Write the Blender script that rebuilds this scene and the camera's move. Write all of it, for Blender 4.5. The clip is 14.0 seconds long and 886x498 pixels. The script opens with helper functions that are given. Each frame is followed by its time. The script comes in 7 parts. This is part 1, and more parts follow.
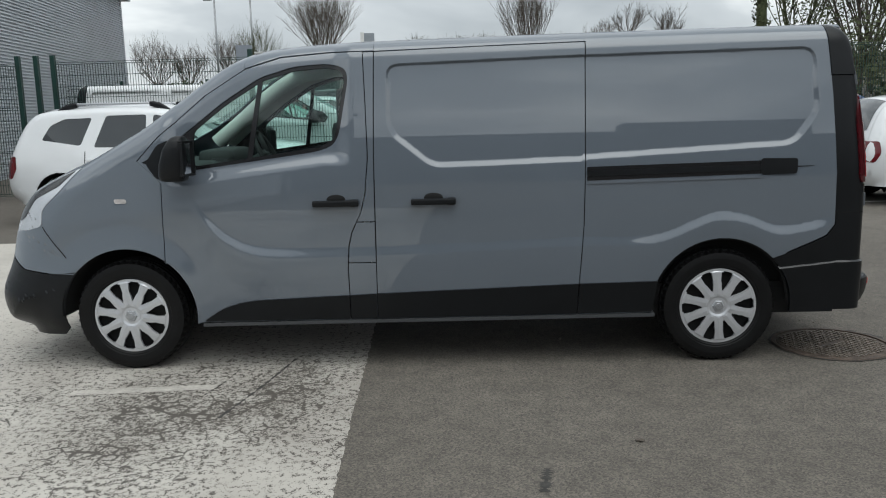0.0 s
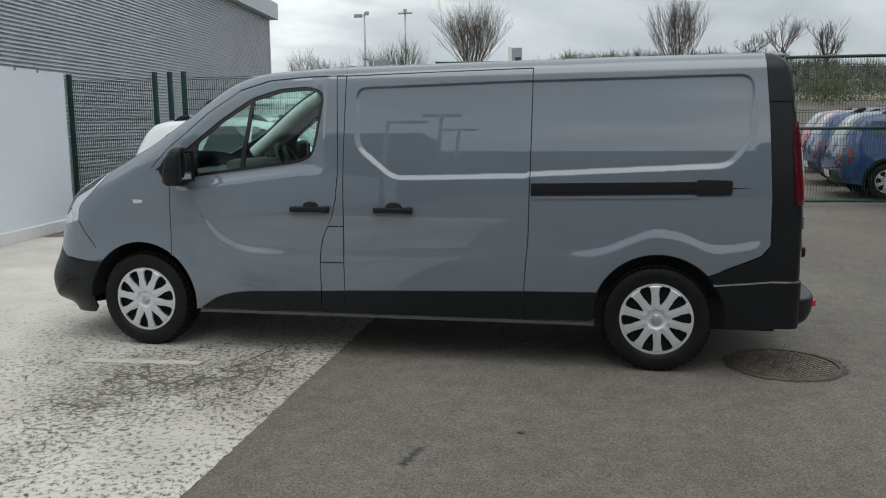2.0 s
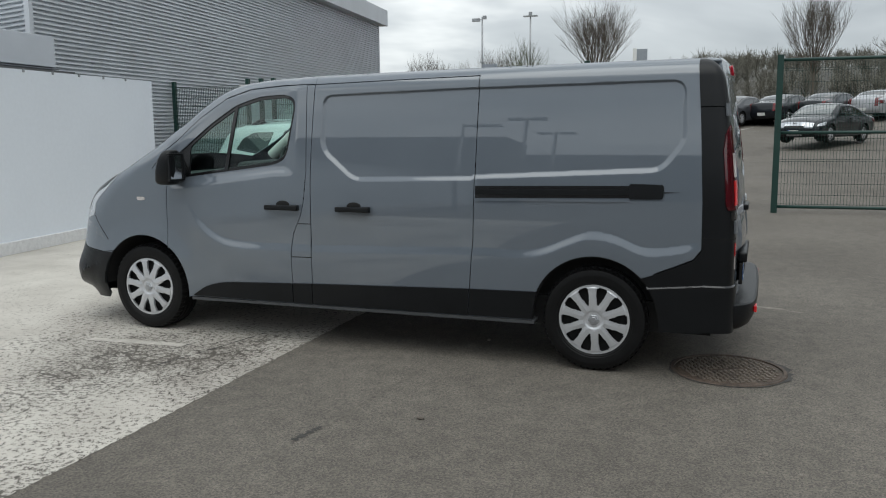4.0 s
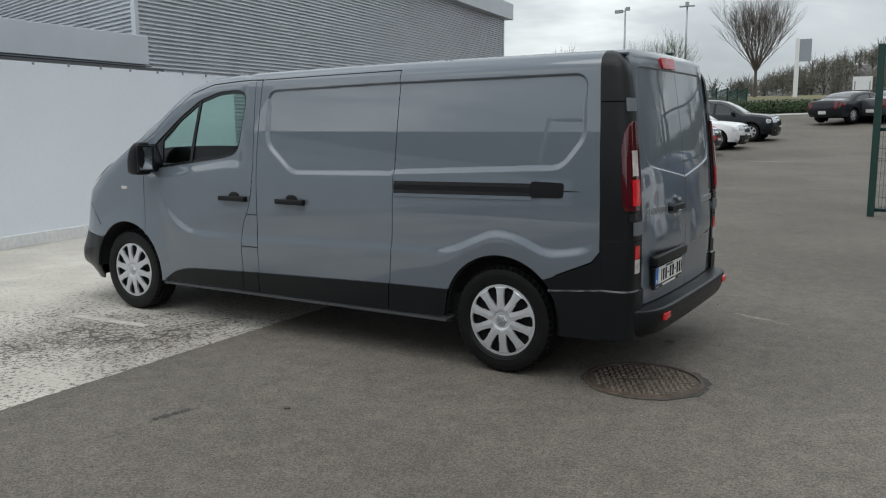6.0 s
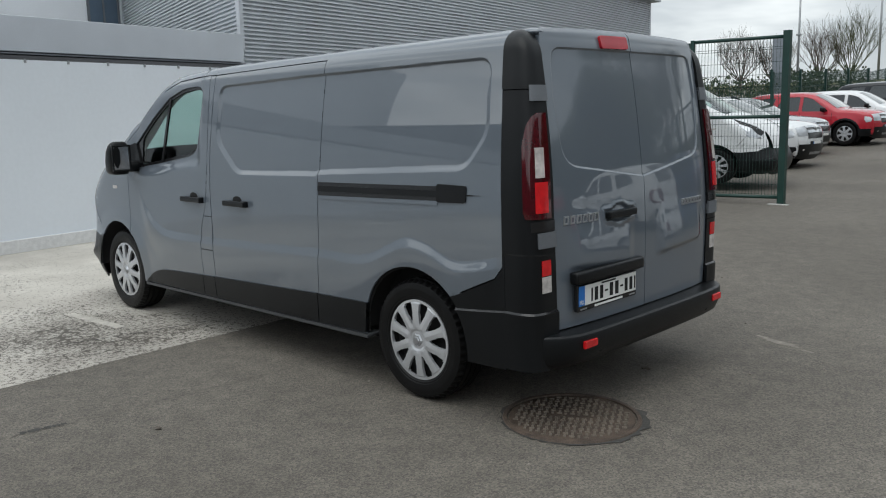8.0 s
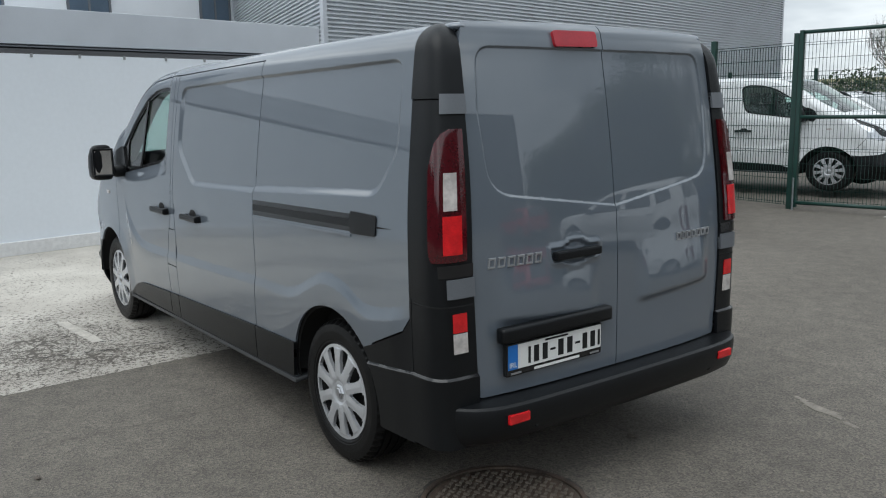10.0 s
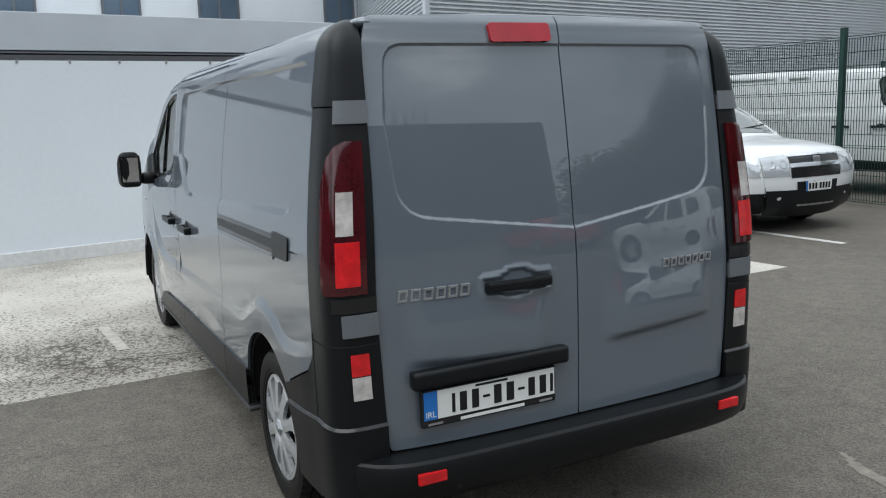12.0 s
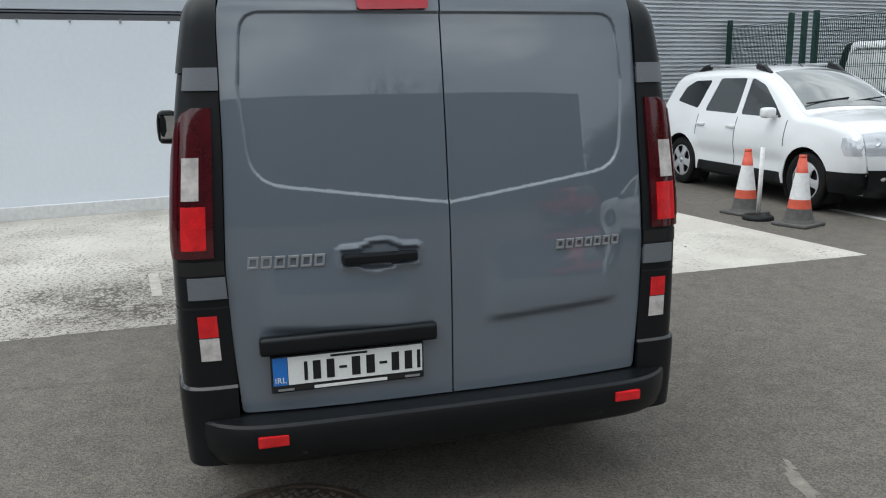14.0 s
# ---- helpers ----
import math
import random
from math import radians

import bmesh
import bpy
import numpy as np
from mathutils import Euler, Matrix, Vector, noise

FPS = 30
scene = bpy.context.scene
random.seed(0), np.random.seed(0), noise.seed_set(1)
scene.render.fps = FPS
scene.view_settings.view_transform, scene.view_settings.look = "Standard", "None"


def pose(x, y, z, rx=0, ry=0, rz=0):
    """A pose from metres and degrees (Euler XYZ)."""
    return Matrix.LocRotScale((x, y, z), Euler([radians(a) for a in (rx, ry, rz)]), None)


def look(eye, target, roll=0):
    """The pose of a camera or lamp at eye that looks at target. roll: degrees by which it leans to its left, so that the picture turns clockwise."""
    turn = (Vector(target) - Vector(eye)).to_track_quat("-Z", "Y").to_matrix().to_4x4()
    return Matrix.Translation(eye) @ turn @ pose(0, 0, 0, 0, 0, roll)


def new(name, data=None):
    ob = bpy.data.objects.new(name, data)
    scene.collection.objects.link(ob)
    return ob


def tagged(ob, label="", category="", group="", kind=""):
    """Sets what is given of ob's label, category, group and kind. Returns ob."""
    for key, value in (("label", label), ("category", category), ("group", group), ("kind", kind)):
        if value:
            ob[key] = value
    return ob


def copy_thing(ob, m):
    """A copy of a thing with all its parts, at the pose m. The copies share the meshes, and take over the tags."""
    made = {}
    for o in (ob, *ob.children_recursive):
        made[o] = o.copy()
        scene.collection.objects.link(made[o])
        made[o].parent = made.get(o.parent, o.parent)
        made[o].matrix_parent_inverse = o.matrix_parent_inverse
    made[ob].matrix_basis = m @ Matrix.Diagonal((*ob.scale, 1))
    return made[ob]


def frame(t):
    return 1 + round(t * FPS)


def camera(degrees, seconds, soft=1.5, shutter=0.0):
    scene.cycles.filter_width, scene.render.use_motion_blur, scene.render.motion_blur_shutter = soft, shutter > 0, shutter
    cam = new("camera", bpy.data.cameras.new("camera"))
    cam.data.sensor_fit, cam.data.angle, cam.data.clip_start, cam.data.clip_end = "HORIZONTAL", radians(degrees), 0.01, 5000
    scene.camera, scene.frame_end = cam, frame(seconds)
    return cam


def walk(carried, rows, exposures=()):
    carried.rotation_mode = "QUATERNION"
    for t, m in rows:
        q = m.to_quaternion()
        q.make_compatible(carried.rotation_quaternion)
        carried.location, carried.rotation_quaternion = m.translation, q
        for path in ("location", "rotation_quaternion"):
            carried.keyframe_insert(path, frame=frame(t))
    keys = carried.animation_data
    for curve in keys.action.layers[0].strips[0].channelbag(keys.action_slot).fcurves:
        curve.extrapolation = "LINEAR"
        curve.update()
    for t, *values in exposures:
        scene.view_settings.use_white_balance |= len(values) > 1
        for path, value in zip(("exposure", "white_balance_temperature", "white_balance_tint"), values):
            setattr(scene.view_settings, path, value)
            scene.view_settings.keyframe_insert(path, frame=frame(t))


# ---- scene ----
cam = camera(56.4, 14.0, soft=1.1)
PATH = [
    (0, (0.27, -5.697, 1.527), (0.215, -3.726, 1.189), -1.4),
    (0.5, (0.64, -5.79, 1.543), (0.476, -3.823, 1.217), -2.0),
    (1, (0.915, -5.812, 1.52), (0.662, -3.853, 1.211), -0.8),
    (1.5, (1.26, -5.915, 1.529), (0.902, -3.971, 1.226), -0.5),
    (2, (1.507, -6.066, 1.545), (1.093, -4.132, 1.244), -0.5),
    (4.3, (2.933, -6.0, 1.551), (2.164, -4.177, 1.258), -0.5),
    (4.5, (3.089, -5.963, 1.553), (2.282, -4.156, 1.259), -0.5),
    (5, (3.413, -5.781, 1.525), (2.518, -4.015, 1.24), -1.0),
    (5.5, (3.736, -5.564, 1.53), (2.766, -3.839, 1.242), -0.7),
    (6, (4.075, -5.33, 1.544), (3.029, -3.652, 1.241), -0.3),
    (6.5, (4.336, -5.007, 1.535), (3.236, -3.364, 1.235), -0.5),
    (7, (4.564, -4.685, 1.518), (3.36, -3.116, 1.215), -0.6),
    (7.5, (4.758, -4.34, 1.543), (3.472, -2.841, 1.231), -0.6),
    (8, (4.904, -3.964, 1.543), (3.531, -2.545, 1.224), -1.4),
    (8.2, (4.958, -3.835, 1.551), (3.556, -2.445, 1.234), -1.3),
    (10.5, (4.99, -2.442, 1.632), (3.359, -1.335, 1.293), -1.4),
    (11, (5.023, -2.183, 1.644), (3.331, -1.17, 1.309), -1.7),
    (11.5, (5.051, -1.972, 1.652), (3.311, -1.041, 1.328), -1.5),
    (12, (5.038, -1.773, 1.637), (3.276, -0.888, 1.303), -1.9),
    (12.5, (5.084, -1.567, 1.638), (3.293, -0.771, 1.238), -1.9),
    (13, (5.159, -1.324, 1.629), (3.335, -0.623, 1.204), -1.4),
    (13.5, (5.221, -1.045, 1.613), (3.371, -0.406, 1.198), -0.5),
    (14, (5.373, -0.813, 1.641), (3.49, -0.281, 1.227), -0.9),
]
walk(cam, [(t, look(eye, target, roll)) for t, eye, target, roll in PATH],
     exposures=[(0, 0.05, 6340, 7.0), (2, 0.05, 6370, 7.0), (4.5, 0.04, 6370, 7.0), (8, 0.06, 6320, 7.0), (10.5, 0.26, 6200, 7.0), (14, 0.38, 6230, 7.0)])

# ==== build ====
from mathutils import geometry

# ---- world, sun ----
world = bpy.data.worlds.new("overcast_sky")
scene.world = world
world.use_nodes = True
wn, wl = world.node_tree.nodes, world.node_tree.links
wn.clear()
w_out = wn.new("ShaderNodeOutputWorld")
w_bg = wn.new("ShaderNodeBackground")
w_sky = wn.new("ShaderNodeTexSky")
w_sky.sky_type = "NISHITA"
w_sky.sun_disc = False
w_sky.sun_elevation = radians(60)
w_sky.sun_rotation = radians(167)
w_tc = wn.new("ShaderNodeTexCoord")
w_map = wn.new("ShaderNodeMapping")
w_map.inputs["Scale"].default_value = (1.0, 1.0, 2.6)
w_no = wn.new("ShaderNodeTexNoise")
w_no.inputs["Scale"].default_value = 2.3
w_no.inputs["Detail"].default_value = 5.0
w_no.inputs["Roughness"].default_value = 0.55
w_no.inputs["Distortion"].default_value = 0.4
w_cr = wn.new("ShaderNodeValToRGB")
w_cr.color_ramp.elements[0].position = 0.34
w_cr.color_ramp.elements[0].color = (0.375, 0.40, 0.425, 1)
w_cr.color_ramp.elements[1].position = 0.70
w_cr.color_ramp.elements[1].color = (1.06, 1.065, 1.05, 1)
w_mid = w_cr.color_ramp.elements.new(0.52)
w_mid.color = (0.56, 0.585, 0.605, 1)
w_mul = wn.new("ShaderNodeMix")
w_mul.data_type = "RGBA"
w_mul.inputs[0].default_value = 0.93
w_sc = wn.new("ShaderNodeVectorMath")
w_sc.operation = "SCALE"
w_sc.inputs["Scale"].default_value = 0.08
wl.new(w_sky.outputs[0], w_sc.inputs[0])
wl.new(w_tc.outputs["Generated"], w_map.inputs["Vector"])
wl.new(w_map.outputs[0], w_no.inputs["Vector"])
wl.new(w_no.outputs["Fac"], w_cr.inputs[0])
wl.new(w_sc.outputs[0], w_mul.inputs[6])
wl.new(w_cr.outputs[0], w_mul.inputs[7])
# an overcast sky is brighter overhead than at the horizon
w_sep = wn.new("ShaderNodeSeparateXYZ")
wl.new(w_tc.outputs["Generated"], w_sep.inputs[0])
w_up = wn.new("ShaderNodeMapRange")
w_up.inputs[1].default_value, w_up.inputs[2].default_value = 0.12, 0.95
w_up.inputs[3].default_value, w_up.inputs[4].default_value = 1.26, 1.80
wl.new(w_sep.outputs["Z"], w_up.inputs[0])
wl.new(w_mul.outputs[2], w_bg.inputs["Color"])
# and brighter on the side of the veiled sun
w_side = wn.new("ShaderNodeMapRange")
w_side.inputs[1].default_value, w_side.inputs[2].default_value = -1.0, 1.0
w_side.inputs[3].default_value, w_side.inputs[4].default_value = 1.10, 0.92
wl.new(w_sep.outputs["Y"], w_side.inputs[0])
w_str = wn.new("ShaderNodeMath")
w_str.operation = "MULTIPLY"
wl.new(w_up.outputs[0], w_str.inputs[0])
wl.new(w_side.outputs[0], w_str.inputs[1])
wl.new(w_str.outputs[0], w_bg.inputs["Strength"])
wl.new(w_bg.outputs[0], w_out.inputs[0])

sun = new("sun", bpy.data.lights.new("sun", "SUN"))
sun.data.energy = 1.2
sun.data.angle = radians(60)
sun.data.color = (1.0, 0.985, 0.94)
sun.matrix_world = look((0, 0, 30), (-3, 13, 0))


# ---- materials ----
def mat(name, col, rough=0.6, metal=0.0, var=0.12, scale=6.0, fine=120.0, bump=0.0, coat=0.0, spec=0.5, col2=None):
    """A plain surface with variation at two scales and a fine bump."""
    m = bpy.data.materials.new(name)
    m.use_nodes = True
    n, l = m.node_tree.nodes, m.node_tree.links
    b = n["Principled BSDF"]
    b.inputs["Roughness"].default_value = rough
    b.inputs["Metallic"].default_value = metal
    b.inputs["Coat Weight"].default_value = coat
    b.inputs["Coat Roughness"].default_value = 0.03
    b.inputs["Specular IOR Level"].default_value = spec
    tc = n.new("ShaderNodeTexCoord")
    big, small = n.new("ShaderNodeTexNoise"), n.new("ShaderNodeTexNoise")
    big.inputs["Scale"].default_value, small.inputs["Scale"].default_value = scale, fine
    big.inputs["Detail"].default_value = 4
    l.new(tc.outputs["Object"], big.inputs["Vector"])
    l.new(tc.outputs["Object"], small.inputs["Vector"])
    add = n.new("ShaderNodeMath")
    add.operation = "MULTIPLY_ADD"
    add.inputs[1].default_value, add.inputs[2].default_value = 0.6, 0.0
    l.new(big.outputs["Fac"], add.inputs[0])
    add2 = n.new("ShaderNodeMath")
    add2.operation = "MULTIPLY_ADD"
    add2.inputs[1].default_value = 0.4
    l.new(small.outputs["Fac"], add2.inputs[0])
    l.new(add.outputs[0], add2.inputs[2])
    ramp = n.new("ShaderNodeValToRGB")
    lo = [max(0, c * (1 - var)) for c in col]
    hi = [min(1, c * (1 + var)) for c in (col2 or col)]
    ramp.color_ramp.elements[0].position, ramp.color_ramp.elements[1].position = 0.36, 0.64
    ramp.color_ramp.elements[0].color, ramp.color_ramp.elements[1].color = (*lo, 1), (*hi, 1)
    l.new(add2.outputs[0], ramp.inputs[0])
    l.new(ramp.outputs[0], b.inputs["Base Color"])
    if bump:
        bp = n.new("ShaderNodeBump")
        bp.inputs["Strength"].default_value, bp.inputs["Distance"].default_value = min(1, bump), 0.003
        l.new(small.outputs["Fac"], bp.inputs["Height"])
        l.new(bp.outputs[0], b.inputs["Normal"])
    return m


def glass(name, tint, rough=0.0, alpha=0.25):
    """Thin tinted pane: part clear, part glossy."""
    m = bpy.data.materials.new(name)
    m.use_nodes = True
    n, l = m.node_tree.nodes, m.node_tree.links
    n.clear()
    out = n.new("ShaderNodeOutputMaterial")
    tr, gl, mx, fr = n.new("ShaderNodeBsdfTransparent"), n.new("ShaderNodeBsdfGlossy"), n.new("ShaderNodeMixShader"), n.new("ShaderNodeLayerWeight")
    tr.inputs[0].default_value = (*tint, 1)
    gl.inputs["Roughness"].default_value = 0.01 + rough
    fr.inputs[0].default_value = 0.5
    pw, ma = n.new("ShaderNodeMath"), n.new("ShaderNodeMath")
    pw.operation, ma.operation = "POWER", "MULTIPLY_ADD"
    pw.inputs[1].default_value = 4.0
    ma.inputs[1].default_value, ma.inputs[2].default_value = 0.9, 0.06
    l.new(fr.outputs["Facing"], pw.inputs[0])
    l.new(pw.outputs[0], ma.inputs[0])
    l.new(ma.outputs[0], mx.inputs[0])
    l.new(tr.outputs[0], mx.inputs[1])
    l.new(gl.outputs[0], mx.inputs[2])
    l.new(mx.outputs[0], out.inputs[0])
    return m


def paint(name, col, rough=0.35, ior=1.5):
    m = mat(name, col, rough, var=0.03, scale=2.0, fine=400, coat=1.0)
    m.node_tree.nodes["Principled BSDF"].inputs["Coat IOR"].default_value = ior
    m.node_tree.nodes["Principled BSDF"].inputs["Coat Roughness"].default_value = 0.012
    m.node_tree.nodes["Principled BSDF"].inputs["Specular IOR Level"].default_value = 0.12
    return m


M_GREY = paint("grey_car_paint", (0.117, 0.137, 0.163), ior=1.80)
M_WHITE = paint("white_car_paint", (0.72, 0.73, 0.74))
M_RED = paint("red_car_paint", (0.42, 0.02, 0.035))
M_BLUE = paint("blue_car_paint", (0.018, 0.048, 0.13))
M_DARK = paint("black_car_paint", (0.010, 0.012, 0.016), ior=1.38)
M_CHARCOAL = paint("charcoal_car_paint", (0.045, 0.047, 0.052))
M_SILVER = paint("silver_car_paint", (0.36, 0.37, 0.39))
M_PLASTIC = mat("black_textured_plastic", (0.0066, 0.0074, 0.0086), 0.36, var=0.15, scale=5, fine=700, bump=0.12, spec=0.26)
M_BLACK = mat("black_gap", (0.006, 0.006, 0.006), 0.9, var=0.1)
M_GLOSSB = mat("gloss_black_plastic", (0.012, 0.012, 0.013), 0.18, var=0.1)
M_RUBBER = mat("tyre_rubber", (0.0065, 0.0065, 0.0068), 0.45, var=0.25, scale=9, fine=260, bump=0.3, spec=0.2)
M_CAP = mat("silver_wheel_plastic", (0.55, 0.56, 0.58), 0.24, metal=0.45, var=0.06)
M_CHROME = mat("chrome_trim", (0.72, 0.73, 0.75), 0.12, metal=1.0, var=0.03)
M_STEEL = mat("brushed_steel", (0.42, 0.43, 0.45), 0.4, metal=0.8, var=0.08)
M_GLASS = glass("green_tinted_glass", (0.72, 0.89, 0.84))
M_GLASSD = glass("dark_tinted_glass", (0.10, 0.12, 0.12))
M_LENSR = mat("dark_red_lens", (0.058, 0.003, 0.006), 0.08, var=0.25, scale=14, coat=0.4)
M_LENSRB = mat("bright_red_lens", (0.60, 0.010, 0.014), 0.2, var=0.22, scale=22, fine=220, bump=0.25, coat=0.3)
M_LENSW = mat("clear_lens", (0.54, 0.50, 0.48), 0.12, var=0.22, scale=18, fine=60, bump=0.12, coat=0.6)
M_HEAD = mat("headlamp_lens", (0.55, 0.57, 0.60), 0.08, metal=0.35, var=0.08, scale=8, coat=1.0)
M_HINGE = mat("grey_hinge_cover", (0.13, 0.14, 0.155), 0.45, var=0.06)
M_SILL = mat("dull_grey_sill", (0.055, 0.058, 0.062), 0.5, var=0.1)
M_PLATE = mat("white_plate", (0.75, 0.75, 0.73), 0.35, var=0.04)
M_PLATEB = mat("blue_plate_band", (0.02, 0.16, 0.52), 0.35, var=0.04)
M_INT = mat("dark_grey_interior", (0.028, 0.029, 0.03), 0.8, var=0.15)
M_SEAT = mat("dark_seat_fabric", (0.035, 0.036, 0.04), 0.95, var=0.2, bump=0.3)
M_INTL = mat("light_headlining", (0.60, 0.595, 0.57), 0.9, var=0.08)
M_GREEN = mat("dark_green_coated_steel", (0.009, 0.040, 0.032), 0.45, var=0.15)
M_GALV = mat("galvanised_steel", (0.30, 0.31, 0.32), 0.45, metal=0.5, var=0.12)
M_TARP = mat("white_painted_hoarding", (0.70, 0.74, 0.79), 0.5, var=0.025, scale=0.7, fine=18)
M_FASCIA = mat("light_grey_metal_fascia", (0.54, 0.565, 0.60), 0.42, var=0.05, scale=1.5)
M_CORR = mat("grey_corrugated_cladding", (0.60, 0.63, 0.66), 0.42, metal=0.1, var=0.07, scale=1.2, fine=30)
M_RENDER = mat("white_render_wall", (0.78, 0.80, 0.83), 0.8, var=0.04, scale=0.8, fine=60)
M_WINDOW = mat("blue_grey_window_glass", (0.10, 0.14, 0.19), 0.06, var=0.25, scale=0.8)
M_CONC = mat("pale_concrete", (0.40, 0.39, 0.37), 0.9, var=0.14, scale=4, fine=70, bump=0.5)
M_IRONT = mat("worn_iron_tread", (0.115, 0.095, 0.078), 0.6, var=0.25, scale=14, fine=160, bump=0.4, col2=(0.16, 0.135, 0.11))
M_BRAKE = mat("crimson_lens", (0.40, 0.010, 0.022), 0.15, var=0.15, coat=0.3)
M_TAIL = mat("red_tail_lens", (0.11, 0.005, 0.008), 0.15, var=0.15, scale=12, coat=0.4)
M_IRON = mat("rusty_cast_iron", (0.048, 0.036, 0.028), 0.7, var=0.3, scale=12, fine=160, bump=0.6, col2=(0.088, 0.062, 0.046))
M_LINEP = mat("old_line_paint", (0.46, 0.43, 0.385), 0.85, var=0.25, scale=9, fine=60, bump=0.3)
M_LINE = mat("worn_white_line_paint", (0.50, 0.49, 0.47), 0.85, var=0.25, scale=9, fine=90, bump=0.3)
M_TAR = mat("dark_tar_joint", (0.05, 0.047, 0.043), 0.85, var=0.3, scale=20)
M_SCRAPE = mat("pale_mortar_scrape", (0.205, 0.185, 0.157), 0.9, var=0.25, scale=18, fine=120, bump=0.5)
M_TARF = mat("weathered_asphalt_joint", (0.122, 0.109, 0.092), 0.9, var=0.42, scale=30, fine=150, bump=0.6)
M_SCRUB = mat("winter_scrub", (0.045, 0.06, 0.028), 0.9, var=0.35, scale=2)
M_BARK = mat("grey_brown_bark", (0.095, 0.080, 0.066), 0.95, var=0.3, scale=12, bump=0.5)
M_BARKG = mat("ivy_green_bark", (0.075, 0.085, 0.04), 0.95, var=0.35, scale=8, bump=0.5)
M_TWIG = mat("brown_twigs", (0.112, 0.106, 0.086), 0.95, var=0.35, scale=0.9)
M_IVY = mat("ivy_leaf", (0.05, 0.062, 0.022), 0.8, var=0.4, scale=3)
M_HEDGE = mat("hedge_leaf", (0.035, 0.06, 0.02), 0.8, var=0.4, scale=3)
M_GRASS = mat("winter_grass", (0.13, 0.12, 0.055), 0.95, var=0.3, scale=0.4, fine=9, bump=0.5)
M_HILL = mat("winter_woodland", (0.085, 0.082, 0.075), 0.95, var=0.35, scale=0.12, fine=2)
M_CONEB = mat("dusty_grey_rubber", (0.085, 0.082, 0.078), 0.8, var=0.2, scale=14, fine=150, bump=0.3)
M_ORANGE = mat("orange_cone_plastic", (0.56, 0.085, 0.045), 0.5, var=0.12, scale=20)
M_CONEW = mat("white_reflective_sleeve", (0.66, 0.66, 0.66), 0.45, var=0.1, scale=20)
M_SIGN = mat("dull_blue_sign", (0.25, 0.275, 0.31), 0.5, var=0.08)
M_CARGLASS = mat("dark_car_window", (0.022, 0.026, 0.028), 0.04, var=0.1, coat=1.0)
# Base lighter than the side glass: reflected sky and pale cabin put into colour.
M_SCREEN = mat("pale_sky_sheen_windscreen", (0.085, 0.097, 0.094), 0.04, var=0.15, coat=1.0)
M_SCREEN.node_tree.nodes["Principled BSDF"].inputs["Coat IOR"].default_value = 1.9
# Dark far walls; also puts shade colour into the gap above the hoarding.
M_WALLGAP = mat("dark_far_wall_and_gap_shade", (0.10, 0.10, 0.105), 0.8, var=0.15, scale=0.5)


def asphalt():
    m = mat("grey_asphalt", (0.082, 0.078, 0.073), 0.85, var=0.10)
    n, l = m.node_tree.nodes, m.node_tree.links
    b = n["Principled BSDF"]
    for k in list(n):
        if k.type not in {"BSDF_PRINCIPLED", "OUTPUT_MATERIAL"}:
            n.remove(k)
    tc = n.new("ShaderNodeTexCoord")
    vals = []
    for sc, dt in ((0.35, 5), (7.0, 4), (95.0, 2)):
        t = n.new("ShaderNodeTexNoise")
        t.inputs["Scale"].default_value, t.inputs["Detail"].default_value = sc, dt
        l.new(tc.outputs["Object"], t.inputs["Vector"])
        vals.append(t)
    vo = n.new("ShaderNodeTexVoronoi")
    vo.inputs["Scale"].default_value = 130
    l.new(tc.outputs["Object"], vo.inputs["Vector"])
    r1 = n.new("ShaderNodeValToRGB")
    r1.color_ramp.elements[0].position, r1.color_ramp.elements[1].position = 0.3, 0.72
    r1.color_ramp.elements[0].color, r1.color_ramp.elements[1].color = (0.101, 0.089, 0.075, 1), (0.162, 0.146, 0.125, 1)
    l.new(vals[0].outputs["Fac"], r1.inputs[0])
    m1 = n.new("ShaderNodeMix")
    m1.data_type, m1.blend_type = "RGBA", "MULTIPLY"
    m1.inputs[0].default_value = 0.5
    r2 = n.new("ShaderNodeValToRGB")
    r2.color_ramp.elements[0].position, r2.color_ramp.elements[1].position = 0.3, 0.65
    r2.color_ramp.elements[0].color, r2.color_ramp.elements[1].color = (0.62, 0.62, 0.62, 1), (1.1, 1.1, 1.1, 1)
    l.new(vals[1].outputs["Fac"], r2.inputs[0])
    l.new(r1.outputs[0], m1.inputs[6])
    l.new(r2.outputs[0], m1.inputs[7])
    m2 = n.new("ShaderNodeMix")
    m2.data_type, m2.blend_type = "RGBA", "MULTIPLY"
    m2.inputs[0].default_value = 0.85
    r3 = n.new("ShaderNodeValToRGB")
    r3.color_ramp.elements[0].position, r3.color_ramp.elements[1].position = 0.12, 0.9
    r3.color_ramp.elements[0].color, r3.color_ramp.elements[1].color = (0.45, 0.45, 0.45, 1), (1.45, 1.43, 1.4, 1)
    l.new(vo.outputs["Color"], r3.inputs[0])
    l.new(m1.outputs[2], m2.inputs[6])
    l.new(r3.outputs[0], m2.inputs[7])
    l.new(m2.outputs[2], b.inputs["Base Color"])
    bp = n.new("ShaderNodeBump")
    bp.inputs["Strength"].default_value, bp.inputs["Distance"].default_value = 0.6, 0.006
    l.new(vo.outputs["Distance"], bp.inputs["Height"])
    l.new(bp.outputs[0], b.inputs["Normal"])
    b.inputs["Roughness"].default_value = 0.82
    return m


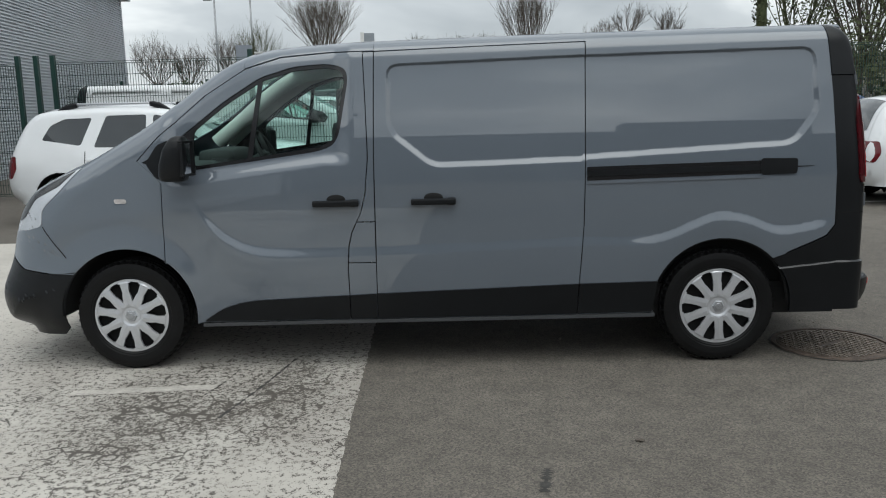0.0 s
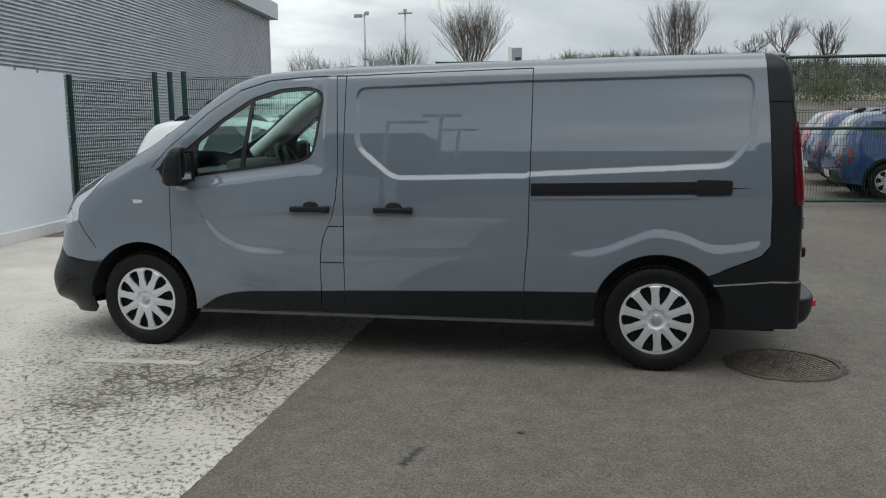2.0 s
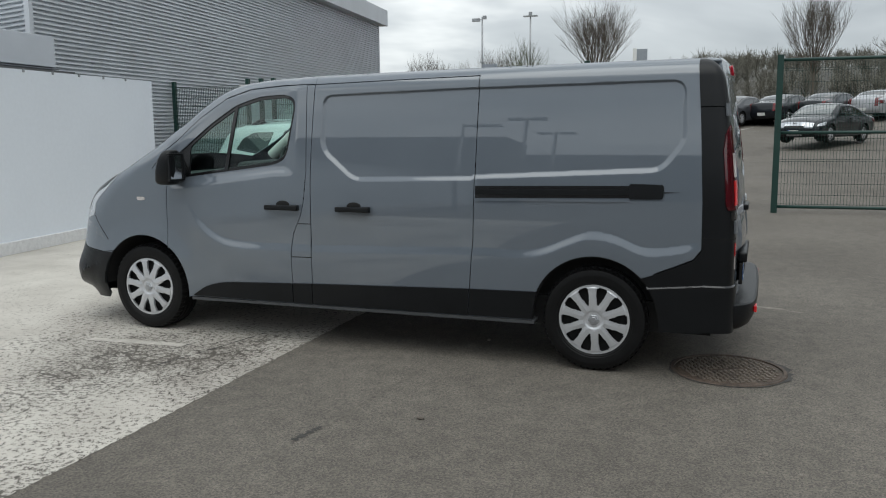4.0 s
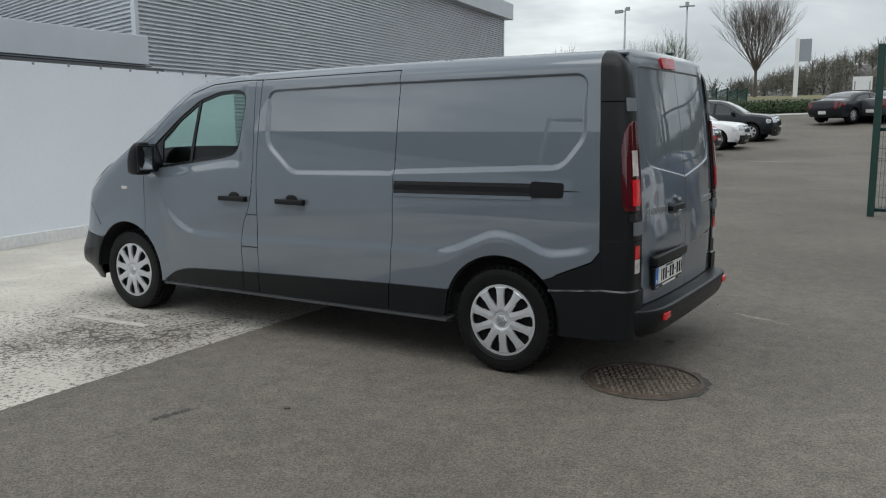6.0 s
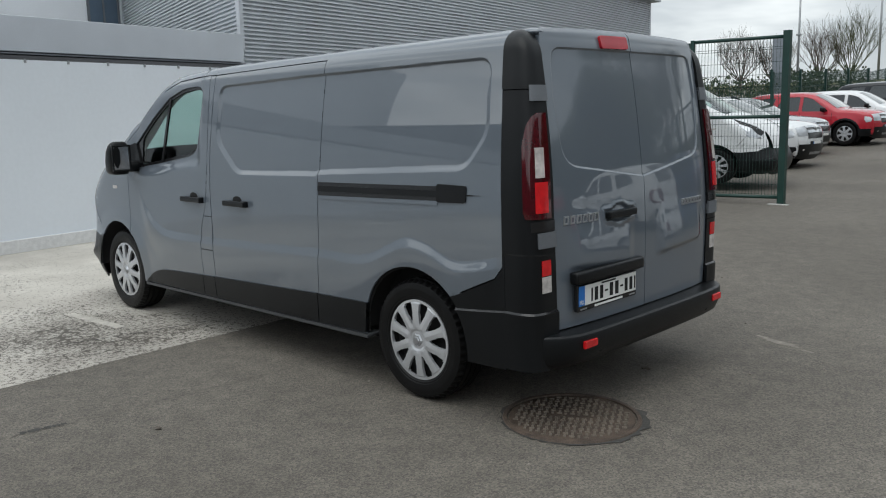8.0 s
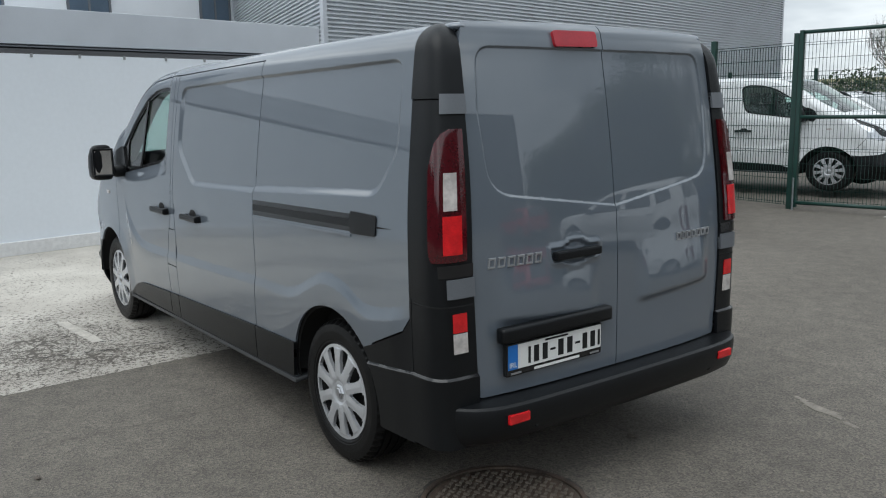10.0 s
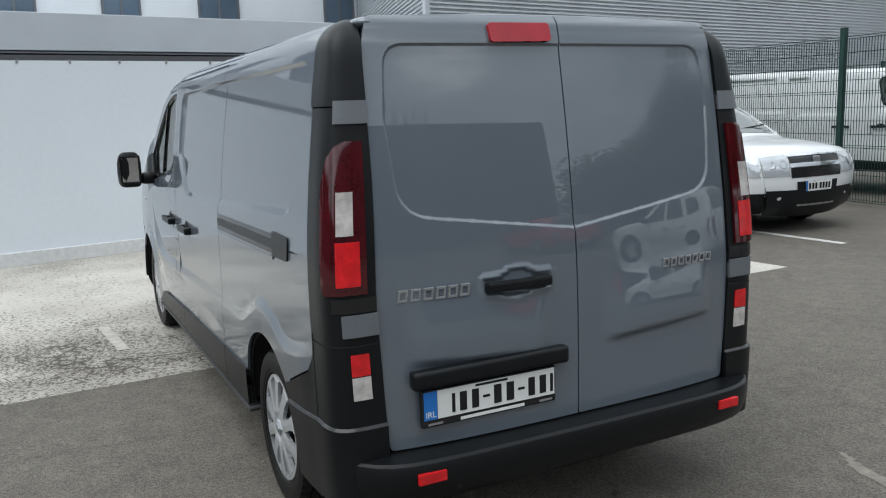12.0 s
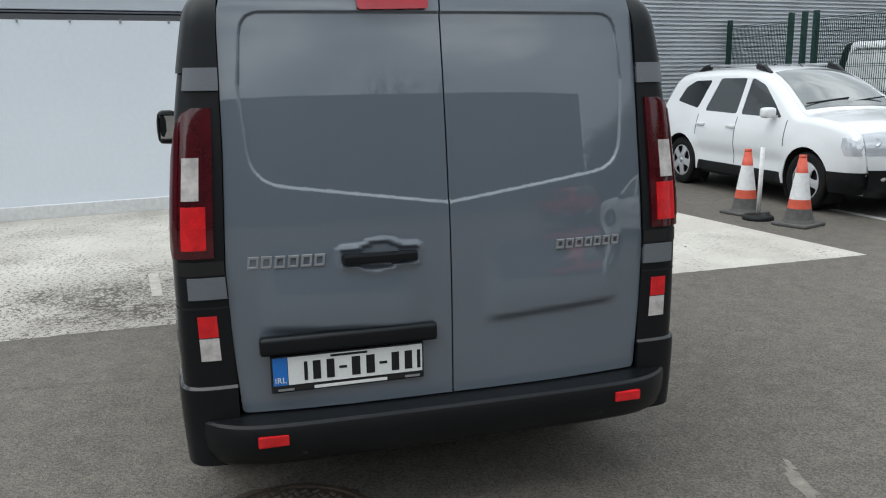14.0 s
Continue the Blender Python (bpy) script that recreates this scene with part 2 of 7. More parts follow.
def worn_white():
    """Flaking white paint over asphalt: cracks, pits and broad worn patches."""
    m = mat("flaking_white_ground_paint", (0.4, 0.4, 0.4), 0.85)
    n, l = m.node_tree.nodes, m.node_tree.links
    b = n["Principled BSDF"]
    for k in list(n):
        if k.type not in {"BSDF_PRINCIPLED", "OUTPUT_MATERIAL"}:
            n.remove(k)
    tc = n.new("ShaderNodeTexCoord")

    def noise_tex(sc, dt, rough=0.6, dist=0.0):
        t = n.new("ShaderNodeTexNoise")
        t.inputs["Scale"].default_value, t.inputs["Detail"].default_value = sc, dt
        t.inputs["Roughness"].default_value, t.inputs["Distortion"].default_value = rough, dist
        l.new(tc.outputs["Object"], t.inputs["Vector"])
        return t.outputs["Fac"]

    def ramp(src, p0, p1, c0=0.0, c1=1.0):
        r = n.new("ShaderNodeMapRange")
        r.inputs[1].default_value, r.inputs[2].default_value = p0, p1
        r.inputs[3].default_value, r.inputs[4].default_value = c0, c1
        l.new(src, r.inputs[0])
        return r.outputs[0]

    def math_node(op, a, c):
        t = n.new("ShaderNodeMath")
        t.operation = op
        for i, v in enumerate((a, c)):
            if isinstance(v, float):
                t.inputs[i].default_value = v
            else:
                l.new(v, t.inputs[i])
        return t.outputs[0]

    wear = ramp(noise_tex(0.9, 4), 0.35, 0.68)
    warp = n.new("ShaderNodeVectorMath")
    warp.operation = "MULTIPLY_ADD"
    wnz = n.new("ShaderNodeTexNoise")
    wnz.inputs["Scale"].default_value, wnz.inputs["Detail"].default_value = 30.0, 3
    l.new(tc.outputs["Object"], wnz.inputs["Vector"])
    l.new(wnz.outputs["Color"], warp.inputs[0])
    warp.inputs[1].default_value = (0.03, 0.03, 0.0)
    l.new(tc.outputs["Object"], warp.inputs[2])

    along = n.new("ShaderNodeSeparateXYZ")
    l.new(tc.outputs["Object"], along.inputs[0])

    # oil and tyre dirt near the front wheel
    off = n.new("ShaderNodeVectorMath")
    off.operation = "SUBTRACT"
    l.new(tc.outputs["Object"], off.inputs[0])
    off.inputs[1].default_value = (-1.0, -1.5, 0.0)
    squash = n.new("ShaderNodeVectorMath")
    squash.operation = "MULTIPLY"
    l.new(off.outputs[0], squash.inputs[0])
    squash.inputs[1].default_value = (0.8, 1.15, 0.0)
    far = n.new("ShaderNodeVectorMath")
    far.operation = "LENGTH"
    l.new(squash.outputs[0], far.inputs[0])
    stain = math_node("MULTIPLY", ramp(far.outputs["Value"], 0.25, 1.1, 1.0, 0.0), math_node("MULTIPLY", ramp(noise_tex(3.2, 5, 0.7), 0.30, 0.55), ramp(noise_tex(60.0, 3, 0.6), 0.35, 0.62, 0.35, 1.0)))

    def cracks(scale, patch, w0, w1):
        """Edges of cells, of a width that comes and goes."""
        vo = n.new("ShaderNodeTexVoronoi")
        vo.feature = "DISTANCE_TO_EDGE"
        vo.inputs["Scale"].default_value = scale
        l.new(warp.outputs[0], vo.inputs["Vector"])
        lim = math_node("ADD", ramp(noise_tex(patch, 3), 0.42, 0.66, w0, w1), math_node("ADD", ramp(wear, 0.0, 1.0, -0.06, 0.09), math_node("ADD", ramp(along.outputs["Y"], -1.5, 2.0, 0.03, -0.10), ramp(along.outputs["X"], -3.4, -1.4, -0.09, 0.0))))
        lim = math_node("ADD", lim, ramp(stain, 0.0, 1.0, 0.0, 0.13))
        return ramp(math_node("SUBTRACT", lim, vo.outputs["Distance"]), 0.0, 0.03)

    small = cracks(80.0, 30.0, -0.09, 0.20)
    large = cracks(9.0, 4.0, -0.075, 0.035)
    flakes = math_node("MAXIMUM", ramp(noise_tex(7.5, 5, 0.65, 0.8), 0.70, 0.715), ramp(noise_tex(75.0, 3, 0.6, 0.5), 0.655, 0.70))
    mask = math_node("MAXIMUM", math_node("MAXIMUM", small, large), flakes)
    mask = math_node("MULTIPLY", mask, 0.86)
    white = n.new("ShaderNodeValToRGB")
    white.color_ramp.elements[0].position, white.color_ramp.elements[1].position = 0.3, 0.7
    white.color_ramp.elements[0].color, white.color_ramp.elements[1].color = (0.385, 0.355, 0.315, 1), (0.57, 0.54, 0.485, 1)
    l.new(noise_tex(1.1, 5), white.inputs[0])
    mx = n.new("ShaderNodeMix")
    mx.data_type = "RGBA"
    l.new(mask, mx.inputs[0])
    l.new(white.outputs[0], mx.inputs[6])
    mx.inputs[7].default_value = (0.034, 0.027, 0.021, 1)
    dirt = n.new("ShaderNodeMix")
    dirt.data_type = "RGBA"
    l.new(math_node("MULTIPLY", stain, 0.5), dirt.inputs[0])
    l.new(mx.outputs[2], dirt.inputs[6])
    dirt.inputs[7].default_value = (0.075, 0.060, 0.046, 1)
    l.new(dirt.outputs[2], b.inputs["Base Color"])
    bp = n.new("ShaderNodeBump")
    bp.inputs["Strength"].default_value, bp.inputs["Distance"].default_value = 0.7, 0.004
    bp.invert = True
    l.new(mask, bp.inputs["Height"])
    l.new(bp.outputs[0], b.inputs["Normal"])
    b.inputs["Roughness"].default_value = 0.8
    return m


M_ASPH = asphalt()
M_WORN = worn_white()


# ---- mesh helpers ----
def link(name, me, m, parent=None, label="", category="", group="", kind=""):
    ob = new(name, me)
    for k in m if isinstance(m, (list, tuple)) else (m,):
        me.materials.append(k)
    if parent is not None:
        ob.parent = parent
    return tagged(ob, label, category, group, kind)


def part(name, bm, m, parent=None, label="", smooth=False, **tags):
    me = bpy.data.meshes.new(name)
    bmesh.ops.recalc_face_normals(bm, faces=bm.faces)
    for f in bm.faces:
        f.smooth = smooth
    bm.to_mesh(me)
    bm.free()
    return link(name, me, m, parent, label, **tags)


def thing(name, label, category, group="", kind="", at=None):
    ob = new(name)
    ob.empty_display_size = 0.2
    if at is not None:
        ob.matrix_basis = at
    return tagged(ob, label, category, group, kind)


def box(bm, x0, x1, y0, y1, z0, z1, bev=0.0, m=None):
    r = bmesh.ops.create_cube(bm, size=1)
    t = Matrix.Translation(((x0 + x1) / 2, (y0 + y1) / 2, (z0 + z1) / 2)) @ Matrix.Diagonal((x1 - x0, y1 - y0, z1 - z0, 1))
    bmesh.ops.transform(bm, matrix=(m @ t) if m else t, verts=r["verts"])
    if bev:
        es = {e for v in r["verts"] for e in v.link_edges}
        bmesh.ops.bevel(bm, geom=list(es), offset=bev, segments=2, affect="EDGES", profile=0.6)


def boxes(name, rows, m, parent=None, label="", bev=0.0, **tags):
    bm = bmesh.new()
    for r in rows:
        box(bm, *r, bev=bev)
    return part(name, bm, m, parent, label, **tags)


def tube(bm, p, q, r0, r1=None, n=8, caps=True):
    p, q = Vector(p), Vector(q)
    r1 = r0 if r1 is None else r1
    ax = (q - p).normalized()
    a = ax.orthogonal().normalized()
    b = ax.cross(a)
    rings = []
    for c, r in ((p, r0), (q, r1)):
        rings.append([bm.verts.new(c + r * (math.cos(t) * a + math.sin(t) * b)) for t in [2 * math.pi * i / n for i in range(n)]])
    for i in range(n):
        bm.faces.new((rings[0][i], rings[0][(i + 1) % n], rings[1][(i + 1) % n], rings[1][i]))
    if caps:
        bm.faces.new(rings[0][::-1])
        bm.faces.new(rings[1])


def lathe(bm, prof, n=48, m=Matrix()):
    """Profile of (radius, along) turned about the local y axis."""
    rings = []
    for r, h in prof:
        rings.append([bm.verts.new(m @ Vector((r * math.cos(2 * math.pi * i / n), h, r * math.sin(2 * math.pi * i / n)))) for i in range(n)])
    for a, b in zip(rings, rings[1:]):
        for i in range(n):
            bm.faces.new((a[i], a[(i + 1) % n], b[(i + 1) % n], b[i]))
    return rings


def grid_mesh(name, P, flip=False, closed=False):
    """A mesh from an array of points (rows, columns, 3), smooth."""
    P = np.asarray(P, float)
    r, c = P.shape[:2]
    idx = np.arange(r * c).reshape(r, c)
    f = []
    for i in range(r - 1):
        for j in range(c - 1 + (1 if closed else 0)):
            k = (j + 1) % c
            q = (idx[i, j], idx[i, k], idx[i + 1, k], idx[i + 1, j])
            f.append(q[::-1] if flip else q)
    me = bpy.data.meshes.new(name)
    me.from_pydata(P.reshape(-1, 3).tolist(), [], [tuple(map(int, q)) for q in f])
    me.polygons.foreach_set("use_smooth", [True] * len(me.polygons))
    me.update()
    return me


def spline(pts, n):
    """A smooth curve (Catmull-Rom) through the points, n samples a span."""
    p = np.asarray(pts, float)
    p = np.vstack([2 * p[0] - p[1], p, 2 * p[-1] - p[-2]])
    out = []
    for i in range(1, len(p) - 2):
        t = np.linspace(0, 1, n, endpoint=False)[:, None]
        a, b, c, d = p[i - 1], p[i], p[i + 1], p[i + 2]
        out.append(0.5 * (2 * b + (c - a) * t + (2 * a - 5 * b + 4 * c - d) * t**2 + (3 * b - a - 3 * c + d) * t**3))
    return np.vstack(out + [p[-2:-1]])


def smooth_interp(x, xs, ys):
    """Monotone-ish cubic interpolation of a table."""
    xs, ys = np.asarray(xs, float), np.asarray(ys, float)
    m = np.gradient(ys, xs)
    x = np.clip(x, xs[0], xs[-1])
    i = np.clip(np.searchsorted(xs, x) - 1, 0, len(xs) - 2)
    h = xs[i + 1] - xs[i]
    t = (x - xs[i]) / h
    return (2 * t**3 - 3 * t**2 + 1) * ys[i] + (t**3 - 2 * t**2 + t) * h * m[i] + (3 * t**2 - 2 * t**3) * ys[i + 1] + (t**3 - t**2) * h * m[i + 1]


def sstep(a, b, x):
    t = np.clip((x - a) / (b - a), 0, 1)
    return t * t * (3 - 2 * t)


def ramp_step(a, b, x):
    """A straight ramp with softened ends."""
    t = np.clip((x - a) / (b - a), 0, 1)
    return 0.65 * t + 0.35 * t * t * (3 - 2 * t)


def inside(px, pz, poly):
    poly = np.asarray(poly, float)
    r = np.zeros(np.shape(px), bool)
    for (ax, az), (bx, bz) in zip(poly, np.roll(poly, -1, 0)):
        if az != bz:
            r ^= ((az > pz) != (bz > pz)) & (px < (bx - ax) * (pz - az) / (bz - az) + ax)
    return r


def to_line(px, pz, line, closed=False):
    """Distance to a polyline, and where along it (in points)."""
    line = np.asarray(line, float)
    ends = np.roll(line, -1, 0) if closed else line[1:]
    best, where = np.full(np.shape(px), 1e9), np.zeros(np.shape(px))
    for k, (a, b) in enumerate(zip(line, ends)):
        d = b - a
        t = np.clip(((px - a[0]) * d[0] + (pz - a[1]) * d[1]) / max(1e-12, d @ d), 0, 1)
        q = np.hypot(px - a[0] - t * d[0], pz - a[1] - t * d[1])
        m = q < best
        best, where = np.where(m, q, best), np.where(m, k + t, where)
    return best, where


def sdf(px, pz, poly):
    """Signed distance: negative within the polygon."""
    return to_line(px, pz, poly, True)[0] * np.where(inside(px, pz, poly), -1, 1)


def rounded(poly, r=0.05, n=6):
    """The polygon with its corners rounded; r may be a list."""
    p = [np.asarray(q, float) for q in poly]
    out = []
    for i, q in enumerate(p):
        rr = r[i] if isinstance(r, (list, tuple)) else r
        a, b = p[i - 1], p[(i + 1) % len(p)]
        if rr <= 0:
            out.append(q)
            continue
        ra = min(rr, 0.48 * np.linalg.norm(a - q))
        rb = min(rr, 0.48 * np.linalg.norm(b - q))
        s, e = q + (a - q) / np.linalg.norm(a - q) * ra, q + (b - q) / np.linalg.norm(b - q) * rb
        for t in np.linspace(0, 1, n):
            out.append((1 - t) ** 2 * s + 2 * t * (1 - t) * q + t * t * e)
    return np.array(out)


def densify(poly, step, closed=True):
    p = np.asarray(poly, float)
    out = []
    for a, b in zip(p, np.roll(p, -1, 0) if closed else p[1:]):
        k = max(1, int(math.ceil(np.linalg.norm(b - a) / step)))
        out += [a + (b - a) * i / k for i in range(k)]
    if not closed:
        out.append(p[-1])
    return np.array(out)


def panel(name, poly, surf, step, m, parent=None, label="", thick=0.012, lift=0.0, holes=(), extra=None, flip=False, **tags):
    """A sheet on a surface: poly and holes are outlines in the surface's two coordinates, surf gives places for arrays of them."""
    rims = [densify(q, step) for q in (poly, *holes)]
    lo, hi = rims[0].min(0), rims[0].max(0)
    gu, gv = np.meshgrid(np.arange(lo[0] + step / 2, hi[0], step), np.arange(lo[1] + step / 2, hi[1], step), indexing="ij")
    gu, gv = gu.ravel(), gv.ravel()
    if extra is not None:
        gu, gv = np.r_[gu, extra[:, 0]], np.r_[gv, extra[:, 1]]
    keep = inside(gu, gv, poly)
    for q in holes:
        keep &= ~inside(gu, gv, q)
    gu, gv = gu[keep], gv[keep]
    keep = np.ones(len(gu), bool)
    for q in (poly, *holes):
        keep &= to_line(gu, gv, q, True)[0] > (0.45 * step if extra is None else 0.002)
    pts = np.vstack([*rims, np.c_[gu[keep], gv[keep]]])
    edges, k = [], 0
    for q in rims:
        edges += [(k + i, k + (i + 1) % len(q)) for i in range(len(q))]
        k += len(q)
    rim_n = k
    vs, es, fs, ov, oe, of = geometry.delaunay_2d_cdt([Vector(p) for p in pts], edges, [], 0, 1e-7)
    vs = np.array([tuple(v) for v in vs])
    F = np.array([tuple(f) for f in fs if len(f) == 3])
    c = vs[F].mean(1)
    ok = inside(c[:, 0], c[:, 1], poly)
    for q in holes:
        ok &= ~inside(c[:, 0], c[:, 1], q)
    F = F[ok]
    e = 0.0015
    P = surf(vs[:, 0], vs[:, 1])
    N = np.cross(surf(vs[:, 0] + e, vs[:, 1]) - P, surf(vs[:, 0], vs[:, 1] + e) - P)
    if flip:
        N = -N
    N /= np.linalg.norm(N, axis=1)[:, None] + 1e-12
    P = P + lift * N
    tri = P[F]
    wrong = (np.cross(tri[:, 1] - tri[:, 0], tri[:, 2] - tri[:, 0]) * N[F[:, 0]]).sum(1) < 0
    F[wrong] = F[wrong][:, ::-1]
    count = {}
    for a, b, d in F:
        for s in ((a, b), (b, d), (d, a)):
            count[s] = count.get(s, 0) + 1
    rim = [s for s in count if (s[1], s[0]) not in count]
    verts, normals, faces = P.tolist(), N.tolist(), [tuple(map(int, f)) for f in F]
    if thick:
        made = {}
        for s in rim:
            for v in s:
                if v not in made:
                    made[v] = len(verts)
                    verts += [P[v].tolist(), (P[v] - thick * N[v]).tolist()]
                    normals += [[0, 0, 0], [0, 0, 0]]
        for a, b in rim:
            faces.append((made[b], made[a], made[a] + 1, made[b] + 1))
    me = bpy.data.meshes.new(name)
    me.from_pydata(verts, [], faces)
    me.polygons.foreach_set("use_smooth", [True] * len(me.polygons))
    me.update()
    me.normals_split_custom_set_from_vertices(normals)
    return link(name, me, m, parent, label, **tags)


def mirrored(ob, parent, name=None):
    """The same part on the other side of its vehicle."""
    o = bpy.data.objects.new(name or ob.name.split(".")[0], ob.data)
    scene.collection.objects.link(o)
    o.parent = parent
    o.scale = (1, -1, 1)
    if "label" in ob:
        o["label"] = ob["label"]
    return o


# ---- the panel van ----
# Side outline of the nose, windscreen and roof: x, z, inset of the outline from the flank, reach of the rounding.
VAN_TOP = np.array([
    (-2.50, 0.20, 0.34, 0.36), (-2.62, 0.27, 0.32, 0.38), (-2.665, 0.46, 0.33, 0.42), (-2.60, 0.66, 0.38, 0.48), (-2.55, 0.84, 0.38, 0.48),
    (-2.48, 0.97, 0.36, 0.44), (-2.36, 1.09, 0.30, 0.36), (-2.16, 1.185, 0.22, 0.24), (-1.98, 1.255, 0.16, 0.16), (-1.80, 1.345, 0.13, 0.13),
    (-1.57, 1.475, 0.12, 0.13), (-1.21, 1.735, 0.12, 0.13), (-1.02, 1.838, 0.12, 0.13), (-0.80, 1.890, 0.12, 0.12), (-0.36, 1.915, 0.12, 0.11),
    (0.40, 1.928, 0.12, 0.11), (1.20, 1.938, 0.12, 0.11), (2.00, 1.945, 0.12, 0.11), (2.47, 1.947, 0.12, 0.11), (2.70, 1.947, 0.12, 0.11)])
VAN_LINE = spline(VAN_TOP, 4)
RWX, FWX, AXLE = 1.749, -1.749, 0.335
RECESS_1 = rounded([(-0.165, 1.775), (1.20, 1.808), (1.20, 1.212), (0.085, 1.188), (-0.175, 1.40)], [0.07, 0, 0, 0.07, 0.09])
RECESS_2 = rounded([(0.70, 1.797), (2.262, 1.815), (2.285, 1.455), (2.145, 1.272), (0.70, 1.204)], [0, 0.08, 0.07, 0.07, 0])
SWAGE = spline([(-1.32, 1.02), (-1.22, 0.87), (-1.08, 0.755), (-0.88, 0.695), (-0.42, 0.69), (0.3, 0.705), (0.94, 0.725), (1.25, 0.722), (1.42, 0.745),
                (1.58, 0.81), (1.72, 0.858), (1.88, 0.838), (2.05, 0.772), (2.2, 0.78), (2.42, 0.83)], 5)
RAIL = [(0.972, 1.172), (0.972, 1.094), (2.145, 1.116), (2.150, 1.190)]


def van_flank(x, z):
    """Half width of the body at x, z."""
    x, z = np.asarray(x, float), np.asarray(z, float)
    w = smooth_interp(z, [0.15, 0.30, 0.50, 0.75, 1.00, 1.12, 1.25, 1.40, 1.55, 1.70, 1.85, 2.0], [0.925, 0.938, 0.95, 0.953, 0.955, 0.953, 0.944, 0.928, 0.908, 0.885, 0.858, 0.83])
    w = w - 0.045 * np.clip((-1.25 - x) / 1.2, 0, 1.2) ** 2
    # swage along the doors that runs over the rear arch
    zs = np.interp(x, SWAGE[:, 0], SWAGE[:, 1])
    fade = sstep(-1.34, -1.15, x) * (1 - sstep(2.25, 2.42, x)) * (1 - 0.5 * sstep(-0.95, -0.45, x) * (1 - sstep(1.15, 1.5, x)))
    w = w + 0.017 * fade * (ramp_step(0.046, -0.010, z - zs) - 0.75 * sstep(-0.02, -0.26, z - zs))
    # shoulder under the cab window
    zw = np.interp(x, [-1.40, -0.545], [1.185, 1.293])
    w = w - 0.024 * sstep(-0.085, -0.005, z - zw) * sstep(-1.50, -1.38, x) * (1 - sstep(-0.48, -0.36, x))
    # flare round the front arch
    fr = np.hypot(x - FWX, z - AXLE)
    w = w + 0.014 * (1 - sstep(0.40, 0.56, fr))
    # recessed upper panels
    front = sdf(x, z, RECESS_1)
    back = sdf(x, z, RECESS_2)
    d = np.where(x < 0.95, front, back)
    w = w - 0.016 * ramp_step(0.004, -0.030 + 0.020 * sstep(1.62, 1.75, z), d)
    # rounding towards the outline
    dist, where = to_line(x, z, VAN_LINE[:, :2])
    dist = dist * np.where(inside(x, z, np.vstack([VAN_LINE[:, :2], [(2.8, 0.0), (-2.4, 0.0)]])), 1, 0)
    k = np.arange(len(VAN_LINE))
    inset, reach = np.interp(where, k, VAN_LINE[:, 2]), np.interp(where, k, VAN_LINE[:, 3])
    q = np.clip(1 - dist / reach, 0, 1)
    w = w - inset * (1 - np.sqrt(np.clip(1 - q**2.2, 0.0, 1)))
    # tuck under at the front bumper
    w = w - 0.05 * sstep(0.34, 0.16, z) * sstep(-1.2, -1.9, x)
    return w


def van_side(x, z):
    return np.stack([x, -van_flank(x, z), z], -1)


REAR_Z = [0.28, 0.45, 0.70, 0.95, 1.05, 1.20, 1.35, 1.50, 1.65, 1.80, 1.90, 1.935, 1.962]
REAR_X = [2.598, 2.602, 2.604, 2.602, 2.598, 2.588, 2.573, 2.554, 2.532, 2.507, 2.489, 2.478, 2.451]
DOOR_RECESS = rounded([(-0.682, 1.856), (0.682, 1.856), (0.704, 1.62), (0.680, 1.292), (0.0, 1.196), (-0.680, 1.292), (-0.704, 1.62)], [0.07, 0.07, 0, 0.11, 0, 0.11, 0])


def van_back(y, z):
    """The rear doors' outer face."""
    x = smooth_interp(z, REAR_Z, REAR_X) - 0.040 * (np.abs(y) / 0.78) ** 3
    x = x - 0.009 * ramp_step(0.002, -0.0065, sdf(y, z, DOOR_RECESS))
    # lower swage
    zl = 0.735 + 0.055 * np.abs(y) + 0.025
    on = sstep(0.10, 0.2, np.abs(y)) * (1 - sstep(0.60, 0.70, np.abs(y)))
    x = x + 0.020 * on * (sstep(-0.03, 0.012, z - zl) - sstep(0.03, 0.30, z - zl))
    # raised surround of the handle
    hs = sdf(y, z, rounded([(-0.41, 1.062), (-0.33, 1.062), (-0.29, 1.085), (-0.22, 1.085), (-0.18, 1.062), (-0.105, 1.062), (-0.115, 0.985), (-0.20, 0.98), (-0.24, 0.965), (-0.30, 0.965), (-0.33, 0.98), (-0.40, 0.985)], 0.02, 4))
    x = x + 0.007 * sstep(0.014, -0.008, hs) - 0.015 * sstep(-0.006, -0.024, hs)
    return np.stack([x, y, z], -1)


def arc(cx, cz, r, a0, a1, n=28):
    return [(cx + r * math.cos(radians(a)), cz + r * math.sin(radians(a))) for a in np.linspace(a0, a1, n)]


WHEELS = {}


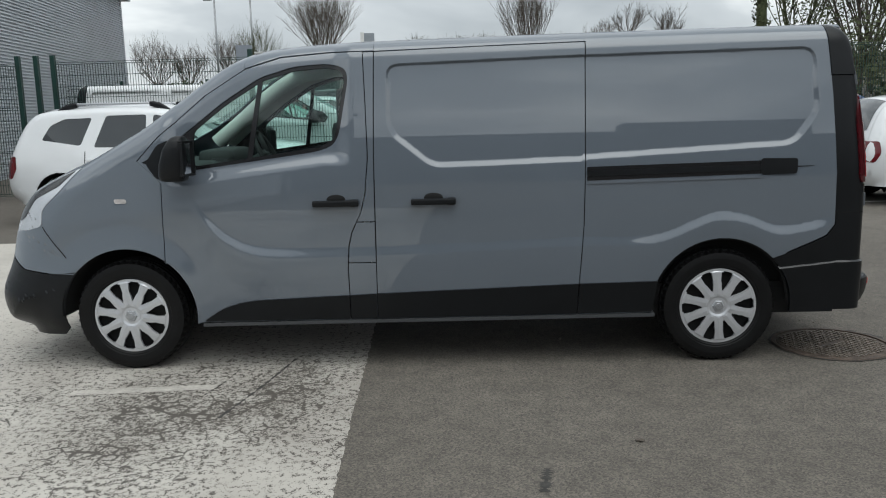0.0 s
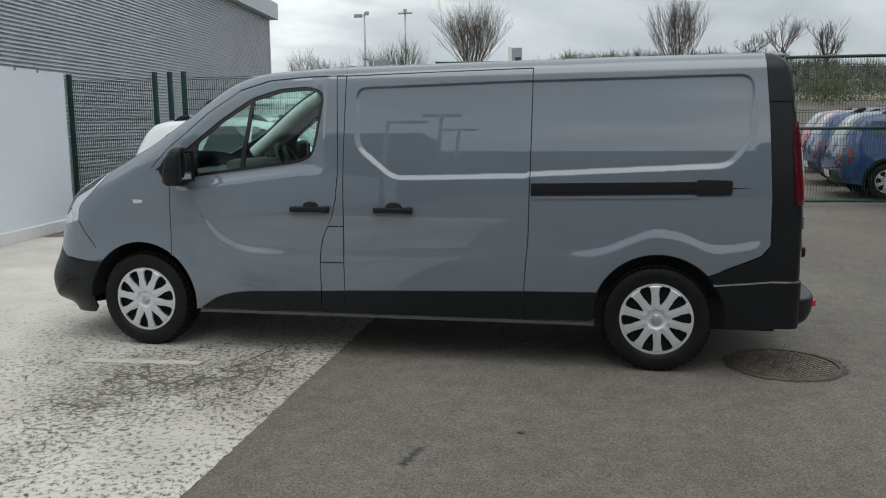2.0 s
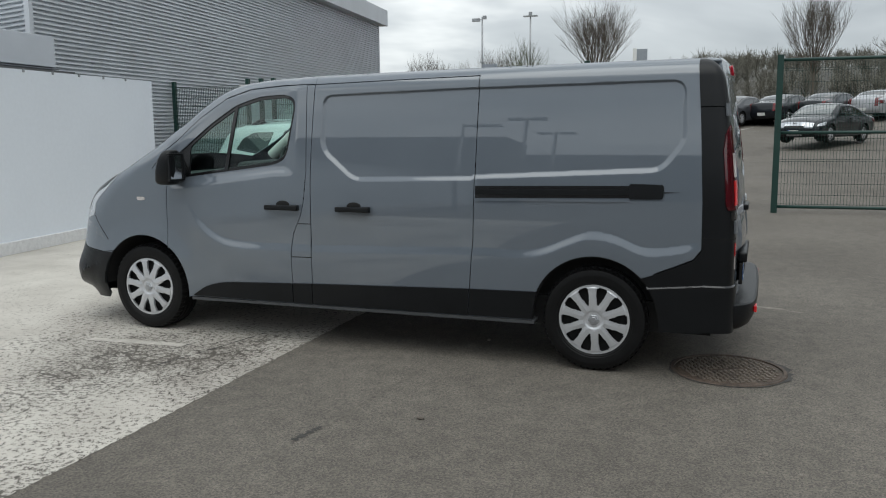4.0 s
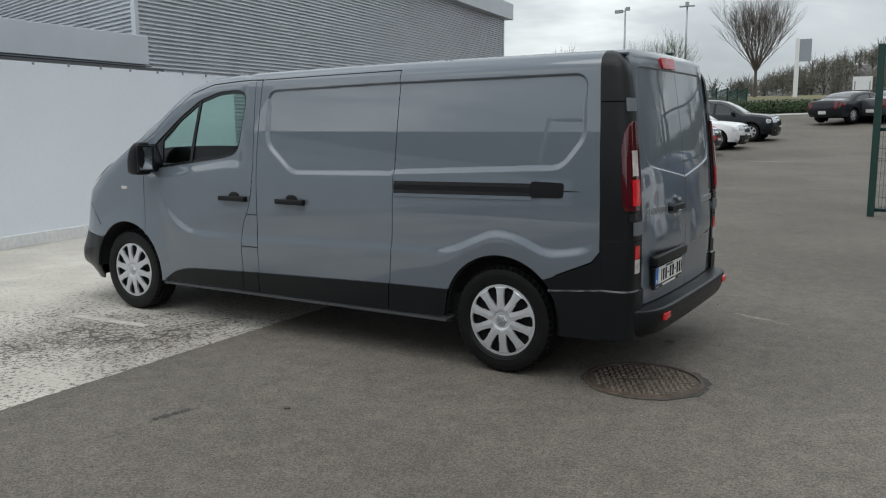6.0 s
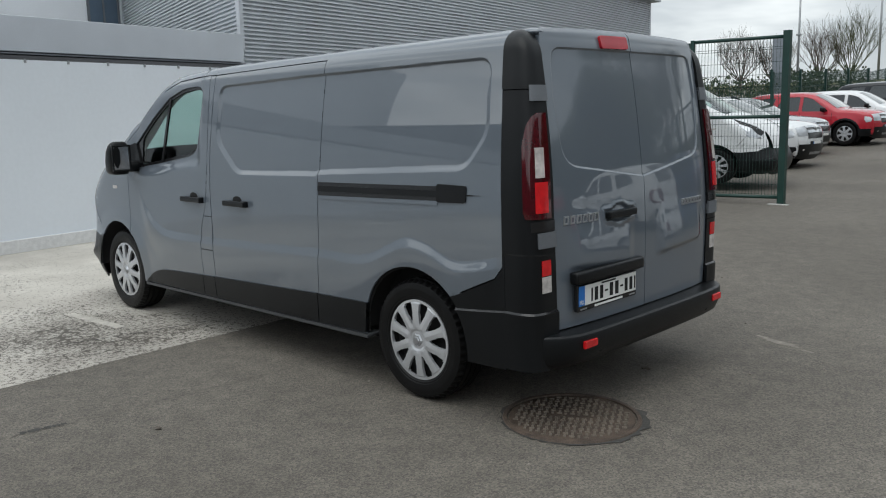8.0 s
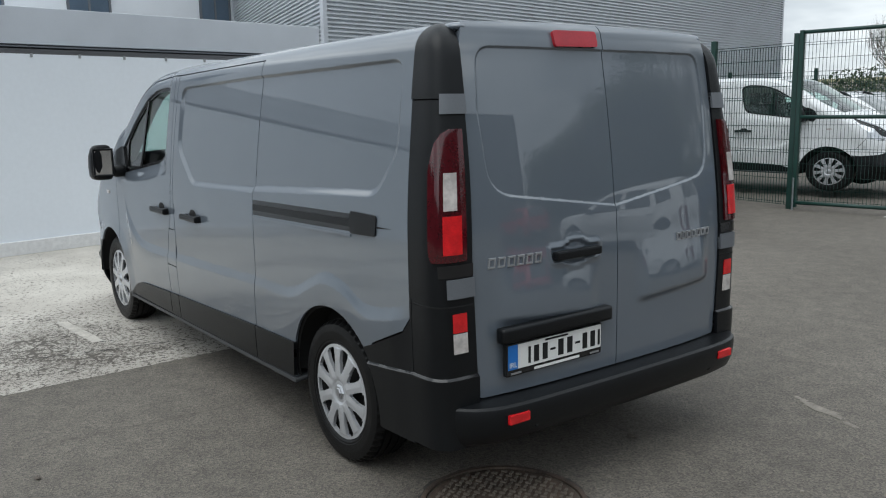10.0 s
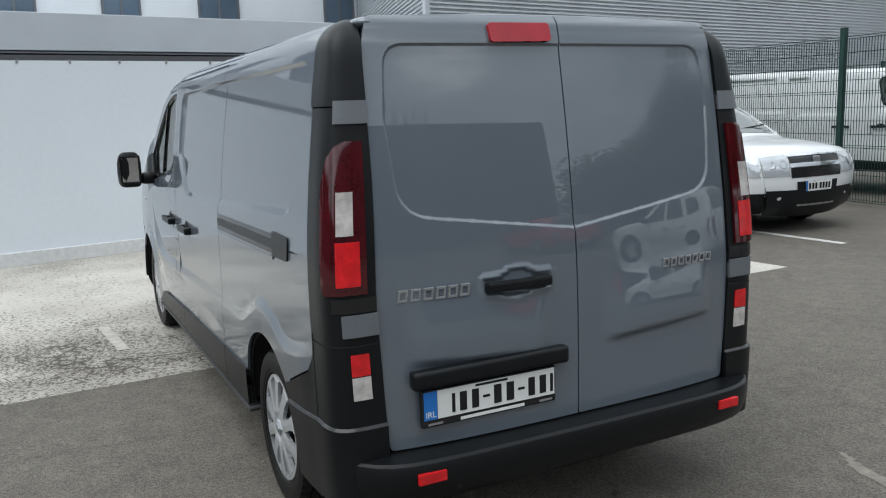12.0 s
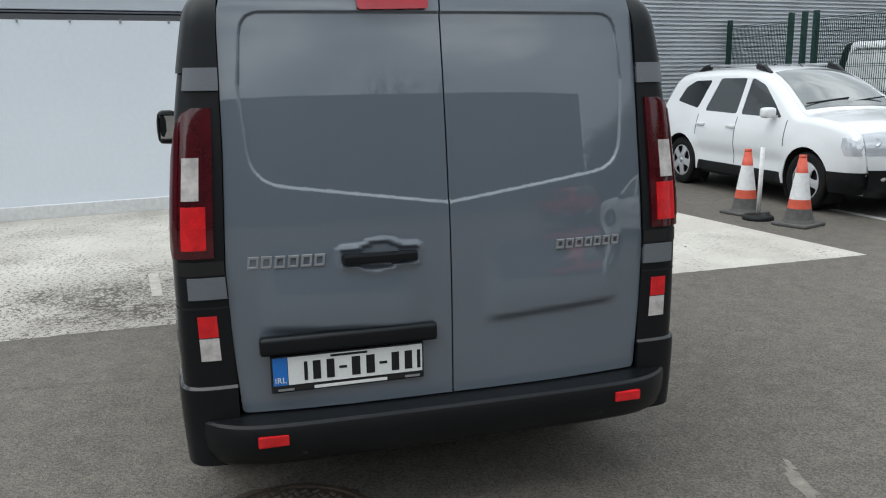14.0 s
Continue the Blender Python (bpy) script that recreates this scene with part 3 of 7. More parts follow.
def wheel_meshes(r, m_rim, spokes, width, rim_r, detail, turn):
    """Meshes of a tyre and its spoked cover, outer face towards -y, about the hub."""
    made = []

    def keep(name, bm, m, lab, smooth):
        me = bpy.data.meshes.new(name)
        bmesh.ops.recalc_face_normals(bm, faces=bm.faces)
        for f in bm.faces:
            f.smooth = smooth
        for e in bm.edges:
            if smooth and len(e.link_faces) == 2 and e.calc_face_angle(0) > radians(32):
                e.smooth = False
        bm.to_mesh(me)
        bm.free()
        me.materials.append(m)
        made.append((name, me, lab))

    w = width / 2
    bm = bmesh.new()
    prof = [(rim_r - 0.02, w * 0.55), (rim_r, w * 0.92), (rim_r + 0.010, w * 1.0), (rim_r + 0.018, w * 1.0), (rim_r + 0.022, w * 1.03), (r * 0.84, w * 1.06), (r * 0.86, w * 1.06), (r * 0.945, w * 0.99), (r * 0.983, w * 0.86), (r, w * 0.66)]
    if detail:
        for g in (0.62, 0.22, -0.22, -0.62):
            prof += [(r, w * (g + 0.04)), (r - 0.008, w * (g + 0.03)), (r - 0.008, w * (g - 0.05)), (r, w * (g - 0.06))]
    prof += [(r, -w * 0.66), (r * 0.98, -w * 0.88), (r * 0.94, -w * 0.99), (rim_r, -w)]
    rings = lathe(bm, [(a, -q) for a, q in prof], 192 if detail else 36)
    if detail:
        for i in range(192):
            if i % 4 < 2:
                for ring in (*rings[8:10], *rings[-4:-2]):
                    v = ring[i]
                    v.co -= Vector((v.co.x, 0, v.co.z)).normalized() * 0.011
    keep("wheel", bm, M_RUBBER, "black rubber tyre", True)
    bm = bmesh.new()
    lathe(bm, [(0.001, -w * 0.45), (rim_r * 0.98, -w * 0.55), (rim_r * 1.0, -w * 0.9)], 40)
    keep("rim", bm, M_BLACK, "dark steel rim behind the cover", True)
    n_a = 240 if detail else 120
    rr = [q * rim_r / 0.226 for q in (0.030, 0.050, 0.062, 0.075, 0.085, 0.095, 0.105, 0.115, 0.125, 0.135, 0.145, 0.155, 0.165, 0.175, 0.185, 0.192, 0.198, 0.203, 0.210, 0.217, 0.224)]
    bm = bmesh.new()
    rows = []
    for q in rr:
        row = []
        for i in range(n_a):
            a = 2 * math.pi * i / n_a
            f = abs(((i / n_a * spokes + turn) % 1.0) - 0.5) * 2
            h = w * 0.94 + 0.012 * math.cos(q / rim_r * 1.5) - (0.006 if q < 0.06 else 0) + 0.004 * f * (1 if 0.3 < q / rim_r < 0.9 else 0)
            row.append(bm.verts.new((q * math.cos(a), -h, q * math.sin(a))))
        rows.append(row)
    for k in range(len(rr) - 1):
        mid = (rr[k] + rr[k + 1]) / 2 / rim_r
        for i in range(n_a):
            f = abs((((i + 0.5) / n_a * spokes + turn) % 1.0) - 0.5) * 2
            gap = 0.40 < mid < 0.93 and f < min(0.57, 0.14 + 1.6 * (mid - 0.40)) * min(1, (0.55 + 12 * max(0, 0.93 - mid)))
            if not gap:
                bm.faces.new((rows[k][i], rows[k][(i + 1) % n_a], rows[k + 1][(i + 1) % n_a], rows[k + 1][i]))
    ext = bmesh.ops.extrude_face_region(bm, geom=list(bm.faces))
    bmesh.ops.translate(bm, verts=[v for v in ext["geom"] if isinstance(v, bmesh.types.BMVert)], vec=(0, 0.016, 0))
    keep("wheel_cover" if detail else "alloy_wheel", bm, m_rim, "silver spoked wheel cover", False)
    bm = bmesh.new()
    lathe(bm, [(0.001, -w * 0.94 - 0.019), (0.018, -w * 0.94 - 0.019), (0.022, -w * 0.94 - 0.014), (0.030, -w * 0.94 - 0.014), (0.037, -w * 0.94 - 0.006), (0.037, -w * 0.6)], 6 if detail else 12)
    keep("centre_cap", bm, M_STEEL, "grey centre cap", False)
    return made


def wheel(parent, x, y, r, m_rim, spokes=10, width=0.205, rim_r=0.226, detail=True, turn=0.0):
    key = (r, m_rim.name, spokes, width, rim_r, detail, turn)
    if key not in WHEELS:
        WHEELS[key] = wheel_meshes(r, m_rim, spokes, width, rim_r, detail, turn)
    hub = None
    for name, me, lab in WHEELS[key]:
        o = new(name, me)
        o["label"] = lab
        if hub is None:
            hub = o
            o.parent = parent
            o.location = (x, y, r)
            o.scale = (1, 1 if y < 0 else -1, 1)
        else:
            o.parent = hub
    return hub


def build_van(paint_m, label, fine=True, at=None):
    st = 0.0125 if fine else 0.04
    van = thing("panel_van", label, "van", at=at)
    S = van_side
    g = 0.0028
    both = []

    def P(name, poly, m, lab="", **k):
        o = panel(name, poly, S, k.pop("step", st), m, k.pop("parent", van), lab, **k)
        both.append(o)
        return o

    line = VAN_LINE[:, :2]
    ring = []
    for d in (0.0015, 0.006, 0.014, 0.026, 0.042, 0.062, 0.085):
        t = np.gradient(line, axis=0)
        nrm = np.c_[t[:, 1], -t[:, 0]] / np.linalg.norm(t, axis=1)[:, None]
        ring.append(densify(line + nrm * d, 0.02, False))
    ring = np.vstack(ring)

    def outline(x0, x1):
        """Points of the top line from x1 back to x0."""
        m = line[:, 0] > -2.3
        lx, lz = line[m][:, 0], line[m][:, 1]
        xs_ = np.r_[x0, lx[(lx > x0 + 1e-4) & (lx < x1 - 1e-4)], x1]
        return [(float(p), float(np.interp(p, lx, lz))) for p in xs_][::-1]

    rows_ = []
    for q in (RECESS_1, RECESS_2):
        q = densify(q, 0.012)
        tq = np.roll(q, -1, 0) - np.roll(q, 1, 0)
        nq = np.c_[tq[:, 1], -tq[:, 0]] / (np.linalg.norm(tq, axis=1)[:, None] + 1e-9)
        for d in (0.006, 0.0, -0.007, -0.014, -0.022, -0.032):
            rows_.append(q + nq * d if sdf(q[:1, 0] + nq[:1, 0] * 0.004, q[:1, 1] + nq[:1, 1] * 0.004, q)[0] > 0 else q - nq * d)
    sw = densify(SWAGE, 0.012, False)
    for d in (0.050, 0.035, 0.018, 0.0, -0.012):
        rows_.append(sw + np.array([0, d]))
    if fine:
        ring = np.vstack([ring, *rows_])
    # seams
    seam_a = [(-1.497, 0.655), (-1.497, 0.90), (-1.490, 1.13), (-1.545, 1.19), (-1.625, 1.262), (-1.50, 1.395), (-1.22, 1.628), (-0.99, 1.770), (-0.78, 1.832), (-0.50, 1.852), (-0.300, 1.852)]
    seam_b = [(-0.300, 1.852), (-0.290, 1.55), (-0.284, 1.255), (-0.305, 1.05), (-0.335, 0.935), (-0.392, 0.82), (-0.412, 0.74), (-0.420, 0.60), (-0.418, 0.452), (-0.416, 0.298)]
    window = rounded([(-1.60, 1.252), (-1.40, 1.188), (-0.545, 1.296), (-0.455, 1.345), (-0.385, 1.705), (-0.405, 1.765), (-0.50, 1.792), (-0.70, 1.780), (-0.90, 1.722), (-1.12, 1.585), (-1.33, 1.425), (-1.50, 1.300)],
                     [0, 0.03, 0.10, 0.10, 0.05, 0.05, 0.05, 0.05, 0.05, 0.05, 0.05, 0.02])
    # fender and front wing
    arch_f = arc(-1.735, AXLE + 0.01, 0.405, 132, 30, 30)
    fender = [(-2.06, 0.60)] + [q for q in arch_f if q[0] > -2.06]
    fender = [q for q in fender if q[0] < -1.497 - g and q[1] > 0.58]
    fender += [(-1.497 - g, 0.66)] + [(x - g, z) for x, z in seam_a[1:8]]
    top = outline(-2.29, -0.99) + [tuple(q) for q in line if -2.47 < q[0] < -2.29 and q[1] > 0.9][::-1]
    fender += top
    fender += [(-2.49, 0.90), (-2.53, 0.80), (-2.545, 0.70), (-2.40, 0.625), (-2.20, 0.605)]
    P("front_wing", fender, paint_m, extra=ring)
    # bumper
    bump = [(-2.22, 0.598), (-2.40, 0.618), (-2.56, 0.69)] + [tuple(q) for q in line if q[1] < 0.70 and q[0] < -2.3][::-1]
    bump = bump + [(-2.44, 0.20), (-2.17, 0.222)] + arc(-1.735, AXLE + 0.01, 0.405, 192, 138, 10)
    P("front_bumper", bump, M_PLASTIC, extra=ring)
    # front door
    door = [q for q in arc(-1.735, AXLE + 0.01, 0.405, 52, -8, 20) if q[0] > -1.497 + g]
    door = [(-1.497 + g, 0.655)] + door + [(-1.31, 0.298)] + [(-0.416 - g, 0.298)] + [(x - g, z) for x, z in seam_b[::-1][1:]] + [(x + g, z - g) for x, z in seam_a[::-1][1:-1]]
    fd = P("front_door", door, paint_m, holes=[window], extra=ring)
    P("window_surround", window, M_GLOSSB, "black window surround", parent=fd, lift=-0.010, holes=[rounded([(-1.30, 1.222), (-0.56, 1.318), (-0.478, 1.362), (-0.412, 1.70), (-0.430, 1.748), (-0.505, 1.770), (-0.70, 1.757), (-0.89, 1.702), (-1.11, 1.566), (-1.295, 1.422)], 0.03)])
    pane = P("window_pane", [(-1.32, 1.20), (-0.54, 1.30), (-0.46, 1.35), (-0.395, 1.70), (-0.42, 1.765), (-0.505, 1.785), (-0.70, 1.772), (-0.90, 1.715), (-1.12, 1.58), (-1.32, 1.43)], M_GLASS, "green tinted side window", parent=fd, lift=-0.018, thick=0)
    pane.visible_shadow = False
    P("window_divider", [(-0.905, 1.72), (-0.880, 1.725), (-0.958, 1.25), (-0.99, 1.245)], M_GLOSSB, "black window divider", parent=fd, lift=-0.006)
    trim_in = [(-1.66, 1.285), (-1.50, 1.405), (-1.22, 1.638), (-0.99, 1.780), (-0.78, 1.84), (-0.42, 1.86), (-0.42, 1.80), (-0.70, 1.79), (-0.90, 1.73), (-1.12, 1.595), (-1.33, 1.435), (-1.56, 1.262)]
    P("pillar_trim", [(x, z + (0.012 if i < 6 else 0)) for i, (x, z) in enumerate(trim_in)], M_INTL, "pale pillar trim", lift=-0.032, thick=0.0)
    # pillar strip with the fuel flap
    P("pillar_panel", [(-0.298, 1.849)] + [(x + g, z) for x, z in seam_b[1:5] if z > 0.885] + [(-0.358, 0.885), (-0.2555, 0.885), (-0.249 - g, 1.25), (-0.236 - g, 1.849)], paint_m)
    P("fuel_flap", [(-0.360, 0.879), (-0.388, 0.82), (-0.408, 0.74), (-0.414, 0.646), (-0.2565, 0.646), (-0.2555, 0.879)], paint_m, "grey painted fuel flap")
    P("pillar_panel", [(-0.415, 0.640), (-0.417, 0.60), (-0.415, 0.452), (-0.413, 0.298), (-0.259, 0.298), (-0.2565, 0.640)], paint_m)
    # sliding door
    sl = [(-0.236 + g, 1.849), (-0.249 + g, 1.25), (-0.252 + g, 0.80), (-0.257 + g, 0.298), (0.918 - g, 0.306), (0.930 - g, 0.50), (0.956 - g, 0.83), (0.965 - g, 1.25), (0.972 - g, 1.874), (0.4, 1.864)]
    sd = P("sliding_door", sl, paint_m, extra=ring)
    # rear quarter
    arch_r = arc(1.752, AXLE + 0.012, 0.400, 180, 38, 44)
    q4 = [(0.918 + g, 0.306), (1.352, 0.310)] + [q for q in arch_r if q[1] > 0.33]
    q4 += [(2.12, 0.660), (2.34, 0.755), (2.386, 0.815), (2.383, 1.1), (2.358, 1.55), (2.330, 1.905)]
    q4 += outline(-0.238, 2.331)
    q4 += [(-0.236, 1.856), (0.4, 1.870), (0.972 + g, 1.881), (0.965 + g, 1.25), (0.956 + g, 0.83), (0.930 + g, 0.50)]
    P("rear_quarter", q4, paint_m, extra=ring)
    # strip of roof edge over the cab door
    cant = [(-0.99, 1.776), (-0.78, 1.838), (-0.50, 1.858), (-0.2385, 1.858)] + outline(-0.99, -0.2385)
    P("roof_edge", cant, paint_m, extra=ring)
    # headlamp
    P("headlamp", rounded([(-2.47, 0.845), (-2.36, 0.858), (-2.235, 0.888), (-2.238, 0.985), (-2.115, 1.092), (-1.985, 1.225), (-2.16, 1.168), (-2.34, 1.085), (-2.455, 0.985)], [0.03, 0, 0.035, 0.05, 0.02, 0.01, 0, 0.02, 0.04]), M_HEAD, "clear headlamp", lift=0.004)
    P("headlamp_bezel", rounded([(-2.462, 0.965), (-2.345, 1.065), (-2.16, 1.150), (-2.02, 1.208), (-2.125, 1.118), (-2.30, 1.040), (-2.385, 0.93), (-2.445, 0.90)], 0.02), M_GLOSSB, "dark headlamp bezel", lift=0.006, thick=0.004)
    P("bumper_seam", [(-2.237, 0.884), (-2.231, 0.884), (-2.165, 0.79), (-2.095, 0.700), (-2.101, 0.698), (-2.171, 0.788)], M_BLACK, "dark seam of the bumper cover", lift=0.0015, thick=0.002)
    P("side_indicator", rounded([(-1.775, 1.045), (-1.705, 1.043), (-1.700, 1.018), (-1.772, 1.018)], 0.012), M_LENSW, "small clear side indicator", lift=0.006)
    # black sill cladding
    tags = dict(lift=0.011, thick=0.02)
    P("sill_trim", rounded([(-1.295, 0.305), (-1.17, 0.385), (-1.02, 0.425), (-0.42, 0.448), (-0.42, 0.305)], [0.02, 0.05, 0.12, 0.004, 0.004]), M_PLASTIC, "black plastic sill trim", **tags)
    P("sill_trim", [(-0.414, 0.305), (-0.414, 0.448), (-0.260, 0.454), (-0.260, 0.305)], M_PLASTIC, "black plastic sill trim", **tags)
    P("sill_trim", [(-0.253, 0.305), (-0.253, 0.455), (0.925, 0.492), (0.914, 0.312)], M_PLASTIC, "black plastic sill trim", **tags)
    P("sill_trim", [(0.922, 0.312), (0.932, 0.492), (1.385, 0.500), (1.352, 0.318)], M_PLASTIC, "black plastic sill trim", **tags)
    P("sill", [(-1.30, 0.274), (-1.30, 0.294), (1.37, 0.308), (1.37, 0.288)], M_SILL, "grey lower sill", lift=0.014, thick=0.10)
    # rail of the sliding door
    P("slide_rail", RAIL, M_GLOSSB if fine else paint_m, "sliding door rail", lift=0.002)
    P("slide_rail_lip", [(0.972, 1.150), (0.972, 1.118), (1.96, 1.132), (1.96, 1.165)], M_PLASTIC if fine else paint_m, "rail guide", lift=0.005, thick=0.01)
    P("rail_cap", rounded([(1.955, 1.200), (1.955, 1.105), (2.158, 1.110), (2.162, 1.196)], 0.018), M_PLASTIC if fine else paint_m, "rail end cap", lift=0.007, thick=0.012)
    P("rail_groove", [(2.162, 1.153), (2.162, 1.145), (2.262, 1.152)], M_BLACK, lift=0.002, thick=0.003)
    P("rail_lower_lip", [(0.972, 1.086), (0.972, 1.074), (1.96, 1.090), (1.96, 1.101)], paint_m, lift=0.006, thick=0.010)
    # lower rear corner
    corner = [q for q in arc(1.752, AXLE + 0.012, 0.400, 44, 30, 8)] + [(2.07, 0.562), (2.40, 0.592), (2.40, 0.9), (2.388, 0.808), (2.342, 0.747), (2.12, 0.652)]
    P("rear_corner_panel", corner, M_PLASTIC, "black plastic lower corner", lift=0.002)
    lowp = [q for q in arc(1.752, AXLE + 0.012, 0.400, 30, -6, 16)] + [(2.15, 0.300), (2.40, 0.305), (2.40, 0.592), (2.08, 0.562)]
    panel_l = panel("bumper_ledge", [(2.078, 0.560), (2.40, 0.590), (2.40, 0.606), (2.074, 0.576)], lambda x, z: np.stack([x, -(van_flank(x, z) + 0.014 - 0.020 * np.clip((z - (0.560 + 0.093 * (x - 2.078))) / 0.016, 0, 1)), z], -1), st, M_GLOSSB, van, "shiny black bumper ledge", thick=0.01)
    both.append(panel_l)
    P("bumper_side", lowp, M_PLASTIC, "black bumper side", lift=0.014, thick=0.03)

    # column at the rear corner, swept from the flank to the rear doors
    def col(z0, z1, a0, a1, out, nz, na):
        zs = np.linspace(z0, z1, nz)
        th = None if callable(a0) else np.linspace(a0, a1, na)
        pts = np.zeros((nz, na, 3))
        for i, z in enumerate(zs):
            if callable(a0):
                th = np.linspace(a0(z) * math.pi / 2, a1, na)
            oz = out(z) if callable(out) else out
            xs = float(np.interp(z, [0.3, 0.8, 1.1, 1.55, 1.9], [2.390, 2.388, 2.385, 2.360, 2.332]))
            xr = float(smooth_interp(np.array([z]), REAR_Z, REAR_X)[0]) - 0.030
            q = min(1.0, max(0.0, (z - 1.80) / 0.146))
            xr -= 0.11 * (1 - math.sqrt(1 - q * q))
            xr = max(xr, xs + 0.012)
            w = float(van_flank(np.array([xs]), np.array([z]))[0])
            yi = float(np.interp(z, [0.6, 1.0, 1.4, 1.80, 1.90, 1.945], [0.768, 0.786, 0.768, 0.760, 0.750, 0.726]))
            for j, t in enumerate(th):
                c, s = max(0, math.cos(t)) ** 0.44, max(0, math.sin(t)) ** 0.44
                nx, ny = math.sin(t), math.cos(t)
                pts[i, j] = (xs + (xr - xs) * s + oz * nx, -(yi + (w - yi) * c + oz * ny), z)
        return pts

    def col_part(name, z0, z1, a0, a1, out, m, lab="", back=0.02, parent=None, nz=None):
        h = math.pi / 2
        nz = nz or max(4, int((z1 - z0) / 0.03))
        lo = a0 if callable(a0) else a0 * h
        A = col(z0, z1, lo, a1 * h, out, nz, 18)
        B = col(z0, z1, lo, a1 * h, (lambda z: out(z) - back) if callable(out) else out - back, nz, 18)
        # close the rim all round
        rowsP = np.concatenate([B[:1], A, B[-1:]], 0)
        left = np.concatenate([B[:1, :1], B[:, :1], B[-1:, :1]], 0)
        right = np.concatenate([B[:1, -1:], B[:, -1:], B[-1:, -1:]], 0)
        me = grid_mesh(name, np.concatenate([left, rowsP, right], 1))
        bm = bmesh.new()
        bm.from_mesh(me)
        bmesh.ops.remove_doubles(bm, verts=bm.verts, dist=0.0004)
        bmesh.ops.recalc_face_normals(bm, faces=bm.faces)
        for e in bm.edges:
            if len(e.link_faces) == 2 and e.calc_face_angle(0) > radians(38):
                e.smooth = False
        bm.to_mesh(me)
        bm.free()
        o = link(name, me, m, parent or van, lab)
        both.append(o)
        return o

    cn = col_part("corner_column", 0.60, 1.652, 0, 1, 0.0, M_PLASTIC, "black plastic rear corner column")
    col_part("column_cap", 1.657, 1.941, 0, 1, 0.007, M_PLASTIC, "black plastic column cap", 0.06, nz=26)
    col_part("bumper_corner", 0.312, 0.592, 0, 1, 0.014, M_PLASTIC, "black bumper corner")
    col_part("column_seam", 0.876, 0.882, 0, 1, 0.001, M_BLACK, "dark seam", 0.004)
    col_part("bumper_ledge", 0.588, 0.606, 0, 1, lambda z: 0.014 - 1.1 * (z - 0.588), M_GLOSSB, "shiny black bumper ledge", 0.02, nz=4)
    lamp = col_part("tail_lamp", 1.052, 1.545, lambda z: float(np.interp(z, [1.05, 1.08, 1.40, 1.49, 1.53, 1.545], [0.36, 0.29, 0.29, 0.42, 0.62, 0.80])), 0.985, 0.010, M_LENSR, "tall dark red tail lamp", nz=30)
    col_part("lamp_band", 1.09, 1.50, 0.46, 0.57, 0.0125, M_LENSR, "red outer lamp band", 0.006, lamp)
    col_part("lamp_bezel", 1.232, 1.412, 0.62, 0.94, 0.0118, M_LENSR, "dark red lamp bezel", 0.006, lamp)
    col_part("lamp_lens", 1.080, 1.225, 0.64, 0.95, 0.0135, M_LENSRB, "bright red lens", 0.008, lamp)
    col_part("lamp_lens", 1.245, 1.385, 0.66, 0.90, 0.0145, M_LENSW, "clear reversing lens", 0.008, lamp)
    col_part("hinge_cover", 1.600, 1.674, 0.58, 1.0, 0.010, M_HINGE, "grey hinge cover")
    col_part("hinge_cover", 0.912, 0.985, 0.70, 1.0, 0.010, M_HINGE, "grey hinge cover")
    col_part("hinge_notch", 0.992, 1.040, 0.50, 1.0, 0.004, M_GLOSSB, "dark recess over the hinge", 0.01)
    col_part("fog_lamp", 0.778, 0.852, 0.80, 0.975, 0.004, M_LENSRB, "small red lamp", 0.01)
    col_part("fog_lamp", 0.695, 0.774, 0.80, 0.975, 0.004, M_LENSW, "small clear lamp", 0.01)

    bm = bmesh.new()
    bmesh.ops.create_uvsphere(bm, u_segments=24, v_segments=12, radius=1, matrix=Matrix.Translation((2.392, -0.722, 1.926)) @ Matrix.Diagonal((0.062, 0.040, 0.019, 1)))
    both.append(part("roof_corner", bm, paint_m, van, smooth=True))
    # door handles
    for hx, hw in ((-0.475, 0.27), (0.09, 0.26)):
        bm = bmesh.new()
        y = -float(van_flank(np.array([hx]), np.array([1.0]))[0])
        box(bm, hx - hw / 2, hx + hw / 2, y - 0.042, y - 0.018, 0.977, 1.013, 0.009)
        box(bm, hx - hw / 2 + 0.01, hx - hw / 2 + 0.045, y - 0.02, y + 0.02, 0.980, 1.010, 0.004)
        box(bm, hx + hw / 2 - 0.055, hx + hw / 2 - 0.005, y - 0.038, y + 0.02, 0.974, 1.015, 0.008)
        both.append(part("door_handle", bm, M_PLASTIC, fd if hx < -0.3 else sd, "black plastic door handle", smooth=False))
        cup = rounded([(hx - 0.075, 1.02), (hx - 0.05, 1.050), (hx + 0.04, 1.052), (hx + 0.075, 1.02), (hx + 0.07, 0.965), (hx + 0.035, 0.940), (hx - 0.035, 0.940), (hx - 0.07, 0.965)], 0.035, 5)
        P("handle_cup", cup, paint_m, parent=fd if hx < -0.3 else sd, lift=0.0015, thick=0.0, step=0.01)
        # Black disc on the body-coloured cup paints the shade of a hollow.
        bm = bmesh.new()
        bmesh.ops.create_uvsphere(bm, u_segments=20, v_segments=10, radius=1, matrix=Matrix.Translation((hx, y + 0.002, 1.015)) @ Matrix.Diagonal((0.062, 0.008, 0.032, 1)))
        both.append(part("handle_shade", bm, M_BLACK, fd if hx < -0.3 else sd, "black disc standing in for shade behind the handle", smooth=True))
    # mirror
    bm = bmesh.new()
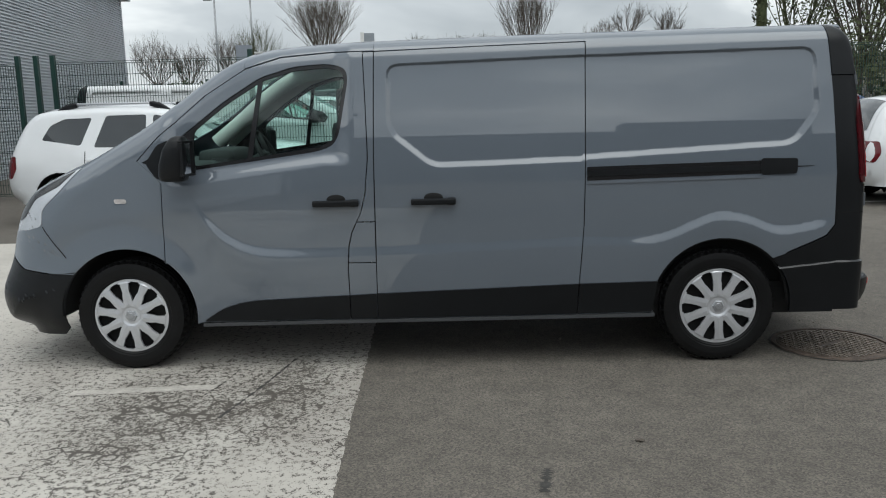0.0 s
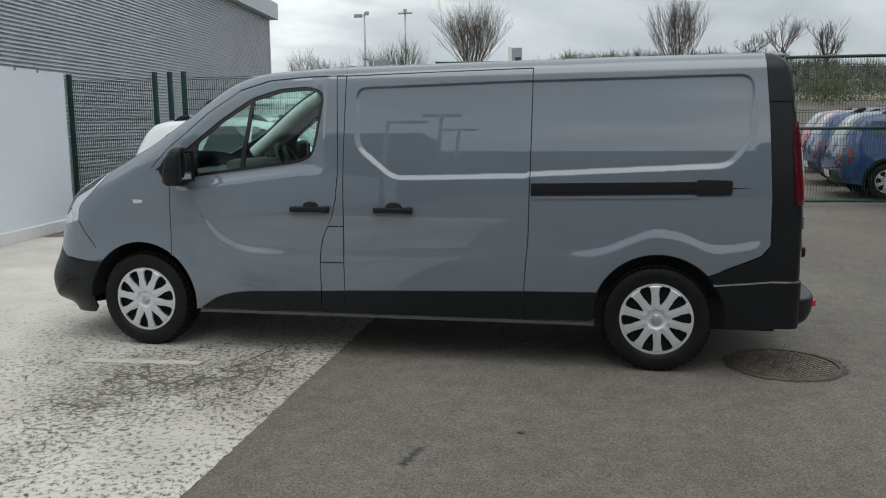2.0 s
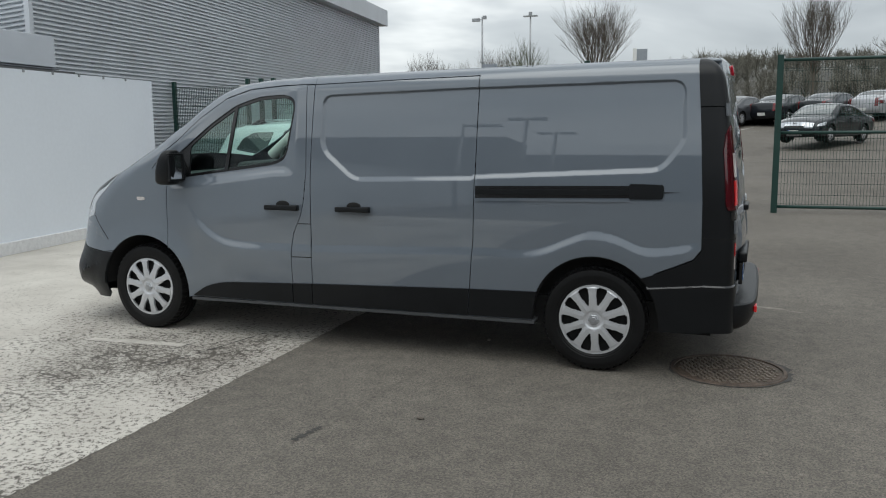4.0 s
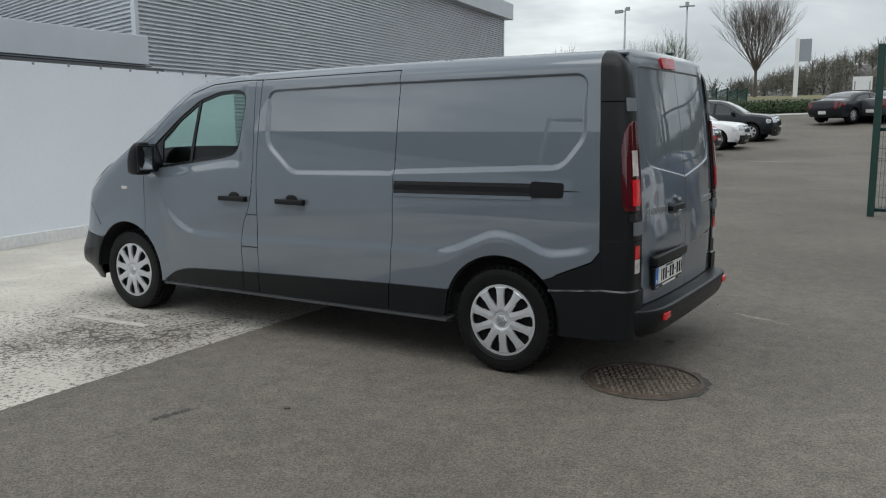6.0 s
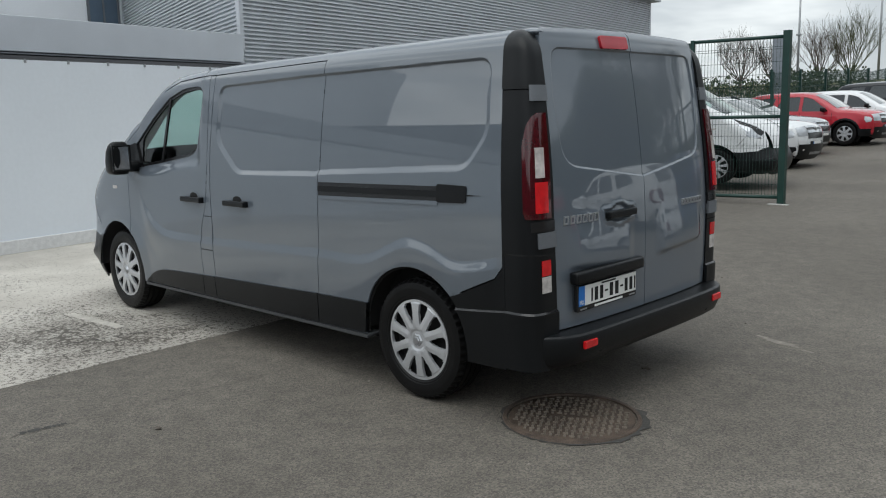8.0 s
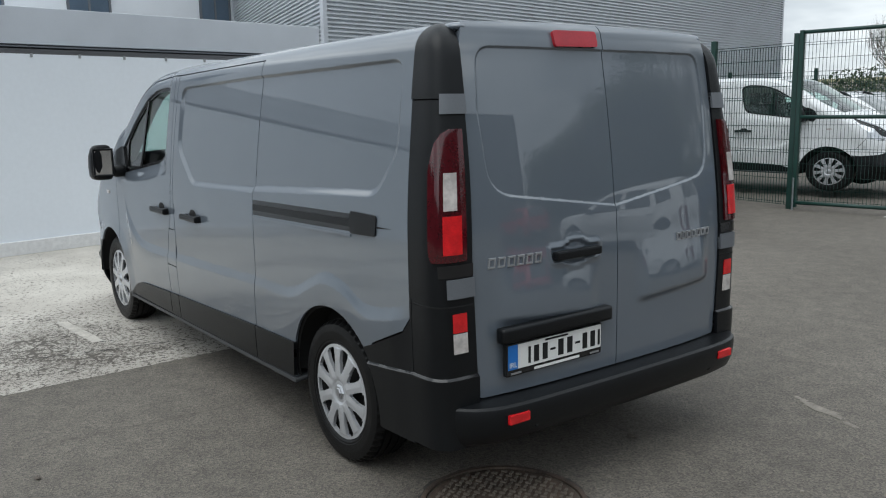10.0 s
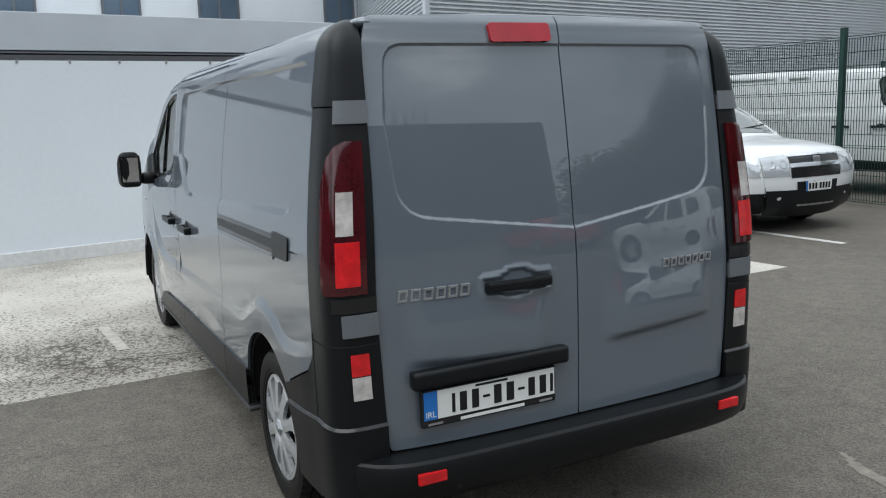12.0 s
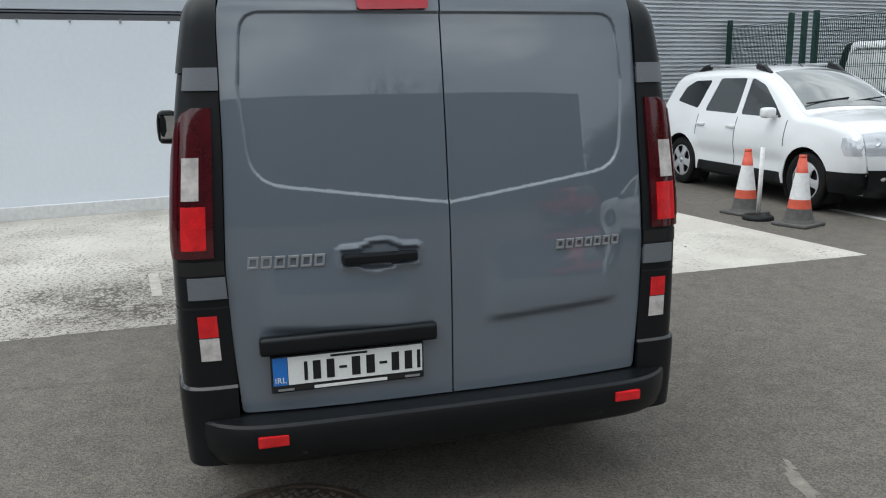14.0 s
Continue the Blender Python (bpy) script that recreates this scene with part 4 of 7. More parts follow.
    shell = [(1.152, -1.40, -1.31, -1.13, -1.035), (1.158, -1.425, -1.292, -1.150, -1.020), (1.180, -1.437, -1.284, -1.164, -1.010), (1.25, -1.430, -1.280, -1.170, -1.006),
             (1.33, -1.404, -1.280, -1.168, -1.008), (1.375, -1.376, -1.282, -1.158, -1.018), (1.396, -1.356, -1.286, -1.144, -1.032), (1.405, -1.336, -1.296, -1.125, -1.052)]
    loops = []
    for z, xa, xb, ya, yb in shell:
        loop = []
        for i in range(28):
            a = 2 * math.pi * i / 28
            ca, sa = math.cos(a), math.sin(a)
            loop.append(bm.verts.new(((xa + xb) / 2 + (xb - xa) / 2 * math.copysign(abs(ca) ** 0.6, ca), (ya + yb) / 2 + (yb - ya) / 2 * math.copysign(abs(sa) ** 0.6, sa), z)))
        loops.append(loop)
    for a, b in zip(loops, loops[1:]):
        for i in range(28):
            bm.faces.new((a[i], a[(i + 1) % 28], b[(i + 1) % 28], b[i]))
    bm.faces.new(loops[0][::-1])
    bm.faces.new(loops[-1])
    mir = part("door_mirror", bm, M_PLASTIC, van, "black plastic door mirror", smooth=True)
    both.append(mir)
    bm = bmesh.new()
    turn_in = Matrix.Translation((-1.283, -1.088, 0.0)) @ Matrix.Rotation(radians(-9), 4, "Z")
    box(bm, -0.004, 0.004, -0.058, 0.058, 1.192, 1.368, 0.003, turn_in)
    both.append(part("mirror_glass", bm, M_CHROME, mir, "mirror glass"))
    bm = bmesh.new()
    for y0, y1, z0, z1 in ((-0.070, 0.070, 1.368, 1.380), (-0.070, 0.070, 1.180, 1.192), (-0.070, -0.058, 1.192, 1.368), (0.058, 0.070, 1.192, 1.368)):
        box(bm, -0.02, 0.016, y0, y1, z0, z1, 0.004, turn_in)
    both.append(part("mirror_rim", bm, M_PLASTIC, mir, "black mirror rim"))
    bm = bmesh.new()
    box(bm, -1.440, -1.325, -1.02, -0.90, 1.165, 1.250, 0.035)
    both.append(part("mirror_arm", bm, M_PLASTIC, mir, smooth=True))
    P("mirror_base", rounded([(-1.575, 1.246), (-1.505, 1.350), (-1.395, 1.395), (-1.300, 1.222), (-1.400, 1.182), (-1.510, 1.150)], 0.025), M_PLASTIC, "black mirror base", lift=0.004, thick=0.012)
    # lining of the windscreen pillar
    bm = bmesh.new()
    rail_in = spline([(-1.66, -0.79, 1.30), (-1.45, -0.775, 1.46), (-1.22, -0.755, 1.645), (-1.00, -0.735, 1.775), (-0.75, -0.725, 1.825), (-0.36, -0.72, 1.84)], 4)
    for a, b in zip(rail_in, rail_in[1:]):
        tube(bm, a, b, 0.055, n=14, caps=False)
    both.append(part("pillar_lining", bm, M_INTL, van, "pale pillar lining", smooth=True))
    for o in list(both):
        if o.parent is van:
            c = mirrored(o, van)
            for ch in [k for k in both if k.parent is o]:
                k2 = bpy.data.objects.new(ch.name.split(".")[0], ch.data)
                scene.collection.objects.link(k2)
                k2.parent = c
                k2.visible_shadow = ch.visible_shadow
                if "label" in ch:
                    k2["label"] = ch["label"]

    # skin over the top: bonnet, windscreen, roof
    def sweep(name, i0, i1, m, crown, lab="", curl=False):
        L = VAN_LINE[i0:i1]
        t = np.gradient(VAN_LINE[:, :2], axis=0)[i0:i1]
        nrm = np.c_[-t[:, 1], t[:, 0]] / np.linalg.norm(t, axis=1)[:, None]
        w = van_flank(L[:, 0], L[:, 1] - 0.0001)
        ys = np.r_[-1.035, np.linspace(-1, 1, 25), 1.035]
        pts = np.zeros((len(L), 27, 3))
        for j, s in enumerate(ys):
            o = crown * (1 - abs(s) ** 2.4) - (0.008 if abs(s) > 1 else 0.0)
            pts[:, j, 0], pts[:, j, 2], pts[:, j, 1] = L[:, 0] + nrm[:, 0] * o, L[:, 1] + nrm[:, 1] * o, w * s
        if curl:
            e_ = pts[-1]
            dip = np.c_[-0.040 * (np.abs(e_[:, 1]) / 0.78) ** 3, np.zeros(27), np.zeros(27)]
            pts = np.concatenate([pts, [e_ + dip + (d, 0, dz) for d, dz in ((2.440 - e_[0, 0], -0.001), (2.451 - e_[0, 0], -0.005), (2.457 - e_[0, 0], -0.013), (2.457 - e_[0, 0], -0.03))]], 0)
        return link(name, grid_mesh(name, pts, flip=True), m, van, lab)

    k = {n: int(np.argmin(np.hypot(VAN_LINE[:, 0] - a, VAN_LINE[:, 1] - b))) for n, (a, b) in dict(bump=(-2.6, 0.66), cowl=(-1.9, 1.295), head=(-1.02, 1.838)).items()}
    sweep("bumper_front", 0, k["bump"] + 1, M_PLASTIC, 0.05)
    sweep("bonnet", k["bump"], k["cowl"] + 1, paint_m, 0.05)
    ws = sweep("windscreen", k["cowl"], k["head"] + 1, M_GLASS, 0.05, "green tinted windscreen")
    ws.visible_shadow = False
    end = int(np.argmin(np.abs(VAN_LINE[:, 0] - 2.40)))
    sweep("roof", k["head"], end + 1, paint_m, 0.016, curl=True)
    # rear doors
    dq = densify(DOOR_RECESS, 0.011)
    tq = np.roll(dq, -1, 0) - np.roll(dq, 1, 0)
    nq = np.c_[tq[:, 1], -tq[:, 0]] / (np.linalg.norm(tq, axis=1)[:, None] + 1e-9)
    door_pts = np.vstack([dq + nq * d for d in (-0.010, -0.0065, -0.002, 0.002, 0.0065, 0.010)])

    def Q(name, poly, m, lab="", parent=van, **kk):
        return panel(name, poly, van_back, kk.pop("step", st), m, parent, lab, **kk)

    dl = Q("rear_door", rounded([(-0.728, 1.948), (-0.40, 1.956), (-g, 1.959), (-g, 0.490), (-0.756, 0.490), (-0.774, 0.75), (-0.782, 1.00), (-0.764, 1.40), (-0.755, 1.85)], [0.02, 0, 0, 0, 0.02, 0, 0, 0, 0.03]), paint_m, extra=door_pts, thick=0.09)
    dr = Q("rear_door", rounded([(g, 1.959), (0.40, 1.956), (0.728, 1.948), (0.755, 1.85), (0.764, 1.40), (0.782, 1.00), (0.774, 0.75), (0.756, 0.490), (g, 0.490)], [0, 0, 0.02, 0.03, 0, 0, 0, 0.02, 0]), paint_m, extra=door_pts, thick=0.09)
    Q("high_brake_lamp", rounded([(-0.296, 1.922), (-0.045, 1.924), (-0.043, 1.862), (-0.290, 1.858)], 0.014), M_BRAKE, "red high-level brake lamp", dl, lift=0.014, thick=0.016)
    bm = bmesh.new()
    box(bm, 2.598, 2.632, -0.392, -0.128, 1.004, 1.040, 0.009)
    part("door_handle", bm, M_PLASTIC, dl, "black rear door handle")
    bm = bmesh.new()
    box(bm, 2.590, 2.640, -0.690, -0.064, 0.708, 0.772, 0.014)
    part("plate_lamp_bar", bm, M_PLASTIC, dl, "black number plate lamp bar", smooth=True)
    bm = bmesh.new()
    box(bm, 2.594, 2.618, -0.657, -0.113, 0.566, 0.700, 0.006)
    pl = part("number_plate", bm, M_GLOSSB, dl, "black number plate holder")
    boxes("plate_face", [(2.612, 2.620, -0.598, -0.120, 0.594, 0.694)], M_PLATE, pl, "white number plate face")
    boxes("plate_band", [(2.612, 2.620, -0.650, -0.600, 0.594, 0.694)], M_PLATEB, pl, "blue plate band")
    xs = -0.545
    for wd in (0.016, 0.036, 0.036, -0.028, 0.040, 0.040, -0.028, 0.036, 0.036, 0.016):
        if wd < 0:
            boxes("plate_bar", [(2.619, 2.6215, xs, xs - wd, 0.636, 0.645)], M_BLACK, pl)
        else:
            boxes("plate_bar", [(2.619, 2.6215, xs + 0.12 * wd, xs + 0.88 * wd, 0.606, 0.674)], M_BLACK, pl)
        xs += abs(wd) + 0.012
    boxes("plate_bar", [(2.619, 2.6215, -0.45, -0.32, 0.682, 0.690)], M_BLACK, pl)
    boxes("plate_bar", [(2.6172, 2.6192, -0.51, -0.25, 0.572, 0.583)], M_PLATE, pl)
    boxes("plate_bar", [(2.6172, 2.6192, -0.635, -0.58, 0.573, 0.581)], M_STEEL, pl)
    boxes("plate_bar", [(2.6172, 2.6192, -0.185, -0.13, 0.573, 0.581)], M_STEEL, pl)
    txt = bpy.data.curves.new("plate_text", "FONT")
    txt.body, txt.size, txt.extrude = "IRL", 0.030, 0.0006
    txt.align_x = "CENTER"
    tmp = bpy.data.objects.new("plate_text", txt)
    me = bpy.data.meshes.new_from_object(tmp)
    bpy.data.objects.remove(tmp)
    me.transform(Matrix.Translation((2.6208, -0.625, 0.603)) @ Matrix.Rotation(radians(90), 4, "Z") @ Matrix.Rotation(radians(90), 4, "X"))
    link("plate_text", me, M_PLATE, pl, "white country letters")
    for side, y0, n, wd, z0, h in ((dl, -0.712, 6, 0.036, 1.004, 0.042), (dr, 0.405, 7, 0.030, 1.000, 0.036)):
        for i in range(n):
            a = y0 + i * (wd + 0.0085)
            x = float(van_back(np.array([a]), np.array([z0]))[0, 0])
            bm = bmesh.new()
            lean = Matrix.Translation((0, a, z0)) @ Matrix(((1, 0, 0, 0), (0, 1, 0.12, 0), (0, 0, 1, 0), (0, 0, 0, 1)))
            for y1, y2, za, zb in ((0, wd, h - 0.009, h), (0, wd, 0, 0.008), (0, 0.008, 0.0085, h - 0.0095), (wd - 0.008, wd, 0.0085, h - 0.0095)):
                box(bm, x - 0.004, x + 0.006, y1, y2, za, zb, 0.0015, lean)
            part("badge", bm, M_STEEL, side, "plain chrome badge bars")
    # rear bumper with its step
    bm = bmesh.new()
    nb = 41
    prof = [(2.40, 0.478), (2.60, 0.484), (2.696, 0.482), (2.709, 0.4745), (2.7135, 0.462), (2.713, 0.430), (2.705, 0.385), (2.685, 0.340), (2.655, 0.318), (2.40, 0.315)]
    rings = []
    for i in range(nb):
        s = -1 + 2 * i / (nb - 1)
        y = 0.930 * s
        k2 = 0.185 * abs(s) ** 11 + 0.02 * abs(s) ** 2
        rings.append([bm.verts.new((x - (k2 if x > 2.5 else 0), y, z)) for x, z in prof])
    for a, b in zip(rings, rings[1:]):
        for i in range(len(prof)):
            j = (i + 1) % len(prof)
            bm.faces.new((a[i], a[j], b[j], b[i]))
    bm.faces.new(rings[0])
    bm.faces.new(rings[-1][::-1])
    for e in bm.edges:
        if any(abs(e.verts[0].co.z - q) < 0.0003 and abs(e.verts[1].co.z - q) < 0.0003 for q in (0.482, 0.4745)):
            e.smooth = False
    bp = part("rear_bumper", bm, M_PLASTIC, van, "black plastic rear bumper with step", smooth=True)
    for s in (-1, 1):
        bm = bmesh.new()
        box(bm, 2.690, 2.709, s * 0.665 - 0.052, s * 0.665 + 0.052, 0.410, 0.448, 0.005)
        part("reflector", bm, M_LENSRB, bp, "red bumper reflector")
        bm = bmesh.new()
        lathe(bm, [(0.001, 0.0), (0.011, 0.0), (0.013, 0.01)], 16, Matrix.Translation((2.692, s * 0.56, 0.375)) @ Matrix.Rotation(radians(90), 4, "Z"))
        part("parking_sensor", bm, M_BLACK, bp)
    # dark inner shell, floor and wheel housings
    bm = bmesh.new()
    box(bm, -0.28, 2.44, -0.80, 0.80, 0.45, 1.86)
    box(bm, -1.28, -0.28, -0.80, 0.80, 0.30, 0.62)
    box(bm, -2.40, -1.28, -0.58, 0.58, 0.30, 0.62)
    box(bm, -1.30, 2.45, -0.84, 0.84, 0.27, 0.46)
    box(bm, -2.40, -1.95, -0.60, 0.60, 0.6, 1.05)
    part("inner_shell", bm, M_BLACK, van, "dark inner body")
    for sy in (-1, 1):
        ish = [(-0.33, 1.84), (-0.26, 0.29), (1.0, 0.30), (1.37, 0.32)] + [q for q in arc(1.752, AXLE + 0.012, 0.388, 180, 0, 30)] + [(2.36, 0.33), (2.36, 1.88), (1.0, 1.89)]
        o = panel("inner_liner", ish, lambda x, z: np.stack([x, -(van_flank(x, z) - 0.022), z], -1), 0.05, M_BLACK, van, thick=0.0)
        if sy > 0:
            o.scale = (1, -1, 1)
    for cx in (FWX, RWX):
        for sy in (-1, 1):
            bm = bmesh.new()
            lathe(bm, [(0.41, -0.02), (0.41, 0.30), (0.05, 0.30)], 32, Matrix.Translation((cx + 0.008, sy * 0.925, AXLE + 0.01)) @ Matrix.Diagonal((1, -sy, 1, 1)))
            bmesh.ops.delete(bm, geom=[f for f in bm.faces if f.calc_center_median().z < 0.33], context="FACES")
            part("wheel_housing", bm, M_BLACK, van, "dark wheel housing", smooth=True)
    # cab
    boxes("cab_floor", [(-1.30, -0.3, -0.84, 0.84, 0.60, 0.66)], M_INT, van)
    boxes("bulkhead", [(-0.335, -0.285, -0.82, 0.82, 0.6, 1.85)], M_INTL, van, "pale cab bulkhead")
    bm = bmesh.new()
    box(bm, -1.95, -1.42, -0.80, 0.80, 0.72, 1.20, 0.08)
    box(bm, -1.62, -1.36, 0.12, 0.72, 1.02, 1.27, 0.06)
    part("dashboard", bm, M_INT, van, "dark grey dashboard", smooth=True)
    for y in (-0.52, 0.0, 0.48):
        bm = bmesh.new()
        box(bm, -1.0, -0.46, y - 0.23, y + 0.23, 0.80, 0.96, 0.05)
        box(bm, -0.58, -0.43, y - 0.22, y + 0.22, 0.92, 1.46, 0.05, Matrix.Translation((0.06, 0, 0)))
        box(bm, -0.50, -0.40, y - 0.12, y + 0.12, 1.46, 1.66, 0.04)
        part("cab_seat", bm, M_SEAT, van, "dark fabric cab seat", smooth=True)
    bm = bmesh.new()
    tor = []
    tm = Matrix.Translation((-1.18, 0.42, 1.22)) @ Matrix.Rotation(radians(62), 4, "Y")
    for i in range(32):
        a = 2 * math.pi * i / 32
        tor.append([bm.verts.new(tm @ Vector(((0.185 + 0.017 * math.cos(b)) * math.cos(a), (0.185 + 0.017 * math.cos(b)) * math.sin(a), 0.017 * math.sin(b)))) for b in [2 * math.pi * j / 8 for j in range(8)]])
    for i in range(32):
        for j in range(8):
            bm.faces.new((tor[i][j], tor[i][(j + 1) % 8], tor[(i + 1) % 32][(j + 1) % 8], tor[(i + 1) % 32][j]))
    for a in (20, 160, 270):
        tube(bm, tm @ Vector((0, 0, 0)), tm @ Vector((0.18 * math.cos(radians(a)), 0.18 * math.sin(radians(a)), 0)), 0.02, n=6)
    tube(bm, tm @ Vector((0, 0, 0)), tm @ Vector((0, 0, -0.25)), 0.04, n=8)
    part("steering_wheel", bm, M_INT, van, "dark steering wheel", smooth=True)
    boxes("headlining", [(-0.95, -0.3, -0.74, 0.74, 1.865, 1.875)], M_INTL, van)
    # running gear
    for cx in (FWX, RWX):
        for sy in (-1, 1):
            wheel(van, cx, sy * (0.805 if cx < 0 else 0.818), AXLE, M_CAP, detail=fine, turn=0.25 if cx < 0 else 0.4)
    bm = bmesh.new()
    tube(bm, (RWX, -0.7, 0.33), (RWX, 0.7, 0.33), 0.05)
    tube(bm, (2.0, 0.25, 0.32), (2.55, 0.30, 0.30), 0.03)
    part("underbody", bm, M_BLACK, van, "dark axle and exhaust", smooth=True)
    return van


main_van = build_van(M_GREY, "grey panel van with black bumpers, parked half on white paint")


# ---- ground ----
def rise(x, y):
    q = np.maximum(0, y - 8)
    q2 = np.minimum(q, 45)
    return 0.006 * q2 + 0.00125 * q2**2 + 0.033 * np.clip(q - 45, 0, 60)


gx = np.r_[-900, -500, -250, -120, np.arange(-60, 61, 4), 120, 250, 500, 900]
gy = np.r_[-900, -500, -200, -100, -60, -40, -20, np.arange(-10, 62, 2), 80, 120, 200, 400, 900]
X, Y = np.meshgrid(gx, gy, indexing="ij")
ground = link("ground", grid_mesh("ground", np.stack([X, Y, rise(X, Y)], -1)), M_ASPH, None, "grey worn asphalt yard", kind="structure")


def flat(name, poly, z, m, label="", kind="structure", step=None, **tags):
    """A thin sheet of paint or tar on the ground."""
    p = np.array(poly, float)
    me = bpy.data.meshes.new(name)
    me.from_pydata([(x, y, float(rise(x, y)) + z) for x, y in p], [], [tuple(range(len(p)))])
    o = link(name, me, m, None, label, kind=kind, **tags)
    return o


edge = [(-0.20, -9.0), (-0.262, -3.3), (-0.300, -2.2), (-0.345, -1.0), (-0.40, 0.3), (-0.46, 2.0), (-0.50, 3.4), (-0.535, 4.80)]
rng = random.Random(5)
jag = []
for (a, b), (c, d) in zip(edge, edge[1:]):
    k = int(max(4, abs(d - b) / 0.035))
    jag += [(a + (c - a) * i / k + rng.uniform(-0.007, 0.007), b + (d - b) * i / k) for i in range(k)]
pad = jag + [(-0.535, 4.80), (-3.4, 4.43), (-6.6, 4.05), (-5.0, -9.0)]
flat("white_pad", pad[::-1], 0.0018, M_WORN, "flaking white ground paint on asphalt")

# ---- the building, turned a little against the van ----
TURN_B = radians(8.6)
BLD = Matrix.Translation((-5.75, -1.0, 0)) @ Matrix.Rotation(TURN_B, 4, "Z")
# in this frame x points out of the wall, y along it


def bbox(name, rows, m, label="", bev=0.0, **tags):
    o = boxes(name, rows, m, None, label, bev, **tags)
    o.matrix_basis = BLD
    return o


bbox("wall_hoarding", [(-0.08, 0.0, -14, 6.17, 0.16, 2.335)], M_TARP, "white painted hoarding wall", kind="structure")
bbox("baseboard", [(-0.06, 0.035, -14, 6.17, 0.0, 0.165)], M_CONEW, "white base board of the hoarding", kind="structure", bev=0.01)
# Dark boxes fill the open gap under the fascia, its shade painted in.
bbox("wall_gap_shade", [(-1.27, -0.95, -14, 5.55, 2.0, 2.465), (-1.50, -1.37, -14, 5.58, 2.40, 2.548)], M_WALLGAP, "dark strips standing in for the shaded gap over the hoarding", kind="structure")
bbox("trim_fascia", [(-1.55, -1.33, -14, 5.62, 2.55, 3.03)], M_FASCIA, "light grey metal fascia", kind="structure", bev=0.01)
bbox("trim_gutter", [(-1.36, -1.28, -14, 5.62, 2.47, 2.49), (-1.36, -1.28, -14, 5.62, 2.51, 2.53)], M_HINGE, "thin grey gutter rails", kind="structure")
bbox("roof_canopy", [(-13.0, -1.5, -14, 5.60, 2.9, 3.0)], M_FASCIA, "flat grey roof", kind="structure")
bbox("wall_inner", [(-2.66, -2.6, -14, 6.76, 0.0, 2.9)], M_CORR, "grey wall under the canopy", kind="structure")


def cladding(name, p0, p1, z0, z1, pitch, depth, m, label):
    """Horizontal corrugated sheet between two plan points."""
    zs, outs = [], []
    z = z0
    while z < z1:
        for f, o in ((0.0, 0.0), (0.26, 0.0), (0.34, 1.0), (0.74, 1.0), (0.82, 0.0)):
            zs.append(min(z1, z + f * pitch))
            outs.append(o * depth)
        z += pitch
    p0, p1 = np.array(p0, float), np.array(p1, float)
    d = (p1 - p0) / np.linalg.norm(p1 - p0)
    nrm = np.array([d[1], -d[0]])
    P = np.zeros((len(zs), 2, 3))
    for i, (z, o) in enumerate(zip(zs, outs)):
        for j, q in enumerate((p0, p1)):
            P[i, j] = (*(q + nrm * o), z)
    me = grid_mesh(name, P)
    me.polygons.foreach_set("use_smooth", [False] * len(me.polygons))
    o = link(name, me, m, None, label, kind="structure")
    o.matrix_basis = BLD
    return o


cladding("wall_cladding_1", (-2.69, 6.80), (-2.69, 27.9), -0.6, 5.80, 0.082, 0.066, M_CORR, "grey horizontal corrugated cladding")
cladding("wall_cladding_2", (-13.0, 11.30), (-2.69, 6.80), 2.8, 5.80, 0.082, 0.066, M_CORR, "grey horizontal corrugated cladding")
def prism(name, poly, z0, z1, m, label):
    """An upright block over a plan outline in the building's frame."""
    bm = bmesh.new()
    lo, hi = [[bm.verts.new((x, y, z)) for x, y in poly] for z in (z0, z1)]
    bm.faces.new(lo[::-1])
    bm.faces.new(hi)
    for k in range(len(poly)):
        q = (k + 1) % len(poly)
        bm.faces.new((lo[k], lo[q], hi[q], hi[k]))
    o = part(name, bm, m, None, label, kind="structure")
    o.matrix_basis = BLD
    return o


prism("wall_core", [(-2.70, 6.83), (-2.70, 27.88), (-16.0, 27.88), (-16.0, 11.36), (-13.0, 11.36)], -0.6, 5.9, M_CORR, "building core")
prism("trim_parapet_side", [(-2.81, 6.55), (-2.81, 6.85), (-13.0, 11.33), (-13.0, 10.95)], 5.78, 6.42, M_FASCIA, "grey metal parapet")
bbox("trim_corner", [(-2.72, -2.62, 6.72, 6.82, 2.9, 5.8)], M_FASCIA, "grey corner flashing", kind="structure")
bbox("trim_corner_far", [(-2.72, -2.62, 27.84, 27.94, -0.5, 5.8)], M_FASCIA, "grey corner flashing", kind="structure")
bbox("trim_parapet", [(-2.80, -2.35, 6.5, 28.3, 5.78, 6.42)], M_FASCIA, "grey metal parapet", kind="structure", bev=0.01)
bbox("wall_render", [(-14.0, -13.01, -14, 11.28, 2.9, 9.0)], M_RENDER, "white rendered upper wall", kind="structure")


# ---- windows of the upper wall ----
for y0, y1 in ((-4.25, -3.35), (-1.65, -0.75), (0.95, 1.85), (3.55, 4.45), (6.16, 7.25), (10.12, 11.05)):
    win = bbox("window_1", [(-13.02, -12.97, y0, y1, 4.28, 6.6)], M_WINDOW, "blue-grey window in a white wall", kind="structure")
    fr = boxes("window_frame", [(-13.0, -12.94, y0 - 0.06, y0, 4.22, 6.66), (-13.0, -12.94, y1, y1 + 0.06, 4.22, 6.66), (-13.0, -12.94, y0, y1, 4.22, 4.28), (-12.98, -12.95, (y0 + y1) / 2 - 0.03, (y0 + y1) / 2 + 0.03, 4.28, 6.6)], M_HINGE, win)
bbox("downpipe", [(-12.98, -12.86, 11.12, 11.22, 2.95, 9.0)], M_FASCIA, "grey downpipe on the wall", kind="structure")
